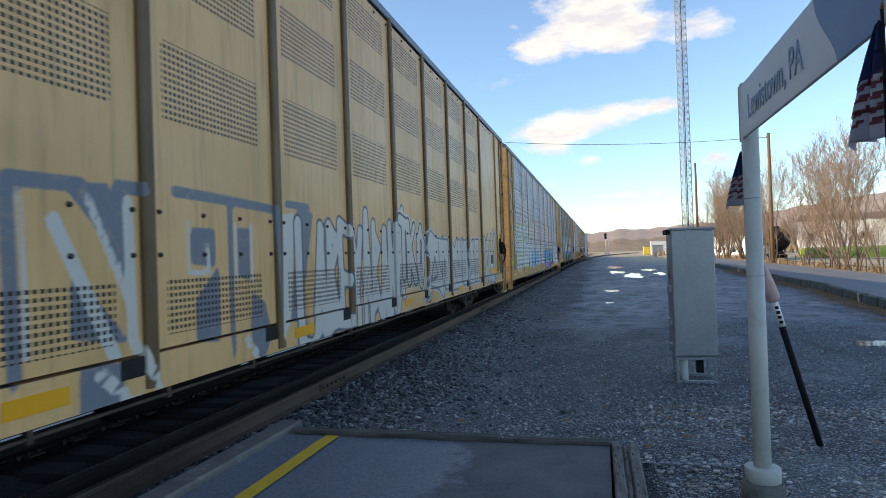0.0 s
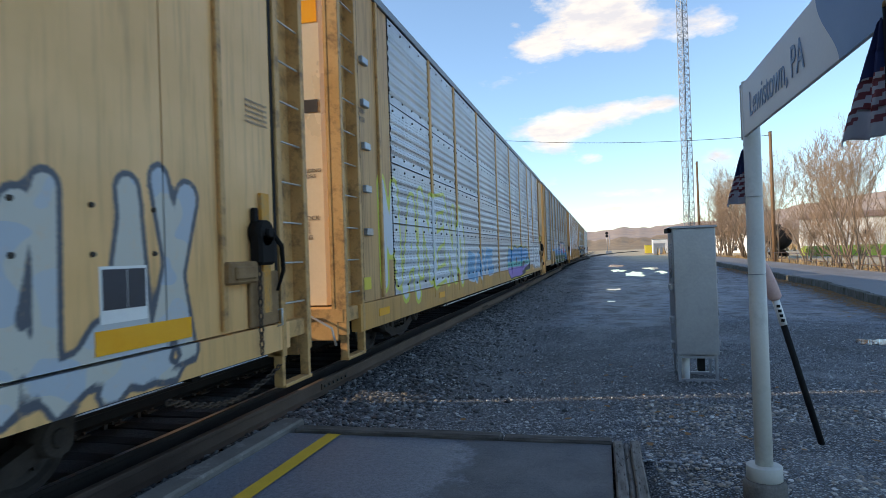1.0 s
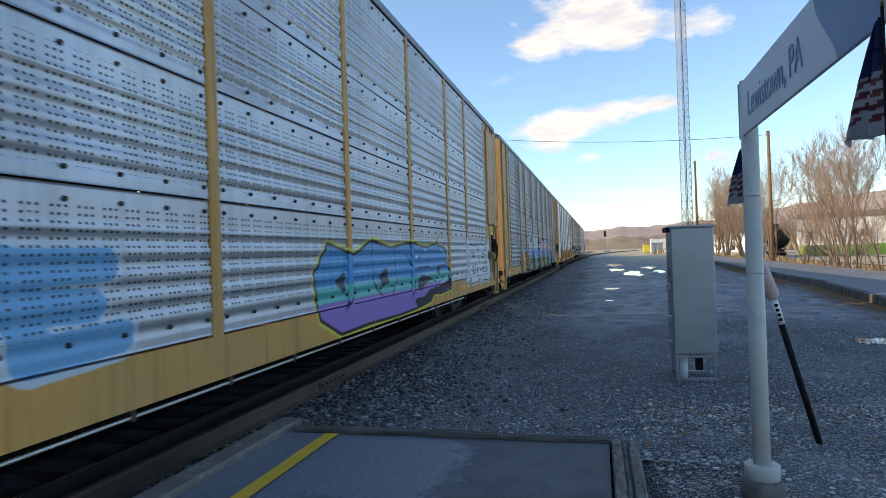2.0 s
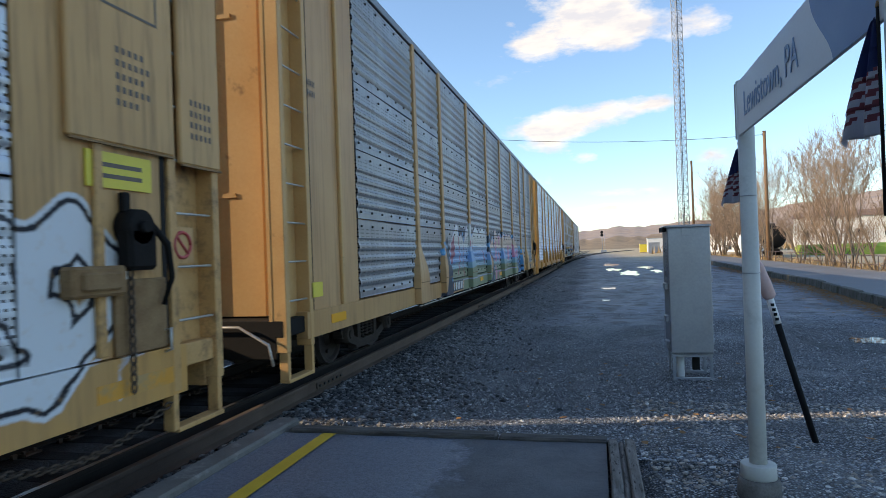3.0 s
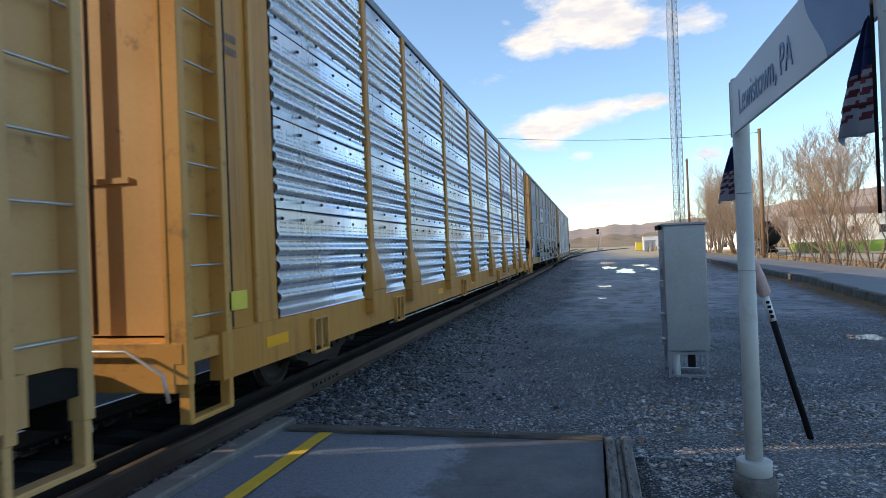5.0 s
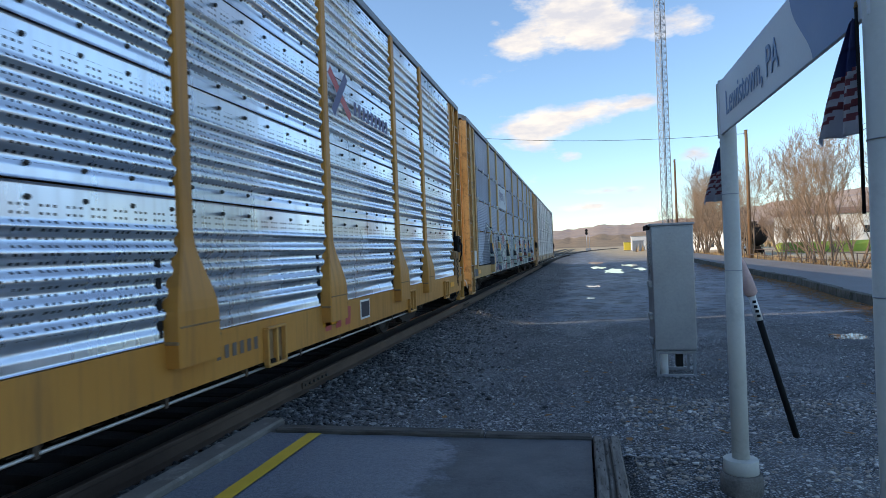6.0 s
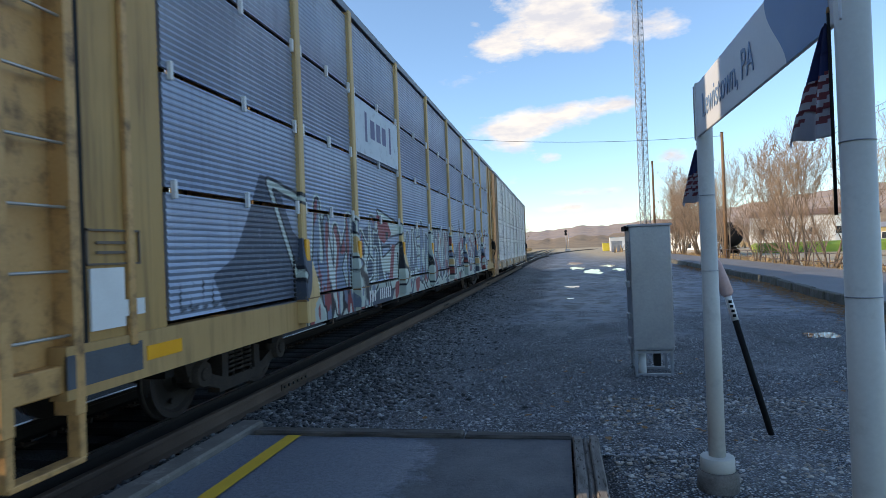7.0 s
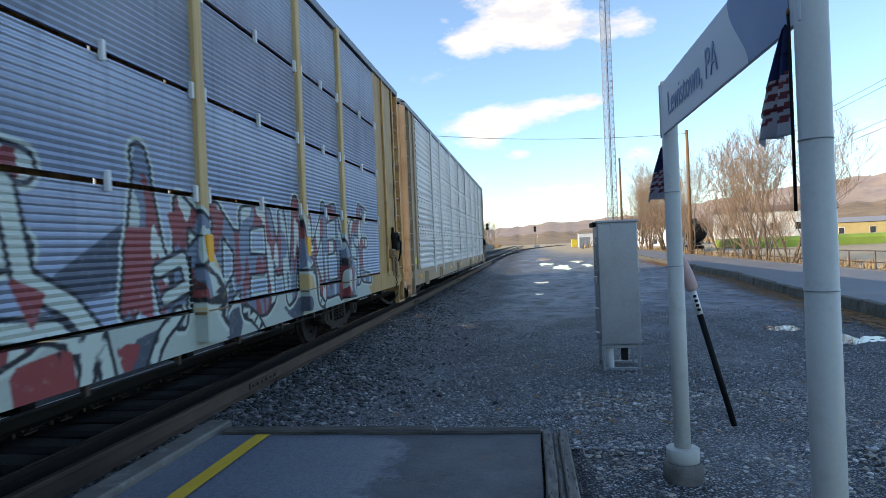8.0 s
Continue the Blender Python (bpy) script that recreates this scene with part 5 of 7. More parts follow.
# grey car with blue, white and red lettering over a green sill
posts_c = [-11.7, -8.75, -6.8, -3.93, -1.1, 1.74, 4.6, 7.3, 9.12, 11.84]
GREEN_C, DARK_C, DOT_C, PINK_C, TAN_C = (0.21, 0.25, 0.155), (0.035, 0.05, 0.075), (0.10, 0.32, 0.55), (0.55, 0.17, 0.27), (0.58, 0.42, 0.32)
layers_c = [
    dict(steps=[(0.0, GREEN_C)], shapes=[poly((-4.7, 0.98), (5.0, 0.98), (5.2, 0.5), (-5.0, 0.5))]),
    # dark cloud behind both pieces
    dict(steps=[(0.0, DARK_C)], shapes=[
        poly((-7.2, 0.62), (-6.9, 1.0), (-6.75, 1.7), (-6.35, 1.95), (-5.9, 1.3), (-6.1, 0.62)), line(((-5.6, 1.9), (-4.9, 2.1), (-4.2, 2.05), (-3.0, 2.1), (-2.0, 2.0)), 0.12), poly((-1.28, 1.66), (-1.2, 2.05), (-0.8, 2.16), (0.1, 2.2), (0.4, 1.7), (-0.6, 1.3), (-1.1, 1.4)),
        poly((-0.75, 1.4), (-0.55, 1.3), (-0.8, 0.62), (-1.5, 0.62)), line(((0.2, 2.12), (1.3, 2.15), (2.4, 2.1), (3.4, 2.12), (4.6, 2.05), (5.5, 1.95)), 0.13), poly((5.3, 2.0), (5.9, 1.9), (6.4, 1.72), (6.85, 1.6), (7.05, 1.2), (7.25, 0.9), (7.2, 0.62), (5.6, 0.62), (5.5, 1.2))]),
    dict(steps=[(0.0, DOT_C), (0.03, (0.17, 0.42, 0.62))], shapes=dots(3, 9, -6.95, -6.3, 0.7, 1.8, 0.06, 0.1) + dots(4, 14, -5.4, -2.0, 1.9, 2.15, 0.05, 0.09) + dots(5, 12, -1.15, 0.2, 1.5, 2.12, 0.06, 0.1)
         + dots(6, 4, -1.2, -0.75, 0.68, 1.2, 0.05, 0.09) + dots(7, 18, 0.4, 5.6, 1.95, 2.2, 0.06, 0.09) + dots(8, 30, 6.0, 7.2, 0.68, 1.75, 0.06, 0.1)),
    # banded bodies of the letters
    dict(steps=[(-0.025, (0.44, 0.42, 0.55)), (0.0, dict(bands=[(0.0, GREEN_C), (1.22, (0.22, 0.36, 0.42)), (1.36, (0.18, 0.33, 0.54)), (1.62, (0.36, 0.47, 0.60)), (1.74, (0.58, 0.56, 0.52)), (2.02, (0.60, 0.60, 0.58))], wave=0.06))], shapes=[
        poly((-6.25, 1.1), (-6.1, 1.75), (-5.75, 2.0), (-5.3, 2.28), (-5.25, 1.95), (-4.9, 2.0), (-4.6, 1.75), (-4.35, 2.1), (-3.95, 2.32), (-3.6, 1.95), (-3.0, 2.28), (-2.5, 2.05), (-2.2, 2.25), (-1.9, 2.28), (-1.45, 2.1), (-1.3, 1.7), (-1.25, 0.98), (-6.1, 0.98))]),
    dict(steps=[(-0.025, (0.42, 0.40, 0.58)), (0.0, dict(bands=[(0.0, GREEN_C), (1.16, (0.20, 0.34, 0.38)), (1.32, (0.16, 0.32, 0.55)), (1.60, (0.30, 0.42, 0.56)), (1.68, TAN_C), (2.05, (0.60, 0.46, 0.38))], wave=0.05))], shapes=[
        poly((-0.93, 1.63), (-0.13, 2.0), (-0.1, 1.7), (0.15, 1.65), (0.3, 2.26), (0.6, 2.26), (0.75, 2.0), (1.3, 2.2), (1.6, 2.0), (1.9, 2.2), (2.3, 2.15), (2.6, 1.95), (2.9, 2.2), (3.4, 2.1), (3.8, 2.2), (4.4, 2.0), (4.9, 2.15), (5.4, 2.0), (5.75, 1.9), (6.28, 1.66), (6.25, 1.4),
             (5.8, 1.2), (5.6, 0.99), (-0.3, 0.99), (-0.35, 1.2), (-0.6, 1.42))]),
    dict(steps=[(0.0, PINK_C), (0.05, (0.58, 0.24, 0.34))], shapes=[
        poly((-0.85, 1.62), (-0.6, 1.6), (-0.2, 1.45), (-0.1, 1.3), (-0.45, 1.25)), poly((0.35, 1.9), (0.55, 1.9), (0.6, 1.3), (0.3, 1.3)), poly((0.95, 2.1), (1.3, 2.05), (1.25, 1.8), (1.0, 1.85)), poly((0.85, 1.6), (1.2, 1.2), (1.25, 1.5)), poly((1.75, 1.65), (2.1, 1.8), (2.0, 1.4)),
        poly((1.9, 1.2), (2.5, 1.3), (2.3, 1.05)), poly((3.1, 1.75), (3.5, 1.8), (3.6, 1.3), (3.2, 1.3)), poly((4.4, 1.9), (4.8, 1.6), (4.7, 1.2), (4.3, 1.4)), poly((5.45, 1.55), (6.1, 1.62), (6.22, 1.44), (5.7, 1.3)), poly((0.2, 1.0), (0.35, 1.15), (0.5, 0.95), (0.45, 0.62), (0.15, 0.62)),
        poly((-0.72, 1.0), (-0.55, 0.62), (-0.8, 0.62)), poly((0.95, 0.95), (1.1, 0.95), (0.9, 0.66))]),
    dict(steps=[(0.0, (0.34, 0.07, 0.10))], shapes=[
        poly((-6.0, 1.75), (-5.7, 1.98), (-5.65, 1.6), (-6.1, 1.3)), poly((-6.3, 1.35), (-6.0, 1.25), (-6.0, 1.1)), line(((-5.2, 1.95), (-5.1, 1.5), (-5.3, 1.1)), 0.04), line(((-4.65, 1.75), (-4.75, 1.3), (-4.6, 1.05)), 0.03), line(((-3.95, 1.9), (-4.0, 1.2)), 0.05),
        line(((-3.5, 1.9), (-3.6, 1.4)), 0.025), line(((-2.0, 1.6), (-1.7, 1.3)), 0.04), line(((-0.35, 1.42), (0.1, 1.35), (0.2, 1.75)), 0.015), line(((0.1, 1.85), (0.35, 1.85)), 0.015)]),
    dict(steps=[(0.0, (0.72, 0.36, 0.02))], shapes=[poly((5.25, 0.92), (6.1, 0.96), (6.0, 0.55), (5.2, 0.55))]),
]
skin_c = car_skin("dull_galvanised_perforated_sheet", (0.285, 0.295, 0.31), (0.365, 0.375, 0.39), 0.46, 0.7, (0.17, 0.165, 0.16), layers_c, 1, 0.4)
post_c = car_skin("tan_post_paint", (0.50, 0.28, 0.125), (0.58, 0.34, 0.16), 0.5, 0.0, RUST, layers_c, streak=0.45)
sill_c = car_skin("tan_sill_paint", (0.46, 0.25, 0.10), (0.54, 0.31, 0.13), 0.5, 0.0, RUST, layers_c, streak=0.5)


def extra_c(car):
    common_extra(car, HLC)
    block("mark_panel", car, -7.0, -4.95, 0.73, 0.96, M_decal_black, "black sill panel with white marks", 0.022)
    writing("mark_bars", car, -6.85, 0.76, 0.17, 4, M_decal_white, 0.026, 0.1, "white slanted marks", 0.2)
    writing("mark_bars", car, -5.95, 0.76, 0.17, 6, M_decal_white, 0.026, 0.1, "white slanted marks", 0.18)
    block("mark_panel", car, u(26.2), u(26.7), 0.74, 0.94, M_decal_black, "black data panel", 0.022)


CAR_C = dict(hl=HLC, pipe=M_pipe, gap=0.007, label="dull grey autorack car with blue graffiti over a green sill", layers=layers_c, skin=skin_c, frame=plain("tan_frame_c", (0.52, 0.29, 0.115), (0.60, 0.36, 0.15), 0.5, 0, 2, 40, 0.1, wear=RUST, wear_at=(0.62, 0.8)),
             door=plain("ochre_door", (0.46, 0.27, 0.11), (0.54, 0.34, 0.15), 0.4, 0, 1, 30, 0.05, wear=RUST), posts=posts_c, seams=(1.02,) + SEAMS_WAVE[1:], depth=0.011, relief="wave", vents=None,
             post_w=0.16, post_out=0.05, post_drop=0.3, flare=0.44, post_mat=post_c, sill=(0.70, 1.0), sill_mat=sill_c, dark_end=True, end_skin=CAR_A["end_skin"] or post_c,
             bolt_rows=(1.12, 2.02, 2.22, 2.98, 3.18, 3.92, 4.14, 5.28), bolt_out=0.0, reflectors=[-12.7, -6.2, -2.6, 1.0, 8.4, 12.2], extra=extra_c)

# bright galvanised car on a yellow frame, no lettering
posts_d = [-12.3, -9.5, -7.5, -4.5, -1.5, 1.46, 4.47, 7.57, 9.57, 12.56]
skin_d = car_skin("bright_galvanised_sheet", (0.70, 0.77, 0.86), (0.80, 0.86, 0.93), 0.30, 0.9, (0.42, 0.40, 0.36), (), 1, 0.35)
sill_d = car_skin("yellow_ochre_paint", (0.50, 0.215, 0.043), (0.56, 0.255, 0.058), 0.45, 0.0, RUST, streak=0.6)


def extra_d(car):
    common_extra(car, HLD)
    # red and navy crossed emblem with a row of dark marks
    bm = bmesh.new()
    for a, b, mi in (((0, 0.5), (0.75, 0.0), 0), ((0.1, -0.05), (0.62, 0.55), 1)):
        d = Vector((0, b[0] - a[0], b[1] - a[1]))
        nn = Vector((0, -d.z, d.y)).normalized() * 0.07
        p, q = Vector((HALF + 0.03, u(20.0) + a[0], 3.55 + a[1])), Vector((HALF + 0.03 + 0.003 * mi, u(20.0) + b[0], 3.55 + b[1]))
        f = bm.faces.new([bm.verts.new(v) for v in (p - nn, q - nn, q + nn, p + nn)])
        f.material_index = mi
    part("emblem", bm, [M_decal_red, M_decal_navy], car, "red and navy crossed bands emblem")
    writing("mark_bars", car, u(20.9), 3.62, 0.2, 9, M_decal_navy, 0.03, label="navy row of marks", w=0.19)
    writing("mark_bars", car, u(19.6), 0.66, 0.24, 3, M_decal_red, 0.022, 0.15, "faded red marks on the sill", 0.34)
    block("data_panel", car, u(20.9), u(21.3), 0.66, 0.94, M_decal_white, "white framed black data panel", 0.02)
    block("data_field", car, u(20.93), u(21.27), 0.69, 0.91, M_decal_black, "", 0.024)
    writing("mark_bars", car, u(17.2), 0.72, 0.12, 6, M_decal_brown, 0.02, label="dark sill marks", w=0.13)


CAR_D = dict(hl=HLD, brackets=(-11.4, -8.3, -2.9, 2.9, 8.3, 11.4), pipe=M_pipe, gap=0.007, label="bright galvanised autorack car on a yellow ochre frame", layers=[], skin=skin_d, frame=plain("yellow_ochre_frame", (0.52, 0.25, 0.065), (0.59, 0.30, 0.085), 0.45, 0, 2, 40, 0.1, wear=RUST, wear_at=(0.55, 0.78)),
             door=plain("ochre_door_d", (0.46, 0.28, 0.11), (0.53, 0.34, 0.15), 0.4, 0, 1, 30, 0.05, wear=RUST), posts=posts_d, seams=SEAMS_WAVE, depth=0.02, relief="wave", vents=None,
             post_w=0.17, post_out=0.05, post_drop=0.2, flare=0.40, post_mat=sill_d, sill=(0.56, 0.98), sill_mat=sill_d, dark_end=False, end_skin=sill_d,
             bolt_rows=(2.02, 2.22, 2.98, 3.18, 3.92, 4.14, 5.28), bolt_out=0.0, reflectors=[-12.6, -5.5, -1.9, 4.2, 12.0], extra=extra_d)

# blue-grey ribbed car with red, pale green and black lettering
posts_e = [-12.2, -9.45, -7.35, -4.5, -1.6, 1.27, 4.06, 6.84, 8.8, 11.4]
PALE_E, INK_E, RED_E, SLATE_E = (0.50, 0.56, 0.50), (0.022, 0.024, 0.03), (0.28, 0.055, 0.055), (0.07, 0.085, 0.115)
layers_e = [
    # pale sill coat, then dark and red patches on it
    dict(steps=[(0.0, (0.40, 0.45, 0.41))], shapes=[poly((-9.5, 1.08), (10.2, 1.08), (10.6, 0.5), (-9.3, 0.5))]),
    dict(steps=[(0.0, SLATE_E)], shapes=[
        poly((-10.48, 2.5), (-10.1, 2.45), (-9.7, 1.9), (-9.3, 1.7), (-9.6, 1.08), (-11.25, 1.1), (-11.47, 1.45), (-11.1, 1.6), (-10.8, 2.0)), poly((-6.9, 2.0), (-5.9, 2.2), (-5.75, 1.2), (-6.9, 1.05)), poly((-6.8, 1.0), (-5.1, 0.95), (-5.5, 0.58), (-6.8, 0.58)),
        poly((2.1, 1.5), (2.9, 1.9), (2.85, 1.4), (2.4, 1.35)), poly((2.7, 0.62), (3.1, 0.62), (3.4, 1.0), (2.95, 0.95)), poly((4.2, 0.95), (4.9, 1.05), (4.7, 0.62)), poly((6.0, 0.9), (6.8, 1.0), (6.6, 0.62)), poly((-4.2, 0.95), (-3.4, 1.05), (-3.7, 0.62)), poly((-1.9, 0.9), (-0.9, 1.0), (-1.3, 0.62)),
        poly((0.2, 1.0), (1.0, 1.0), (0.7, 0.62)), poly((-8.4, 0.95), (-7.6, 1.0), (-7.8, 0.62))]),
    # the letters
    dict(steps=[(-0.055, PALE_E), (-0.02, INK_E), (0.02, dict(patch=[(0.10, 0.12, 0.16), (0.46, 0.52, 0.47), (0.16, 0.20, 0.27), (0.26, 0.06, 0.06), (0.52, 0.57, 0.52)], along=2.2, up=0.7))],
         shapes=strokes("ANKERS", -9.2, -6.2, 0.8, 2.2, 0.10, 33, 0.95) + strokes("KAEARNERAKSE", -4.3, 1.9, 0.95, 2.2, 0.10, 31, 0.95) + strokes("ARDEMAKENSE", 2.75, 10.5, 0.95, 2.28, 0.11, 36, 0.95)),
    # the large face at the start and the swirls
    dict(steps=[(-0.04, INK_E), (0.0, PALE_E)], shapes=[
        poly((-6.05, 2.36), (-5.3, 2.25), (-4.5, 2.14), (-4.5, 2.02), (-5.3, 1.95)), poly((-5.8, 1.5), (-4.6, 1.78), (-4.75, 1.2), (-5.75, 1.3)), poly((-5.4, 1.2), (-4.4, 1.3), (-4.45, 1.05), (-5.3, 0.95)), line(((-6.0, 1.9), (-5.85, 1.4), (-5.6, 1.0)), 0.05),
        line(((1.72, 2.1), (1.85, 1.5), (2.25, 1.3), (2.5, 1.05), (2.6, 0.7)), 0.07), line(((1.6, 1.2), (2.1, 1.15), (2.4, 0.9), (2.3, 0.62)), 0.06), line(((3.6, 1.1), (3.3, 0.95), (3.1, 0.65)), 0.05), line(((3.3, 1.5), (3.7, 1.6), (3.8, 1.35), (3.4, 1.25)), 0.05),
        line(((-2.6, 1.0), (-2.3, 0.8), (-2.0, 0.65)), 0.05), line(((4.9, 1.0), (5.2, 0.85), (5.4, 0.65)), 0.05), line(((7.2, 1.0), (7.6, 0.8)), 0.05), line(((-9.3, 2.3), (-10.3, 2.45), (-9.55, 1.3), (-9.3, 0.7)), 0.035)]),
    dict(steps=[(0.0, RED_E)], shapes=[
        poly((-6.1, 2.28), (-5.4, 2.15), (-5.2, 1.98), (-5.7, 1.8), (-6.0, 1.9)), poly((-5.15, 1.75), (-4.95, 1.75), (-5.2, 1.1), (-5.4, 1.1)), poly((-5.05, 1.02), (-4.75, 1.05), (-4.85, 0.8), (-5.05, 0.72)), poly((2.9, 1.85), (3.15, 1.85), (3.2, 1.1), (2.85, 1.3)), poly((1.7, 0.95), (2.2, 1.0), (2.25, 0.7), (1.75, 0.6)),
        poly((2.7, 0.95), (3.0, 0.9), (2.8, 0.7)), poly((-3.3, 1.0), (-2.9, 1.05), (-3.0, 0.75), (-3.25, 0.75)), poly((-9.35, 0.95), (-9.0, 1.1), (-9.2, 0.65)), poly((1.75, 1.5), (2.0, 1.4), (1.9, 1.2)), poly((3.5, 2.0), (3.7, 2.0), (3.6, 1.7))]),
    dict(steps=[(0.0, INK_E)], shapes=[poly((-5.55, 1.98), (-5.4, 1.98), (-5.45, 1.85), (-5.55, 1.88)), line(((-5.85, 1.72), (-5.3, 1.75), (-5.3, 1.6)), 0.03), line(((-4.6, 1.0), (-4.55, 1.6)), 0.02), line(((2.0, 1.1), (2.2, 0.85)), 0.03)]),
    dict(steps=[(0.0, (0.03, 0.035, 0.045))], shapes=[line(((-12.0 + 0.17 * k, 1.42), (-12.03 + 0.17 * k, 1.18), (-11.93 + 0.17 * k, 1.2)), 0.016) for k in range(5)]),
]
skin_e = car_skin("blue_grey_ribbed_sheet", (0.29, 0.34, 0.43), (0.38, 0.43, 0.52), 0.46, 0.5, (0.19, 0.21, 0.25), layers_e, 0, 0.5)
sill_e = car_skin("brown_tan_sill_paint", (0.42, 0.25, 0.10), (0.50, 0.31, 0.13), 0.55, 0.0, RUST, layers_e, streak=0.7)
post_e = car_skin("olive_tan_post_paint", (0.58, 0.385, 0.17), (0.66, 0.45, 0.21), 0.5, 0.0, RUST, layers_e, streak=0.45)


def extra_e(car):
    common_extra(car, HLE, False)
    block("sign_board", car, -7.25, -4.6, 3.25, 4.12, M_board, "pale blue-white board with dark emblem", 0.045)
    bm = bmesh.new()
    for k, (a, b) in enumerate(((0.5, 0.62), (2.0, 2.12))):
        quad(bm, -7.25 + a, -7.25 + b, 3.48, 3.98, HALF + 0.049)
    for k in range(3):
        quad(bm, -7.25 + 0.8 + 0.36 * k, -7.25 + 1.06 + 0.36 * k, 3.58, 3.9, HALF + 0.049)
    part("emblem", bm, M_decal_navy, car, "navy bracketed emblem bars")
    for y in posts_e[1:-2]:
        bm = bmesh.new()
        add_box(bm, (HALF + 0.06, y - 0.06, 1.28), (HALF + 0.095, y + 0.06, 1.82), 0, 0.01)
        part("reflector", bm, M_reflector, car, "yellow upright reflector")
    writing("mark_bars", car, -6.9, 0.80, 0.19, 4, M_decal_white, 0.022, 0.1, "white slanted marks", 0.14)
    writing("mark_bars", car, -6.15, 0.80, 0.19, 6, M_decal_white, 0.022, 0.1, "white slanted marks", 0.13)
    # pale latches at the seams
    for a, b in zip(posts_e, posts_e[1:]):
        for z in (2.21, 3.2, 4.2):
            for y in (a + 0.12, (a + b) / 2, b - 0.12):
                box("latch", (HALF, y - 0.02, z - 0.08), (HALF + 0.045, y + 0.02, z + 0.08), M_decal_white, car, "pale steel panel latch", 0.006)
    block("paint_patch", car, -13.06, -12.72, 1.15, 1.58, M_decal_white, "white paint patch", 0.014)
    block("paint_patch", car, -12.72, -12.5, 1.22, 1.34, M_decal_white, "white paint patch", 0.014)
    for lo, hi, z0, z1 in ((-13.08, -12.52, 1.60, 1.615), (-13.08, -12.52, 1.84, 1.855), (-13.08, -13.065, 1.60, 1.855), (-12.535, -12.52, 1.60, 1.855)):
        block("stencil_edge", car, lo, hi, z0, z1, M_decal_brown, "", 0.008)
    for k in range(2):
        block("stencil_line", car, -12.98, -12.66, 1.68 + 0.07 * k, 1.70 + 0.07 * k, M_decal_brown, "", 0.008)
    block("sill_patch", car, -13.3, -12.55, 0.80, 1.02, M_slate, "dark slate paint patch", 0.018)


M_board = plain("pale_board", (0.45, 0.52, 0.58), (0.56, 0.61, 0.65), 0.5, wear=(0.3, 0.33, 0.36), wear_at=(0.55, 0.7))
CAR_E = dict(hl=HLE, pipe=M_under, gap=0.022, label="blue-grey ribbed autorack car with red and green graffiti lettering", layers=layers_e, skin=skin_e, frame=CAR_A["frame"], door=CAR_D["door"], posts=posts_e, seams=(1.1, 2.2, 3.19, 4.2, 5.36),
             depth=0.014, relief="rib", vents=None, post_w=0.15, post_out=0.06, post_drop=0.3, flare=0.26, post_mat=post_e, sill=(0.73, 1.08), sill_mat=sill_e, dark_end=False, end_skin=car_skin("dusty_ochre_end_sheet", (0.42, 0.245, 0.085), (0.49, 0.295, 0.11), 0.5, 0.0, RUST, streak=0.8),
             bolt_rows=(), bolt_out=0.0, reflectors=[-12.5], extra=extra_e)

# last car: pale galvanised
posts_f = posts_d
skin_f = car_skin("pale_galvanised_sheet", (0.68, 0.65, 0.62), (0.78, 0.75, 0.71), 0.45, 0.35, (0.40, 0.36, 0.31), (), 1, 0.5)
frame_f = plain("dusty_brown_frame", (0.36, 0.25, 0.16), (0.48, 0.35, 0.23), 0.6, 0, 2, 40, 0.1, wear=RUST, wear_at=(0.58, 0.75))
CAR_F = dict(CAR_D, label="pale galvanised autorack car at the end of the train", skin=skin_f, posts=posts_f, post_mat=skin_f, sill_mat=frame_f, flare=0.0, end_skin=frame_f, door=frame_f, frame=frame_f, depth=0.01, extra=lambda car: common_extra(car, HLD))

TRAIN = []
SPEED = 15.12
for st, y0 in zip((CAR_A, CAR_B, CAR_C, CAR_D, CAR_E, CAR_F), (7.73, 36.39, 65.2, 93.85, 122.7, 151.3)):
    TRAIN.append((build_car(st), y0))


# ---- platform end ----
def asphalt_material():
    m, n, b_, co = material("platform_asphalt")
    grain, mid, broad = n.noise(co, 30, 8, 0.9), n.noise(co, 2.2, 7, 0.66), n.noise(co, 0.8, 4)
    x, y, z = n.split(co)
    col = n.mix(n.remap(grain, 0.38, 0.64), (0.055, 0.068, 0.09), (0.235, 0.275, 0.345))
    # newer dark, damp tar along the inner side and the end
    edge = n.math("ADD", n.math("MAXIMUM", n.remap(x, -1.35, -0.75), n.math("MAXIMUM", n.math("MULTIPLY", n.remap(y, 3.95, 3.5), n.remap(x, -2.15, -1.8)), 0.0)), n.math("MULTIPLY", n.math("SUBTRACT", mid, 0.5), 1.7))
    dark = n.remap(edge, 0.35, 0.6)
    col = n.mix(n.math("MULTIPLY", dark, 0.75), col, n.mix(n.remap(mid, 0.4, 0.65), (0.04, 0.042, 0.045), (0.10, 0.10, 0.10)))
    n.put(b_.inputs["Base Color"], col)
    n.put(b_.inputs["Roughness"], n.remap(n.math("ADD", dark, n.math("MULTIPLY", mid, 0.5)), 0.2, 1.2, 0.30, 0.58))
    n.put(b_.inputs["Normal"], n.bump(n.math("ADD", grain, n.math("MULTIPLY", n.math("MULTIPLY", dark, mid), 2.0)), 0.8, 0.008))
    return m


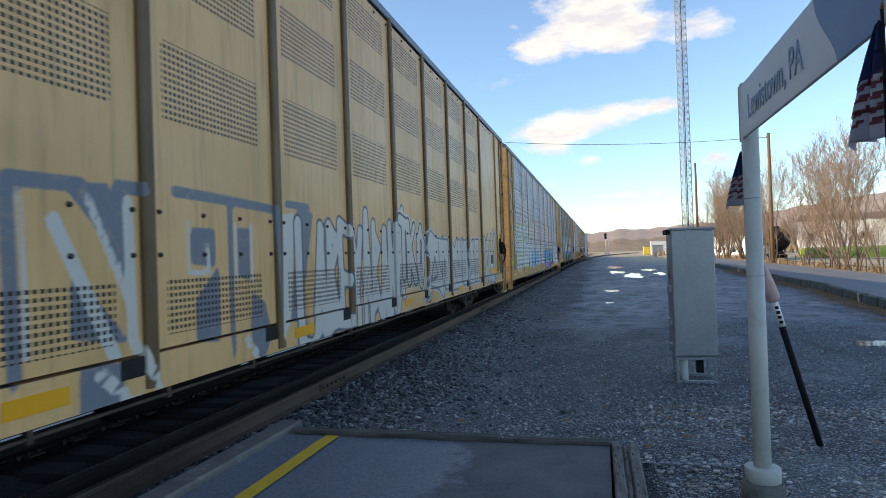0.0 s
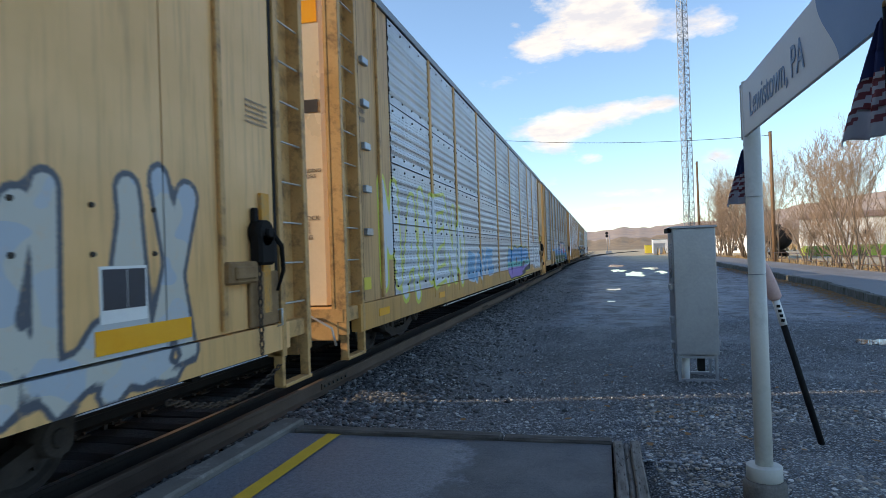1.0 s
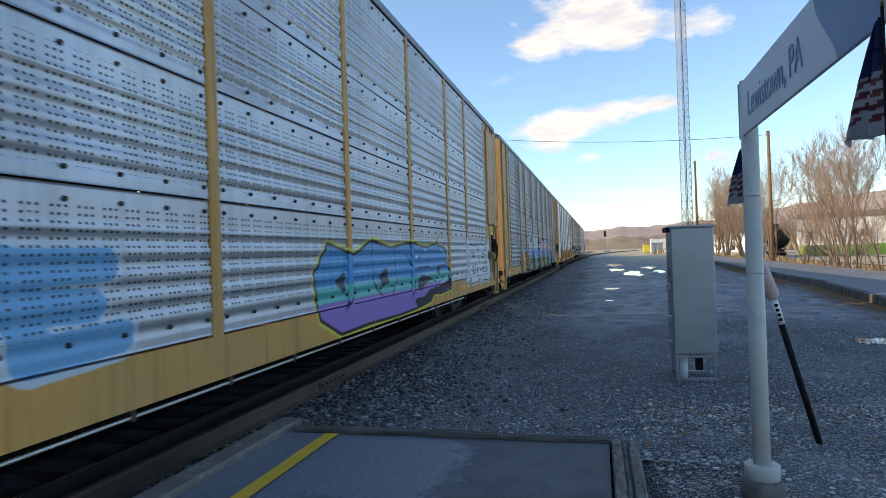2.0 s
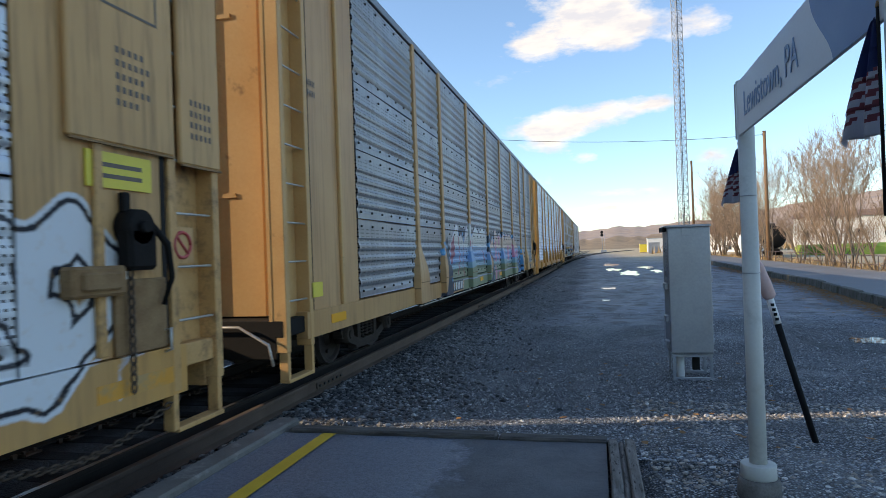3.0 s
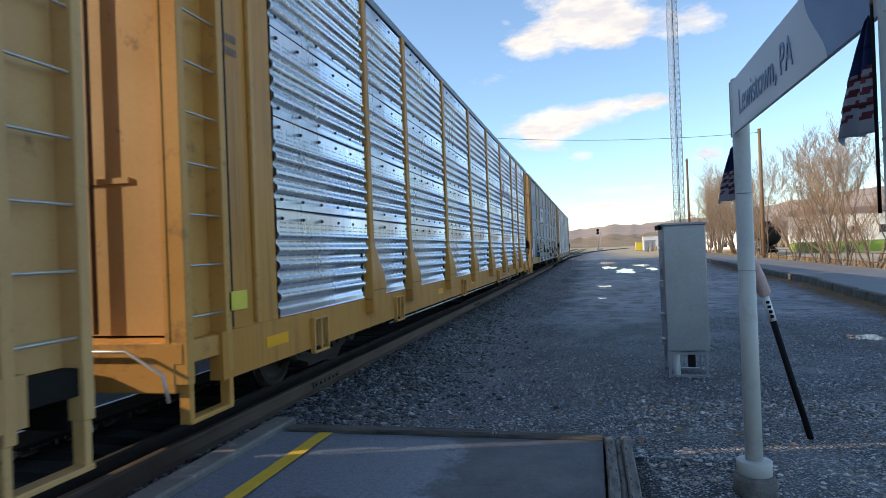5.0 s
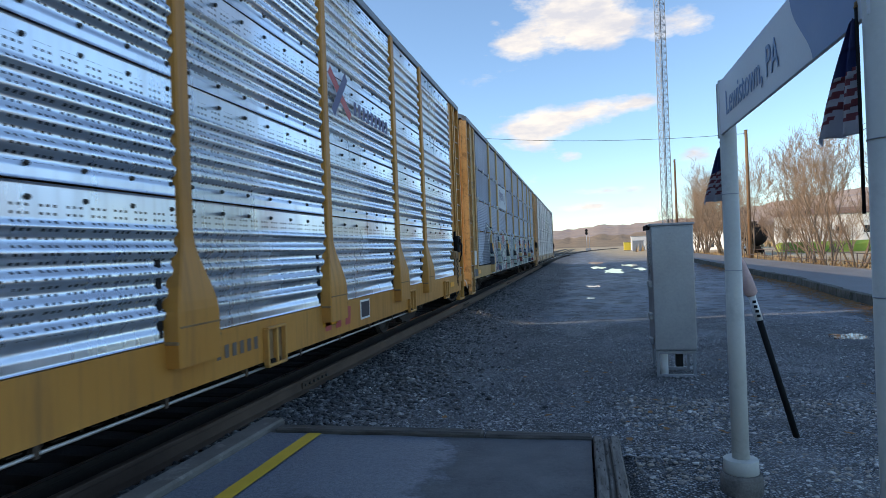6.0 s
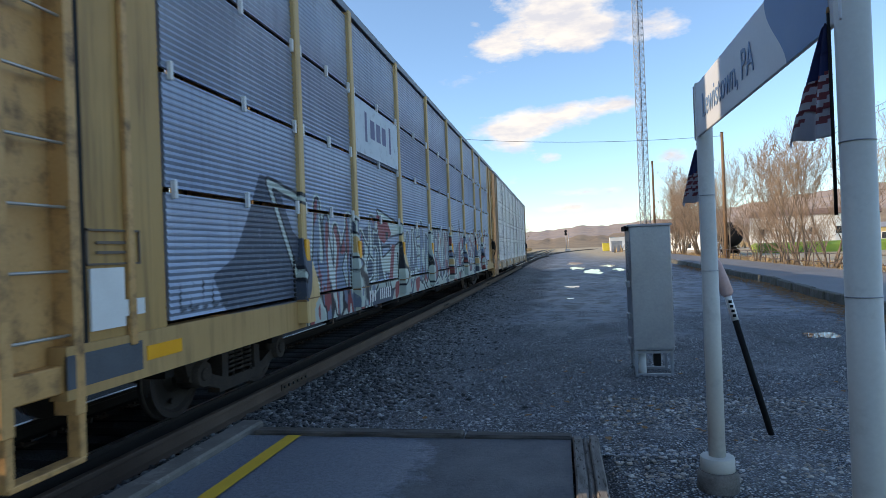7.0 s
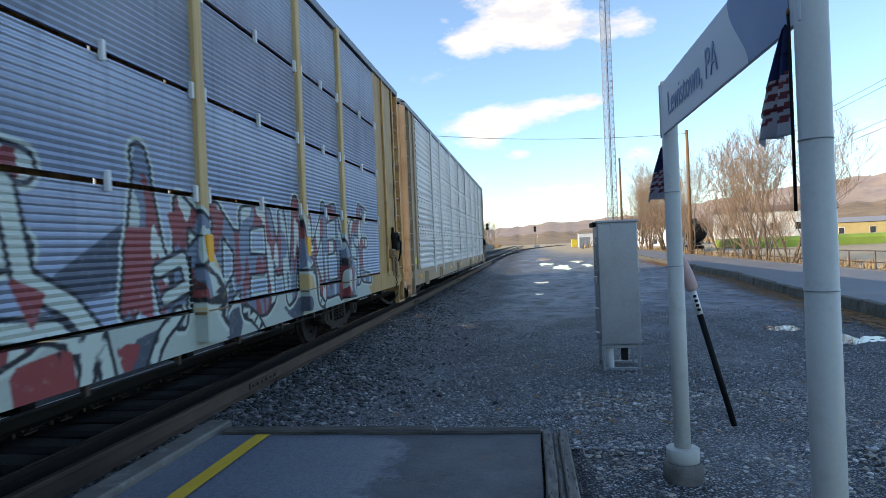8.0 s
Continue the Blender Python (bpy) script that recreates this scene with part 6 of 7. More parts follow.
def build_platform():
    p = tagged(empty("platform"), "asphalt platform end with concrete edge and yellow line", "platform", kind="structure")
    bm = bmesh.new()
    n = 40
    rows = []
    for j in range(n + 1):
        y = -7 + 12.15 * j / n
        rows.append([bm.verts.new((-2.76 + 2.78 * i / 20, y, 0.006 * noise.noise(Vector((i * 0.35, y * 2, 1))))) for i in range(21)])
    for a, b in zip(rows, rows[1:]):
        for i in range(20):
            bm.faces.new((a[i], a[i + 1], b[i + 1], b[i]))
    r = bmesh.ops.extrude_face_region(bm, geom=bm.faces[:])
    bmesh.ops.translate(bm, vec=(0, 0, -0.22), verts=[v for v in r["geom"] if isinstance(v, bmesh.types.BMVert)])
    bmesh.ops.recalc_face_normals(bm, faces=bm.faces)
    part("asphalt_surface", bm, asphalt_material(), p)
    y = 5.47
    rnd = random.Random(2)
    while y > -7:
        ln = 2.42
        box("edge_beam", (-2.99 + rnd.uniform(-0.01, 0.01), y - ln + 0.012, -0.26), (-2.77, y, 0.05), M_concrete, p, "weathered concrete platform edge", 0.018)
        y -= ln
    bm = bmesh.new()
    rows = []
    for j in range(60):
        y = -7 + 12.13 * j / 59
        a, b = 0.006 * noise.noise(Vector((0, y * 3, 7))), 0.006 * noise.noise(Vector((4, y * 3, 7)))
        rows.append([bm.verts.new((-2.385 + a, y, 0.012)), bm.verts.new((-2.26 + b, y, 0.012))])
    for a, b in zip(rows, rows[1:]):
        bm.faces.new((a[0], a[1], b[1], b[0]))
    part("yellow_line", bm, M_yellow, p, "worn yellow painted safety line")
    for a, b, dz in ((-2.72, -0.86, 0.0), (-0.84, 0.03, -0.012)):
        box("end_timber", (a, 5.165, -0.20), (b, 5.30, 0.035 + dz), M_timber_dark, p, "dark tarred edging timber", 0.015)
    # split, weathered sleeper along the inner side
    bm = bmesh.new()
    for lo, hi, top in ((0.035, 0.11, 0.045), (0.115, 0.155, 0.03), (0.16, 0.235, 0.05)):
        rows = []
        for j in range(46):
            y = -6.8 + 12.1 * j / 45
            w = 0.008 * noise.noise(Vector((lo * 9, y * 2.5, 3)))
            t = top + 0.014 * noise.noise(Vector((hi * 9, y * 3.2, 5))) - (0.05 if j == 45 else 0)
            rows.append([bm.verts.new(q) for q in ((lo + w, y, -0.2), (lo + w, y, t - 0.012), (lo + w + 0.012, y, t), (hi + w - 0.012, y, t), (hi + w, y, t - 0.012), (hi + w, y, -0.2))])
        for a, b in zip(rows, rows[1:]):
            for i in range(5):
                bm.faces.new((a[i], b[i], b[i + 1], a[i + 1]))
        bm.faces.new(rows[-1])
    bmesh.ops.recalc_face_normals(bm, faces=bm.faces)
    part("side_timber", bm, M_wood_grey, p, "split grey weathered sleeper")


build_platform()


# ---- station sign ----
def mesh_text(name, body, size, mat, parent, m, extrude=0.0015):
    cu = bpy.data.curves.new(name, "FONT")
    cu.body, cu.size, cu.extrude = body, size, extrude
    ob = new(name, cu)
    me = bpy.data.meshes.new_from_object(ob.evaluated_get(bpy.context.evaluated_depsgraph_get()))
    bpy.data.objects.remove(ob)
    bpy.data.curves.remove(cu)
    me.materials.clear()
    me.materials.append(mat)
    o = new(name, me)
    o.parent, o.matrix_basis = parent, m
    return o


FAR_POST, NEAR_POST = Vector((0.968, 4.46, 0)), Vector((0.952, 2.25, 0))


def build_sign():
    s = tagged(empty("station_sign", pose(0, 0, 0)), "grey and blue station name sign on two grey round posts", "sign")
    for p in (FAR_POST, NEAR_POST):
        g = float(ground_z(p.x, p.y))
        bm = bmesh.new()
        add_tube(bm, [(p.x, p.y, g - 0.1), (p.x, p.y, 1.18), (p.x, p.y, 1.181), (p.x, p.y, 1.62), (p.x, p.y, 1.621), (p.x, p.y, 2.60)], [0.0535, 0.0535, 0.0525, 0.0525, 0.0515, 0.0515], 28)
        po = part("post", bm, M_post, s, "grey painted round steel post")
        bm = bmesh.new()
        add_tube(bm, [(p.x, p.y, 0.03), (p.x, p.y, 0.031), (p.x, p.y, 0.033), (p.x, p.y, 0.116), (p.x, p.y, 0.119), (p.x, p.y, 0.12), (p.x, p.y, 0.121), (p.x, p.y, 0.124)], [0.10, 0.106, 0.108, 0.108, 0.106, 0.102, 0.09, 0.054], 28)
        part("collar", bm, M_post, po)
        bm = bmesh.new()
        add_tube(bm, [(p.x, p.y, g - 0.2), (p.x, p.y, 0.0), (p.x, p.y, 0.03)], [0.135, 0.13, 0.12], 20)
        part("footing", bm, M_footing, po, "stained concrete footing")
        for z in (1.35, 1.85):
            bm = bmesh.new()
            add_tube(bm, [(p.x, p.y, z), (p.x, p.y, z + 0.004)], [0.0542, 0.0542], 24)
            part("band", bm, M_galv, po)
    d = (NEAR_POST - FAR_POST)
    ln = d.length
    ang = math.degrees(math.atan2(d.y, d.x))
    base = Matrix.Translation((FAR_POST.x, FAR_POST.y, 0)) @ pose(0, 0, 0, 0, 0, ang)
    def place(ob):
        ob.matrix_basis = base
        return ob
    # board in its own space: x from the far post to the near one, -y towards the track
    bm = bmesh.new()
    add_box(bm, (-0.045, -0.048, 2.24), (ln + 0.03, -0.030, 2.585), 0, 0.004)
    place(part("board", bm, M_sign, s, "grey sign board"))
    place(box("end_cap", (-0.062, -0.052, 2.23), (-0.045, 0.03, 2.595), M_post, s, "", 0.004))
    for side in (-1,):
        bm = bmesh.new()
        arc = [(1.75 - 0.25 * math.sin(math.radians(a)) ** 1.6, 2.24 + 0.34 * (a / 90)) for a in range(0, 91, 6)]
        pts = arc + [(ln - 0.05, 2.58), (ln - 0.05, 2.24)]
        bm.faces.new([bm.verts.new((a, side * 0.051, b)) for a, b in (pts if side < 0 else pts[::-1])])
        place(part("blue_field", bm, M_sign_blue, s, "dark blue curved sign field"))
    tx = mesh_text("lettering", "Lewistown, PA", 0.215, M_sign_text, s, base @ pose(0.20, -0.0505, 2.335, 90, 0, 0))
    tx.scale = (1.12 / max(v.co.x for v in tx.data.vertices), 1.0, 1.0)
    tagged(tx, "dark blue lettering")
    for k in range(3):
        place(box("emblem_bar", (1.86 + k * 0.09, -0.056, 2.50), (1.92 + k * 0.09, -0.0505, 2.55), M_white, s, "small white mark"))
    return s


build_sign()

FLAG_PIECES = []
M_flag_red = plain("flag_red", (0.22, 0.075, 0.09), (0.29, 0.10, 0.115), 0.85, 0, 8, 300, 0.3, 0.002)
M_flag_white = plain("flag_white", (0.42, 0.41, 0.45), (0.52, 0.51, 0.55), 0.85, 0, 8, 300, 0.3, 0.002)
M_flag_blue = plain("flag_blue", (0.04, 0.055, 0.14), (0.06, 0.075, 0.18), 0.85, 0, 8, 300, 0.3, 0.002)


def build_flag(x, y, z_top, size, face, label):
    """A small hanging flag on a stick: four slices of pleated cloth, each hung from the stick and free to swing."""
    f = tagged(empty("small_flag", pose(x, y, z_top)), label, "flag")
    tube("stick", [(0, 0, -size * 2.3), (0, 0, 0.02)], 0.006, M_black_paint, f, "thin dark flag stick")
    bm = bmesh.new()
    add_tube(bm, [(0, 0, 0.015), (0, 0, 0.035)], [0.008, 0.004], 8)
    part("finial", bm, M_decal_rust, f, "small dull brass finial")
    n, m = 4, 26
    for k in range(n):
        bm = bmesh.new()
        rows = []
        for j in range(9):
            v = (k + j / 8 * 1.04) / n
            row = []
            for i in range(m + 1):
                q = i / m
                reach = size * (0.08 + 0.46 * v) * q
                fold = size * 0.085 * math.sin(q * 11 + v * 2.2) * (0.35 + v) * min(1, q * 4)
                row.append(bm.verts.new((fold, reach, -size * (1.32 * v + 0.10 * q * (0.5 + 0.5 * math.sin(q * 7))) - 0.012)))
            rows.append(row)
        for j, (a, b) in enumerate(zip(rows, rows[1:])):
            for i in range(m):
                fc = bm.faces.new((a[i], a[i + 1], b[i + 1], b[i]))
                v, q = (k + (j + 0.5) / 8) / n, (i + 0.5) / m
                strip = int((v * 1.05 - q * 0.22 + 0.3) * 17)
                fc.material_index = 2 if (v < 0.40 + 0.1 * q) else 1 if v > 0.82 + 0.1 * math.sin(q * 9) else (0 if strip % 2 else 1)
                fc.smooth = True
        r = bmesh.ops.solidify(bm, geom=bm.faces[:], thickness=0.0015)
        o = part("cloth", bm, [M_flag_red, M_flag_white, M_flag_blue], f)
        o.matrix_basis = pose(0, 0, 0, 0, 0, face)
        FLAG_PIECES.append((o, k, face))
    return f


build_flag(0.902, 2.302, 2.275, 0.285, 32, "small faded stars and stripes flag hanging from a stick")
build_flag(0.935, 4.53, 2.19, 0.27, 40, "small faded stars and stripes flag hanging behind the post")


def build_marker():
    """A leaning marker rod: black shaft, white numbered sleeve, faded red wrap."""
    m = tagged(empty("leaning_marker_rod"), "leaning black marker rod with a faded pink wrap", "marker rod")
    a, b = Vector((1.76, 5.95, float(ground_z(1.76, 5.95)) - 0.05)), Vector((1.34, 5.95, 1.41))
    def at(k):
        return a + (b - a) * k
    tube("shaft", [at(0), at(0.66)], 0.026, M_black_paint, m, "black shaft", 12)
    tube("sleeve", [at(0.655), at(0.79)], 0.031, M_white, m, "white sleeve with dark marks", 12)
    bm = bmesh.new()
    for k in (0.68, 0.705, 0.73, 0.755):
        c = at(k)
        add_box(bm, (c.x - 0.015, c.y - 0.036, c.z - 0.012), (c.x + 0.012, c.y - 0.028, c.z + 0.012))
    part("dark_marks", bm, M_black_paint, m)
    bm = bmesh.new()
    add_tube(bm, [at(0.785), at(0.80), at(0.88), at(0.96), at(1.0)], [0.036, 0.058, 0.05, 0.034, 0.01], 7)
    part("wrap", bm, M_pink, m, "faded pink cloth wrap")


build_marker()


# ---- signal cabinet ----
def build_cabinet():
    c = tagged(empty("equipment_cabinet", pose(1.0, 9.72, 0)), "tall grey metal equipment cabinet on a steel stand", "cabinet")
    w, d, z0, z1 = 0.585, 0.66, -0.03, 1.80
    g = float(ground_z(1.3, 10)) - 0.04
    body = box("body", (0, 0, z0), (w, d, z1), M_galv, c, "", 0.008)
    box("front_panel", (0.012, -0.012, z0 + 0.02), (w - 0.012, -0.001, z1 - 0.02), M_galv, c, "", 0.004)
    box("top_cap", (-0.025, -0.03, z1), (w + 0.02, d + 0.03, z1 + 0.035), M_galv, c, "", 0.008)
    box("top_plate", (0.20, -0.018, z1 - 0.12), (0.31, -0.0125, z1 - 0.004), M_galv, c, "", 0.002)
    box("rear_hood", (-0.05, 0.12, z1 - 0.05), (0.0, d, z1 + 0.02), M_black, c, "", 0.006)
    for k in range(9):
        box("louvre", (-0.014, 0.15, 1.2 + k * 0.045), (-0.0005, 0.5, 1.225 + k * 0.045), M_galv, c)
    for z in (0.1, 0.55, 1.0):
        tube("hinge", [(w + 0.006, 0.02, z), (w + 0.006, 0.02, z + 0.09)], 0.012, M_galv, c, "", 8)
    for z in (0.05, 0.42, 0.9):
        box("side_box", (-0.05, 0.08, z), (-0.001, 0.30, z + 0.09), M_galv, c, "", 0.004)
    for x in (0.02, w - 0.06):
        for y in (0.02, d - 0.06):
            box("leg", (x, y, g), (x + 0.04, y + 0.04, z0), M_galv, c, "", 0.003)
    for y in (0.02, d - 0.06):
        box("stretcher", (0.06, y + 0.002, g + 0.04), (w - 0.06, y + 0.036, g + 0.08), M_galv, c)
        box("stretcher", (0.06, y + 0.002, z0 - 0.05), (w - 0.06, y + 0.036, z0 - 0.012), M_galv, c)
    tube("conduit", [(0.15, 0.25, g - 0.05), (0.15, 0.25, z0)], 0.055, M_white, c, "pale plastic conduit", 14)
    box("junction_box", (0.32, 0.25, g + 0.15), (0.42, 0.35, z0), M_black, c, "", 0.004)


build_cabinet()


# ---- raised walk with its kerb, fence ----
KERB_Y = (-30, 4, 18.2, 26, 33, 47, 80, 120)
KERB_X = (3.2, 6.6, 8.34, 9.0, 9.9, 10.4, 11.4, 12.4)


def build_walk():
    w = tagged(empty("raised_walk"), "raised asphalt walk with an old concrete kerb", "walkway", kind="structure")
    bm = bmesh.new()
    rows = []
    ys = np.linspace(2, 112, 90)
    for y in ys:
        x = float(np.interp(y, KERB_Y, KERB_X))
        t = float(ground_z(12, y)) + 0.36
        far = 14.9 + 0.006 * (y - 30)
        rows.append([bm.verts.new(p) for p in ((x + 0.18, y, t - 0.5), (x + 0.18, y, t), (far, y, t + 0.02), (far, y, t - 0.5))])
    for a, b in zip(rows, rows[1:]):
        for i in range(3):
            bm.faces.new((a[i], a[i + 1], b[i + 1], b[i]))
    bmesh.ops.recalc_face_normals(bm, faces=bm.faces)
    part("walk_surface", bm, plain("walk_asphalt", (0.14, 0.145, 0.155), (0.21, 0.215, 0.225), 0.7, 0, 0.6, 60, 0.3, 0.01), w)
    rnd = random.Random(6)
    y = 2.0
    while y < 110:
        ln = 1.55
        x0, x1 = float(np.interp(y, KERB_Y, KERB_X)), float(np.interp(y + ln, KERB_Y, KERB_X))
        t = float(ground_z(12, y)) + 0.38 + rnd.uniform(-0.04, 0.012)
        k = box("kerb_stone", (0, 0.01, -0.45), (0.22, ln - 0.01, 0), M_kerb, w, "", 0.022)
        k.matrix_basis = pose(x0 + rnd.uniform(-0.04, 0.04), y, t, rnd.uniform(-0.6, 0.6), rnd.uniform(-4, 4), -math.degrees(math.atan2(x1 - x0, ln)))
        y += ln
    y = 14.0
    while y < 96:
        far = 14.9 + 0.006 * (y - 30)
        box("rear_edge", (far, y, float(ground_z(12, y)) - 0.3), (far + 0.25, y + 2.98, float(ground_z(12, y)) + 0.41), M_concrete, w, "", 0.02)
        y += 3.0


build_walk()


def build_fence():
    f = tagged(empty("pipe_railing"), "brown steel pipe railing beyond the walk", "railing")
    m = plain("brown_railing_paint", (0.07, 0.045, 0.035), (0.12, 0.08, 0.06), 0.6)
    prev = None
    for k in range(26):
        y = 14 + 2.45 * k
        x = 15.5 + 0.008 * (y - 30)
        g = float(ground_z(15.5, y))
        tube("railing_post", [(x, y, g - 0.1), (x, y, g + 1.22)], 0.03, m, f, "", 8)
        if prev:
            for h in (1.2, 0.68):
                tube("railing_bar", [(prev[0], prev[1], prev[2] + h), (x, y, g + h)], 0.024, m, f, "", 7)
        prev = (x, y, g)


build_fence()


# ---- puddles ----
def water_material():
    m, n, b_, co = material("puddle_water")
    n.put(b_.inputs["Base Color"], n.mix(n.noise(co, 2.0, 3), (0.03, 0.03, 0.03), (0.05, 0.047, 0.042)))
    b_.inputs["Roughness"].default_value, b_.inputs["IOR"].default_value = 0.02, 1.33
    n.put(b_.inputs["Normal"], n.bump(n.noise(co, 9, 2), 0.02, 0.01))
    return m


M_water = water_material()


def puddle(x, y, rx, ry, seed, lobes=0.85):
    bm = bmesh.new()
    pts = []
    for k in range(64):
        a = 2 * math.pi * k / 64
        r = 1 + lobes * noise.noise(Vector((math.cos(a) * 1.6, math.sin(a) * 1.6, seed))) + 0.5 * noise.noise(Vector((math.cos(a) * 5, math.sin(a) * 5, seed)))
        pts.append((rx * r * math.cos(a), ry * r * math.sin(a)))
    z = float(ground_z(x, y)) + 0.004
    bm.faces.new([bm.verts.new((a, b, 0)) for a, b in pts])
    r = bmesh.ops.extrude_face_region(bm, geom=bm.faces[:])
    bmesh.ops.translate(bm, vec=(0, 0, -0.02), verts=[v for v in r["geom"] if isinstance(v, bmesh.types.BMVert)])
    bmesh.ops.recalc_face_normals(bm, faces=bm.faces)
    o = part("puddle", bm, M_water)
    o.location = (x, y, z)
    tagged(o, "shallow rain puddle reflecting the bright sky", "puddle", "puddles in the yard")


for spec in PUDDLES:
    puddle(*spec)

# ---- stones and fallen leaves ----


def pebble_base():
    bm = bmesh.new()
    bmesh.ops.create_icosphere(bm, subdivisions=1, radius=1.0)
    v = np.array([tuple(p.co) for p in bm.verts])
    f = np.array([[q.index for q in p.verts] for p in bm.faces])
    bm.free()
    return v, f


def stone_material(name, stops):
    m, n, b_, co = material(name)
    rnd = n.add("ShaderNodeNewGeometry").outputs["Random Per Island"]
    col = n.ramp(rnd, stops).outputs[0]
    fine = n.noise(co, 70, 4)
    col = n.mix(n.math("MULTIPLY", n.remap(fine, 0.4, 0.7), 0.4), col, (0.07, 0.068, 0.065))
    n.put(b_.inputs["Base Color"], col)
    b_.inputs["Roughness"].default_value = 0.55
    n.put(b_.inputs["Normal"], n.bump(fine, 0.4, 0.004))
    return m


def scatter(name, count, spot, lo, hi, mat, seed, label, sink=0.25):
    rg = np.random.RandomState(seed)
    v, f = pebble_base()
    xy = spot(rg, count)
    xy = xy[~((xy[:, 0] > -3.1) & (xy[:, 0] < 0.26) & (xy[:, 1] < 5.34))]
    k = len(xy)
    size = lo + (hi - lo) * rg.rand(k) ** 2.2
    jit = 1 + 0.7 * (rg.rand(k, len(v), 3) - 0.5)
    squash = np.stack([0.8 + 0.5 * rg.rand(k), 0.8 + 0.5 * rg.rand(k), 0.5 + 0.3 * rg.rand(k)], 1)
    a = rg.rand(k) * 6.283
    p = v[None] * jit * squash[:, None] * size[:, None, None]
    q = p.copy()
    q[..., 0] = p[..., 0] * np.cos(a)[:, None] - p[..., 1] * np.sin(a)[:, None]
    q[..., 1] = p[..., 0] * np.sin(a)[:, None] + p[..., 1] * np.cos(a)[:, None]
    z = ground_z(xy[:, 0], xy[:, 1]) + size * sink
    q += np.stack([xy[:, 0], xy[:, 1], z], 1)[:, None]
    faces = (f[None] + (np.arange(k) * len(v))[:, None, None]).reshape(-1, 3)
    me = bpy.data.meshes.new(name)
    me.from_pydata(q.reshape(-1, 3), [], faces)
    me.update()
    me.materials.append(mat)
    return tagged(new(name, me), label, "stones", kind="stuff")


def yard_spot(rg, k):
    y = 5.2 + 17.0 * rg.rand(k) ** 1.9
    return np.stack([-3.0 + (8.5 + 0.15 * (y - 5)) * rg.rand(k), y], 1)


def corner_spot(rg, k):
    return np.stack([0.3 + 4.6 * rg.rand(k) ** 0.9, 2.8 + 5.2 * rg.rand(k) ** 0.9], 1)


def ballast_spot(rg, k):
    y = 2.5 + np.minimum(9.0 * rg.exponential(size=k), 60)
    return np.stack([-3.62 + np.abs(rg.normal(0, 0.85, k)), y], 1)


M_stone = stone_material("grey_gravel_stones", [(0, (0.085, 0.093, 0.108)), (0.5, (0.235, 0.255, 0.285)), (0.85, (0.45, 0.465, 0.48)), (1, (0.70, 0.70, 0.69))])
M_cobble = stone_material("mixed_pale_stones", [(0, (0.08, 0.08, 0.08)), (0.4, (0.24, 0.23, 0.22)), (0.7, (0.42, 0.35, 0.28)), (0.9, (0.56, 0.54, 0.51)), (1, (0.78, 0.76, 0.73))])
M_ballast = stone_material("dark_ballast_stones", [(0, (0.02, 0.021, 0.023)), (0.55, (0.075, 0.078, 0.083)), (0.85, (0.17, 0.175, 0.18)), (1, (0.34, 0.335, 0.32))])
scatter("gravel", 36000, yard_spot, 0.006, 0.019, M_stone, 1, "loose grey gravel stones on the yard")
scatter("cobbles", 15000, corner_spot, 0.006, 0.025, M_cobble, 2, "mixed pale stones round the sign posts")
scatter("ballast", 11000, ballast_spot, 0.013, 0.042, M_ballast, 3, "dark ballast stones beside the rail")


def build_leaves():
    rnd = random.Random(12)
    verts, faces = [], []
    for k in range(5200):
        if k < 70:
            x, y = rnd.uniform(-1.5, 4.5), 5.6 + 6 * rnd.random() ** 1.5
            z = float(ground_z(x, y)) + 0.03
        else:
            y = rnd.uniform(12, 60)
            x = float(np.interp(y, KERB_Y, KERB_X)) - abs(rnd.gauss(0, 0.5)) * (0.6 + 0.8 * rnd.random()) - 0.03
            z = float(ground_z(x, y)) + 0.06
        r, a = rnd.uniform(0.02, 0.05) * (1.0 if k < 70 else 1.8), rnd.uniform(0, 6.28)
        i = len(verts)
        for j, q in enumerate((0.0, 1.1, 2.2, 3.3, 4.4, 5.5)):
            rr = r * (1.2 if j % 3 == 0 else 0.7)
            verts.append((x + rr * math.cos(a + q), y + rr * math.sin(a + q), z + 0.012 * rnd.random()))
        faces.append(tuple(range(i, i + 6)))
    o = mesh_obj("fallen_leaves", verts, faces, M_leaf)
    tagged(o, "scattered dry orange fallen leaves", "leaves", kind="stuff")


build_leaves()


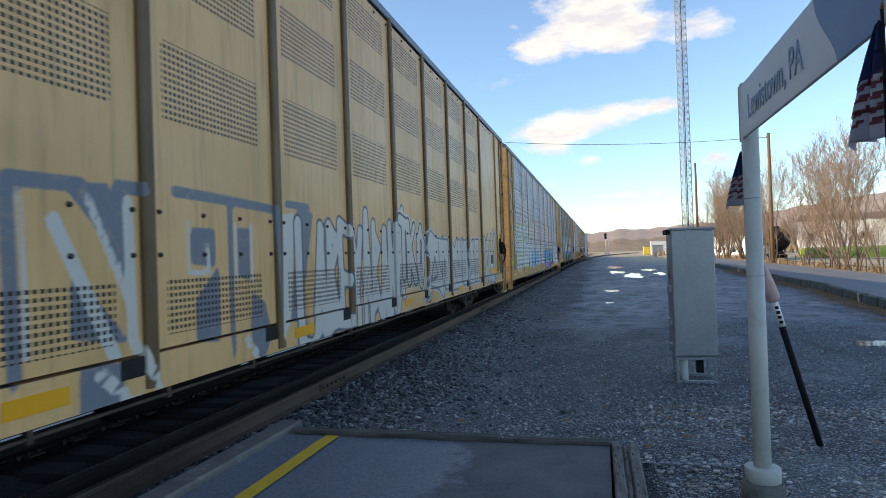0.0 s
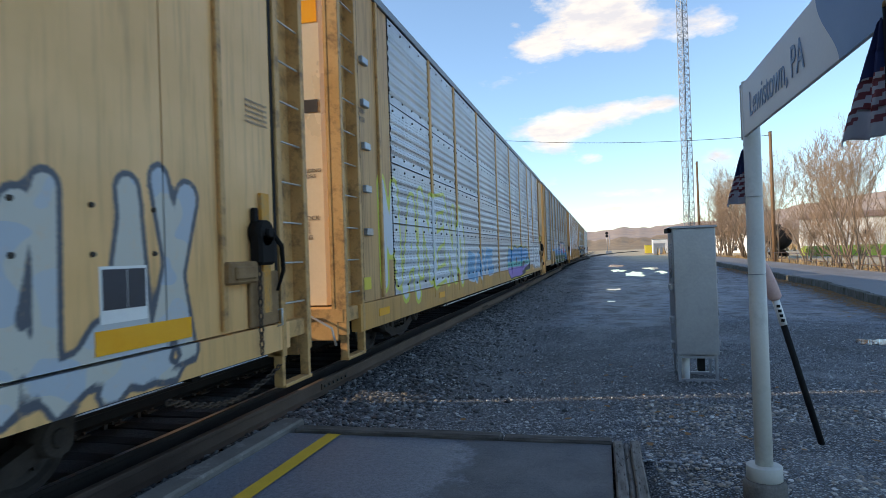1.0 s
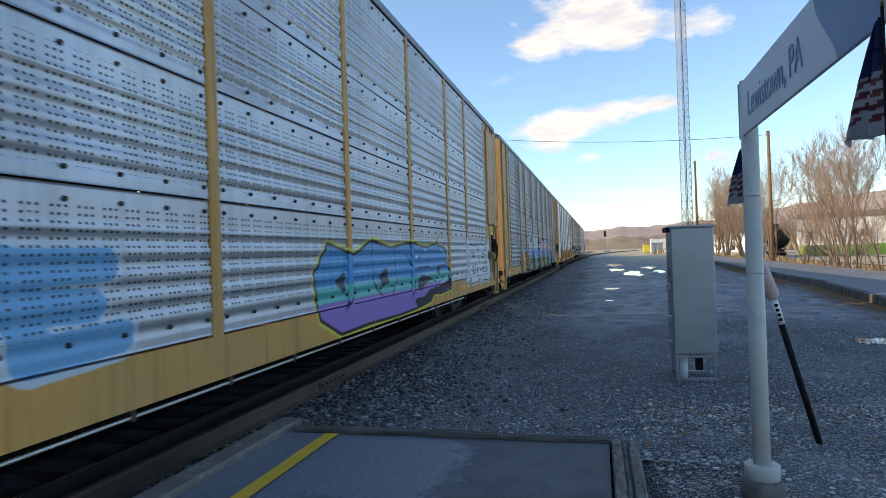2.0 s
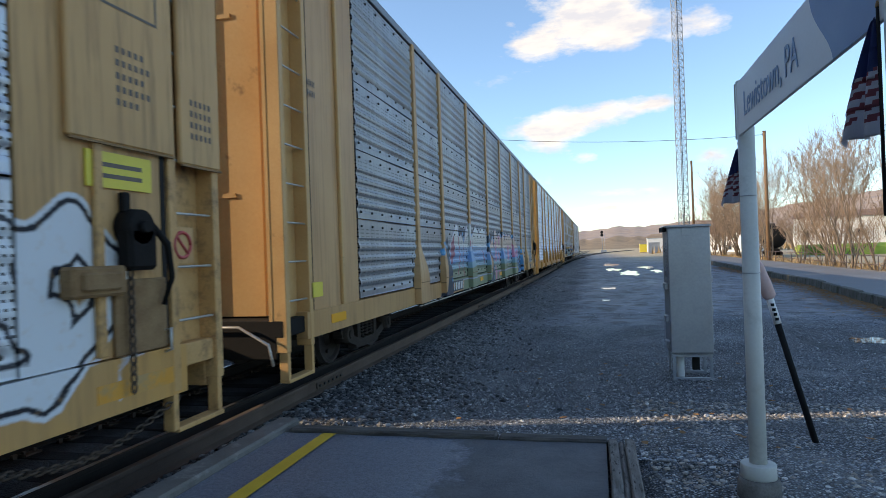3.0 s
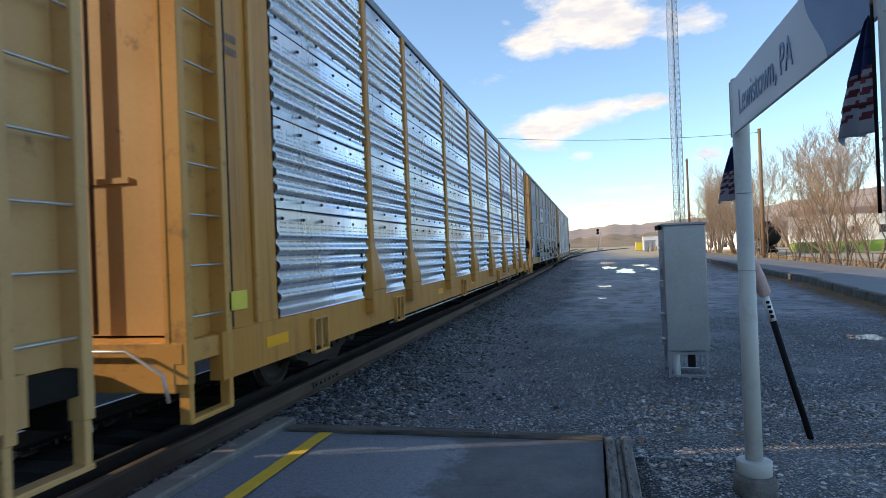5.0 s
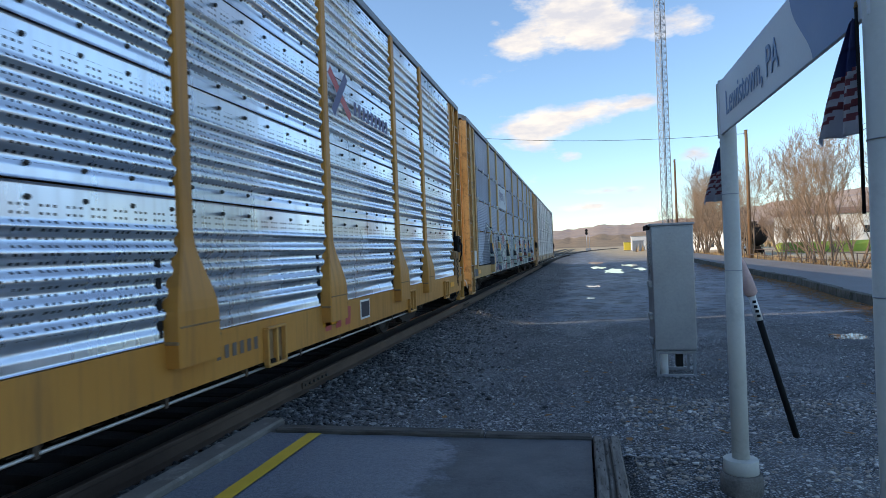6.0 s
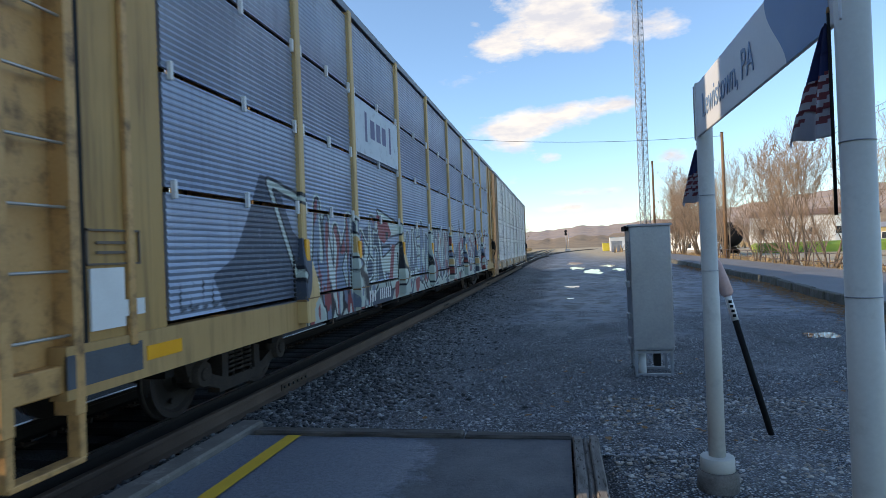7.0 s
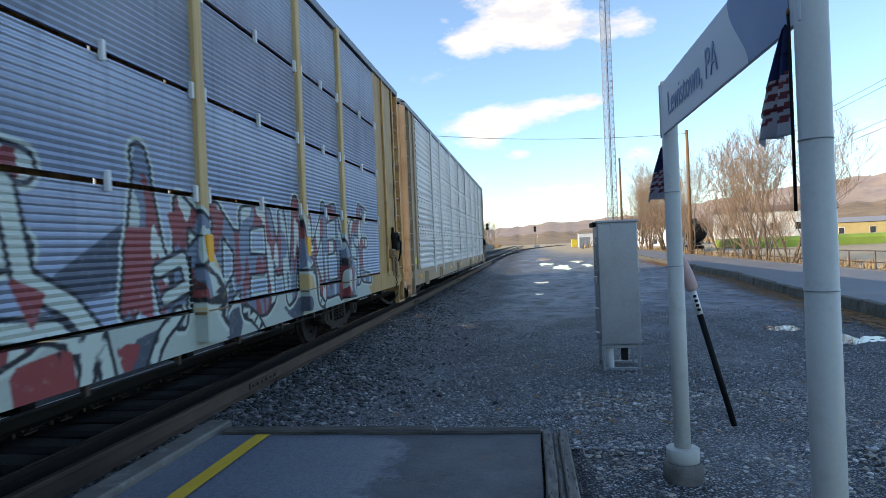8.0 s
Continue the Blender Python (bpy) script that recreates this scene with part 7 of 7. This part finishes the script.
# ---- bare trees ----
def grow(seed, height, stems):
    """Stems, limbs and twigs of a bare multi-stemmed tree."""
    rnd = random.Random(seed)
    wood, twigs = bmesh.new(), bmesh.new()
    tips = []

    def limb(p, d, ln, r, level):
        pts, rad = [p], [r]
        n = 5 if level < 2 else 3
        for i in range(n):
            d = (d + Vector((rnd.uniform(-1, 1), rnd.uniform(-1, 1), rnd.uniform(-0.25, 0.6))) * (0.16 if level < 2 else 0.26)).normalized()
            p = p + d * ln / n
            pts.append(p)
            rad.append(r * (1 - 0.72 * (i + 1) / n))
        add_tube(wood if level < 2 else twigs, pts, rad, 6 if level < 2 else (4 if level < 3 else 3), 0, level < 1)
        if level >= 4:
            tips.append(p)
            return
        kids = (6, 5, 5, 3)[level]
        for k in range(kids):
            i = rnd.randint(1, n)
            q = pts[i]
            side = Vector((rnd.uniform(-1, 1), rnd.uniform(-1, 1), rnd.uniform(0.1, 1.1))).normalized()
            dd = (d * 0.6 + side * 0.75).normalized()
            limb(q, dd, ln * rnd.uniform(0.42, 0.66), max(0.012, rad[i] * 0.6), level + 1)

    for k in range(stems):
        a = 6.28 * k / stems + rnd.uniform(-0.4, 0.4)
        lean = 0.10 + 0.42 * rnd.random()
        limb(Vector((0.22 * math.cos(a) * (stems > 1), 0.22 * math.sin(a) * (stems > 1), -0.1)), Vector((lean * math.cos(a), lean * math.sin(a), 1)).normalized(), height * rnd.uniform(0.48, 0.62), 0.085 * rnd.uniform(0.7, 1.2), 0)
    leaves = bmesh.new()
    for p in tips:
        if rnd.random() < 0.05:
            r = 0.05
            leaves.faces.new([leaves.verts.new(p + Vector((rnd.uniform(-r, r), rnd.uniform(-r, r), rnd.uniform(-2 * r, 0)))) for _ in range(4)])
    return wood, twigs, leaves


def make_tree(seed, height, stems):
    t = tagged(empty("bare_tree"), "bare grey-brown winter tree with several stems", "tree", "bare trees along the railing")
    w, tw, lv = grow(seed, height, stems)
    part("trunk", w, M_bark, t)
    part("crown", tw, M_twig, t, "tan bare twigs")
    part("dry_leaves", lv, M_leaf, t, "last dry orange leaves")
    return t


PROTO = [make_tree(5, 9.0, 5), make_tree(17, 9.4, 4), make_tree(29, 8.2, 5), make_tree(41, 9.8, 3)]
SPOTS = [(16.4, 43.0, 0.95), (16.4, 47.5, 0.98), (14.6, 104, 0.8), (16.2, 97, 0.85), (16.9, 51, 1.0), (17.4, 55, 0.95), (17.6, 62, 0.7), (18.3, 76, 0.95), (18.8, 83, 1.05), (18.2, 90, 1.1), (19.6, 97, 1.15), (19.0, 105, 1.1), (20.5, 114, 1.2), (21, 124, 1.1), (-15, 205, 1.0), (-13.5, 232, 0.9)]
rnd = random.Random(77)
for i, (x, y, k) in enumerate(SPOTS):
    m = pose(x, y, float(ground_z(x, y)), 0, 0, rnd.uniform(0, 360))
    k *= 1.0 if y < 60 else 1.12
    if i < 4:
        PROTO[i].matrix_basis, PROTO[i].scale = m, (k, k, k)
    else:
        o = copy_thing(PROTO[i % 4], m)
        o.scale = (k, k, k)


# ---- poles, tower, wires, signals ----
def utility_pole(x, y, z_top, lean=0.0):
    g = float(ground_z(x, y))
    p = tagged(empty("utility_pole", pose(x, y, g)), "plain brown wooden utility pole", "utility pole", "utility poles")
    h = z_top - g
    bm = bmesh.new()
    add_tube(bm, [(0, 0, -0.5), (lean * 0.5, 0, h / 2), (lean, 0, h)], [0.19, 0.165, 0.135], 12)
    part("shaft", bm, M_wood_pole, p)
    tube("insulator", [(lean - 0.15, 0, h - 0.35), (lean - 0.15, 0, h - 0.12)], 0.05, M_galv, p)
    tube("bracket", [(lean, 0, h - 0.35), (lean - 0.2, 0, h - 0.35)], 0.025, M_iron, p)
    box("cap", (lean - 0.14, -0.14, h), (lean + 0.14, 0.14, h + 0.05), M_iron, p)


utility_pole(16.1, 66.7, 12.2)
utility_pole(14.1, 100.0, 13.9)


def lattice_tower(x, y, w, h):
    g = float(ground_z(x, y))
    t = tagged(empty("lattice_tower", pose(x, y, g, 0, 0, 20)), "tall slender guyed steel lattice radio mast", "radio mast")
    c = [(w * 0.577 * math.cos(a), w * 0.577 * math.sin(a)) for a in (0.0, 2.094, 4.189)]
    for a in c:
        tube("mast_leg", [(a[0], a[1], -0.2), (a[0], a[1], h)], 0.058, M_steel, t, "", 6)
    n = int(h / 1.05)
    for i in range(3):
        a, b = c[i], c[(i + 1) % 3]
        bm = bmesh.new()
        for k in range(n):
            z0, z1 = h * k / n, h * (k + 1) / n
            add_tube(bm, [(a[0], a[1], z0), (b[0], b[1], z1)], [0.036] * 2, 4, 0, False)
            add_tube(bm, [(b[0], b[1], z0), (a[0], a[1], z1)], [0.036] * 2, 4, 0, False)
            add_tube(bm, [(a[0], a[1], z0), (b[0], b[1], z0)], [0.036] * 2, 4, 0, False)
        part("mast_bracing", bm, M_steel, t)
    tube("feed_line", [(0.2, 0.1, 0), (0.2, 0.1, h)], 0.05, M_black_paint, t)


lattice_tower(12.75, 100.0, 1.5, 62)


def wire(a, b, sag, r=0.022):
    a, b = Vector(a), Vector(b)
    pts = [a.lerp(b, k / 24) - Vector((0, 0, sag * 4 * (k / 24) * (1 - k / 24))) for k in range(25)]
    o = tube("overhead_wire", pts, r, M_black_paint, None, "", 5)
    tagged(o, "thin dark overhead wire between poles", "wire", "overhead wires")


wire((15.95, 66.7, 11.9), (-26.0, 72.0, 17.0), 1.2)
wire((22, 106, 9.5), (42, 41, 21), 0.8)
wire((22.4, 106, 9.2), (42.5, 41, 20.5), 0.8)
wire((22, 106, 6.5), (42, 41, 16.6), 0.8)
wire((22.4, 106, 6.1), (42.5, 41, 16.0), 0.8)


def signal_mast(x, y, h):
    g = float(ground_z(x, y))
    s = tagged(empty("railway_signal", pose(x, y, g)), "grey railway signal mast with a dark lamp head", "railway signal", "signals by the tracks")
    tube("mast", [(0, 0, -0.2), (0, 0, h)], 0.11, M_galv, s, "", 10)
    tube("mast", [(0.9, 0, -0.2), (0.9, 0, h * 0.85)], 0.07, M_galv, s, "", 8)
    bm = bmesh.new()
    add_tube(bm, [(0, -0.18, h - 0.5), (0, -0.24, h - 0.5)], [0.5, 0.5], 20)
    add_tube(bm, [(0, -0.18, h - 1.5), (0, -0.24, h - 1.5)], [0.5, 0.5], 20)
    part("lamp_head", bm, M_black_paint, s)
    box("case", (-0.5, -0.3, -0.1), (1.4, 0.5, 0.9), M_galv, s, "", 0.02)


signal_mast(1.9, 225.0, 7.6)
signal_mast(-12.5, 190.0, 7.4)


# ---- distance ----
# far ridge painted paler than the nearer rise to stand in for haze
M_wood_far = plain("hazed_wooded_hillside", (0.38, 0.28, 0.22), (0.50, 0.39, 0.31), 0.95, 0, 0.012, 0.09, 0.6, 3.0, wear=(0.29, 0.26, 0.27), wear_at=(0.5, 0.7))
M_brush = plain("brown_scrub", (0.25, 0.17, 0.09), (0.40, 0.29, 0.16), 0.95, 0, 0.2, 3, 0.5, 0.1)


def build_ridge(name, dist, depth, heights, label, mat, rough, a0=-60, a1=75):
    """A long wooded ridge on the horizon: crest heights in degrees over bearings in degrees."""
    bear, high = zip(*heights)
    verts, faces = [], []
    az = np.linspace(a0, a1, 260)
    lev = 9
    for a in az:
        e = float(np.interp(a, bear, high))
        top = dist * math.tan(math.radians(e)) * (1 + 0.05 * noise.noise(Vector((a * 0.35, 1, 0)))) + rough * noise.noise(Vector((a * 2.5, 4, 0)))
        for k in range(lev):
            v = k / (lev - 1)
            r = dist - depth * (1 - v)
            z = top * (v ** 1.5) + rough * 0.8 * noise.noise(Vector((a * 1.4, v * 6, 2))) * v - 2
            verts.append((r * math.sin(math.radians(a)), r * math.cos(math.radians(a)), z))
    for i in range(len(az) - 1):
        for k in range(lev - 1):
            faces.append((i * lev + k, (i + 1) * lev + k, (i + 1) * lev + k + 1, i * lev + k + 1))
    o = mesh_obj(name, verts, faces, mat, smooth_shade=True)
    tagged(o, label, "hill", kind="structure")


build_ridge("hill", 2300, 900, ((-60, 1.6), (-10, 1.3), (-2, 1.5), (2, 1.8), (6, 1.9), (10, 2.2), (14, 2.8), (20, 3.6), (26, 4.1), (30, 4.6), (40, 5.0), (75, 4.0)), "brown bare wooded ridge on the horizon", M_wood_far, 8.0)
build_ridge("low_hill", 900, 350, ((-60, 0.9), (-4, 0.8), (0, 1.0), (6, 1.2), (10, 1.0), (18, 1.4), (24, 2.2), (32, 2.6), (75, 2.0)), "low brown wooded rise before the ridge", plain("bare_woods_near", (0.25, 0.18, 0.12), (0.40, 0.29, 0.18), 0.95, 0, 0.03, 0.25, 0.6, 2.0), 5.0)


def build_scrub():
    """Scrub along the far edge of the yard, in thousands of small tilted blades."""
    rnd = random.Random(31)
    verts, faces = [], []
    for k in range(9000):
        if k < 5000:
            y = 150 + 250 * rnd.random()
            x = rnd.uniform(-14, -10) - 0.02 * y if rnd.random() < 0.5 else rnd.uniform(12, 60) + 0.1 * (y - 150)
        else:
            y = 22 + 90 * rnd.random()
            x = 15.7 + rnd.random() ** 2 * 6
        h = rnd.uniform(0.3, 1.0) * (2.2 if k < 5000 else 0.55)
        w = 0.12 * h + 0.02
        a = rnd.uniform(0, 3.14)
        g = float(ground_z(x, y)) - 0.05
        i = len(verts)
        lx, ly = rnd.uniform(-0.4, 0.4) * h, rnd.uniform(-0.4, 0.4) * h
        verts += [(x - w * math.cos(a), y - w * math.sin(a), g), (x + w * math.cos(a), y + w * math.sin(a), g), (x + lx, y + ly, g + h)]
        faces.append((i, i + 1, i + 2))
    o = mesh_obj("dry_scrub", verts, faces, M_brush)
    tagged(o, "dry brown grass and scrub", "scrub", kind="stuff")


build_scrub()


def gable_house(x, y, w, d, h, roof, wall, roof_mat, label, turn=0.0, cols=4, floors=2):
    g = float(ground_z(x, y)) - 0.1
    b = tagged(empty("building", pose(x, y, g, 0, 0, turn)), label, "building", "distant buildings")
    box("wall", (-w / 2, 0, 0), (w / 2, d, h), wall, b)
    bm = bmesh.new()
    vs = [bm.verts.new(p) for p in ((-w / 2 - 0.3, -0.3, h), (w / 2 + 0.3, -0.3, h), (w / 2 + 0.3, d + 0.3, h), (-w / 2 - 0.3, d + 0.3, h), (-w / 2 - 0.3, d / 2, h + roof), (w / 2 + 0.3, d / 2, h + roof))]
    for f in ((0, 1, 5, 4), (2, 3, 4, 5), (1, 2, 5), (3, 0, 4), (3, 2, 1, 0)):
        bm.faces.new([vs[i] for i in f])
    part("roof", bm, roof_mat, b)
    for i in range(cols):
        for j in range(floors):
            cx, cz = -w / 2 + w * (i + 0.5) / cols, h * (j + 0.55) / floors
            wd = box("window", (cx - 0.5, -0.06, cz - 0.65), (cx + 0.5, 0.03, cz + 0.65), M_white, b)
            box("pane", (cx - 0.42, -0.085, cz - 0.57), (cx + 0.42, -0.055, cz + 0.57), M_pane, wd)


M_pane = plain("dark_glass", (0.03, 0.035, 0.04), (0.06, 0.065, 0.07), 0.1)
M_wall_white = plain("white_siding", (0.66, 0.65, 0.62), (0.78, 0.77, 0.74), 0.7, 0, 0.6, 12, 0.2)
M_wall_tan = plain("tan_boards", (0.42, 0.33, 0.15), (0.52, 0.42, 0.2), 0.8, 0, 0.6, 12, 0.2)
M_roof_grey = plain("grey_roofing", (0.28, 0.28, 0.29), (0.38, 0.38, 0.39), 0.7, 0, 0.8, 14, 0.3)
M_roof_brown = plain("brown_roofing", (0.20, 0.12, 0.09), (0.28, 0.18, 0.13), 0.8, 0, 0.8, 14, 0.3)
M_lawn = plain("bright_winter_grass", (0.26, 0.38, 0.06), (0.38, 0.48, 0.10), 0.9, 0, 0.6, 20, 0.5, 0.03)

gable_house(39.5, 110.0, 18, 12, 5.6, 1.2, M_wall_white, M_roof_brown, "large white sided building with a brown roof", -22, 5, 1)
gable_house(27.0, 150.0, 13, 9, 4.2, 1.8, M_wall_white, M_roof_brown, "white house with a brown roof", -40, 4, 2)
gable_house(62.0, 125.0, 34, 10, 3.4, 1.0, M_wall_tan, M_roof_grey, "low tan freight shed with a grey roof", -30, 7, 1)
gable_house(46.0, 240.0, 14, 9, 5.0, 2.2, M_wall_white, M_roof_brown, "small white house on the slope", -40, 3, 2)
gable_house(78.0, 260.0, 14, 9, 5.0, 2.2, M_wall_white, M_roof_grey, "small white house on the slope", -35, 3, 2)
lawn = box("lawn", (28.5, 90, -1.0), (52, 104, 0.9), M_lawn, None, "", 0.4)
tagged(lawn, "bright green grass bank before the white building", "grass", kind="structure")


def tank_car(x, y, turn):
    g = float(ground_z(x, y))
    t = tagged(empty("tank_car", pose(x, y, g, 0, 0, turn)), "parked black railway tank car behind the railing", "train car")
    bm = bmesh.new()
    ys = [-7.4, -7.25, -6.9, -6.4, 6.4, 6.9, 7.25, 7.4]
    rr = [0.3, 0.9, 1.3, 1.45, 1.45, 1.3, 0.9, 0.3]
    add_tube(bm, [(0, v, 2.55) for v in ys], rr, 24)
    part("tank", bm, M_black_paint, t, "black tank with dished ends")
    box("frame", (-0.6, -8.0, 0.75), (0.6, 8.0, 1.1), M_under, t)
    tube("dome", [(0, 0, 3.9), (0, 0, 4.4)], 0.5, M_black_paint, t, "", 14)
    for s in (-5.6, 5.6):
        box("truck", (-1.0, s - 1.0, 0.3), (1.0, s + 1.0, 0.75), M_under, t, "", 0.1)
        for q in (-0.8, 0.8):
            for k in (-0.75, 0.75):
                tube("wheel", [(k - 0.07, s + q, 0.42), (k + 0.07, s + q, 0.42)], 0.42, M_wheel, t, "", 18)


tank_car(22.6, 92.0, -12)


def yard_hut(x, y, w, d, h, mat, label, name="equipment_hut"):
    g = float(ground_z(x, y))
    b = tagged(empty(name, pose(x, y, g)), label, "hut")
    box("body", (-w / 2, 0, 0.1), (w / 2, d, h), mat, b, "", 0.03)
    box("roof", (-w / 2 - 0.1, -0.1, h), (w / 2 + 0.1, d + 0.1, h + 0.12), M_galv, b, "", 0.03)
    box("door", (-0.45, -0.05, 0.15), (0.45, 0.01, 2.0), mat, b, "", 0.01)
    box("base", (-w / 2, 0, -0.3), (w / 2, d, 0.1), M_concrete, b)


yard_hut(13.9, 165.0, 2.6, 2.4, 2.6, M_galv, "small grey metal equipment hut by the tracks")
yard_hut(17.8, 185.0, 8.0, 2.6, 3.9, M_wall_white, "long white container beside the yard", "container")
yard_hut(13.6, 190.0, 3.0, 2.4, 2.4, M_decal_yellow, "yellow work machine cabin beside the container", "machine_cabin")


# ---- what moves ----
def motions():
    for car, y0 in TRAIN:
        walk(car, [(t, pose(TRACK_X, y0 - SPEED * t, RAIL_Z)) for t in (0.0, 2.0, 4.0, 6.0, 8.0)])
    step = 1.0 / FPS
    for w, s in WHEELS:
        walk(w, [(k * step, pose(0, s, 0.42, math.degrees(SPEED * k * step / 0.418))) for k in range(241)])
    # the hanging flags stir, each slice a little behind the one above
    for o, k, face in FLAG_PIECES:
        walk(o, [(0.25 * i, pose(0, 0, 0, 0, 0, face + (2.0 + 2.2 * k) * math.sin(2.3 * 0.25 * i - 0.5 * k + face) + 1.5 * k * math.sin(4.1 * 0.25 * i - 0.7 * k))) for i in range(33)])


motions()
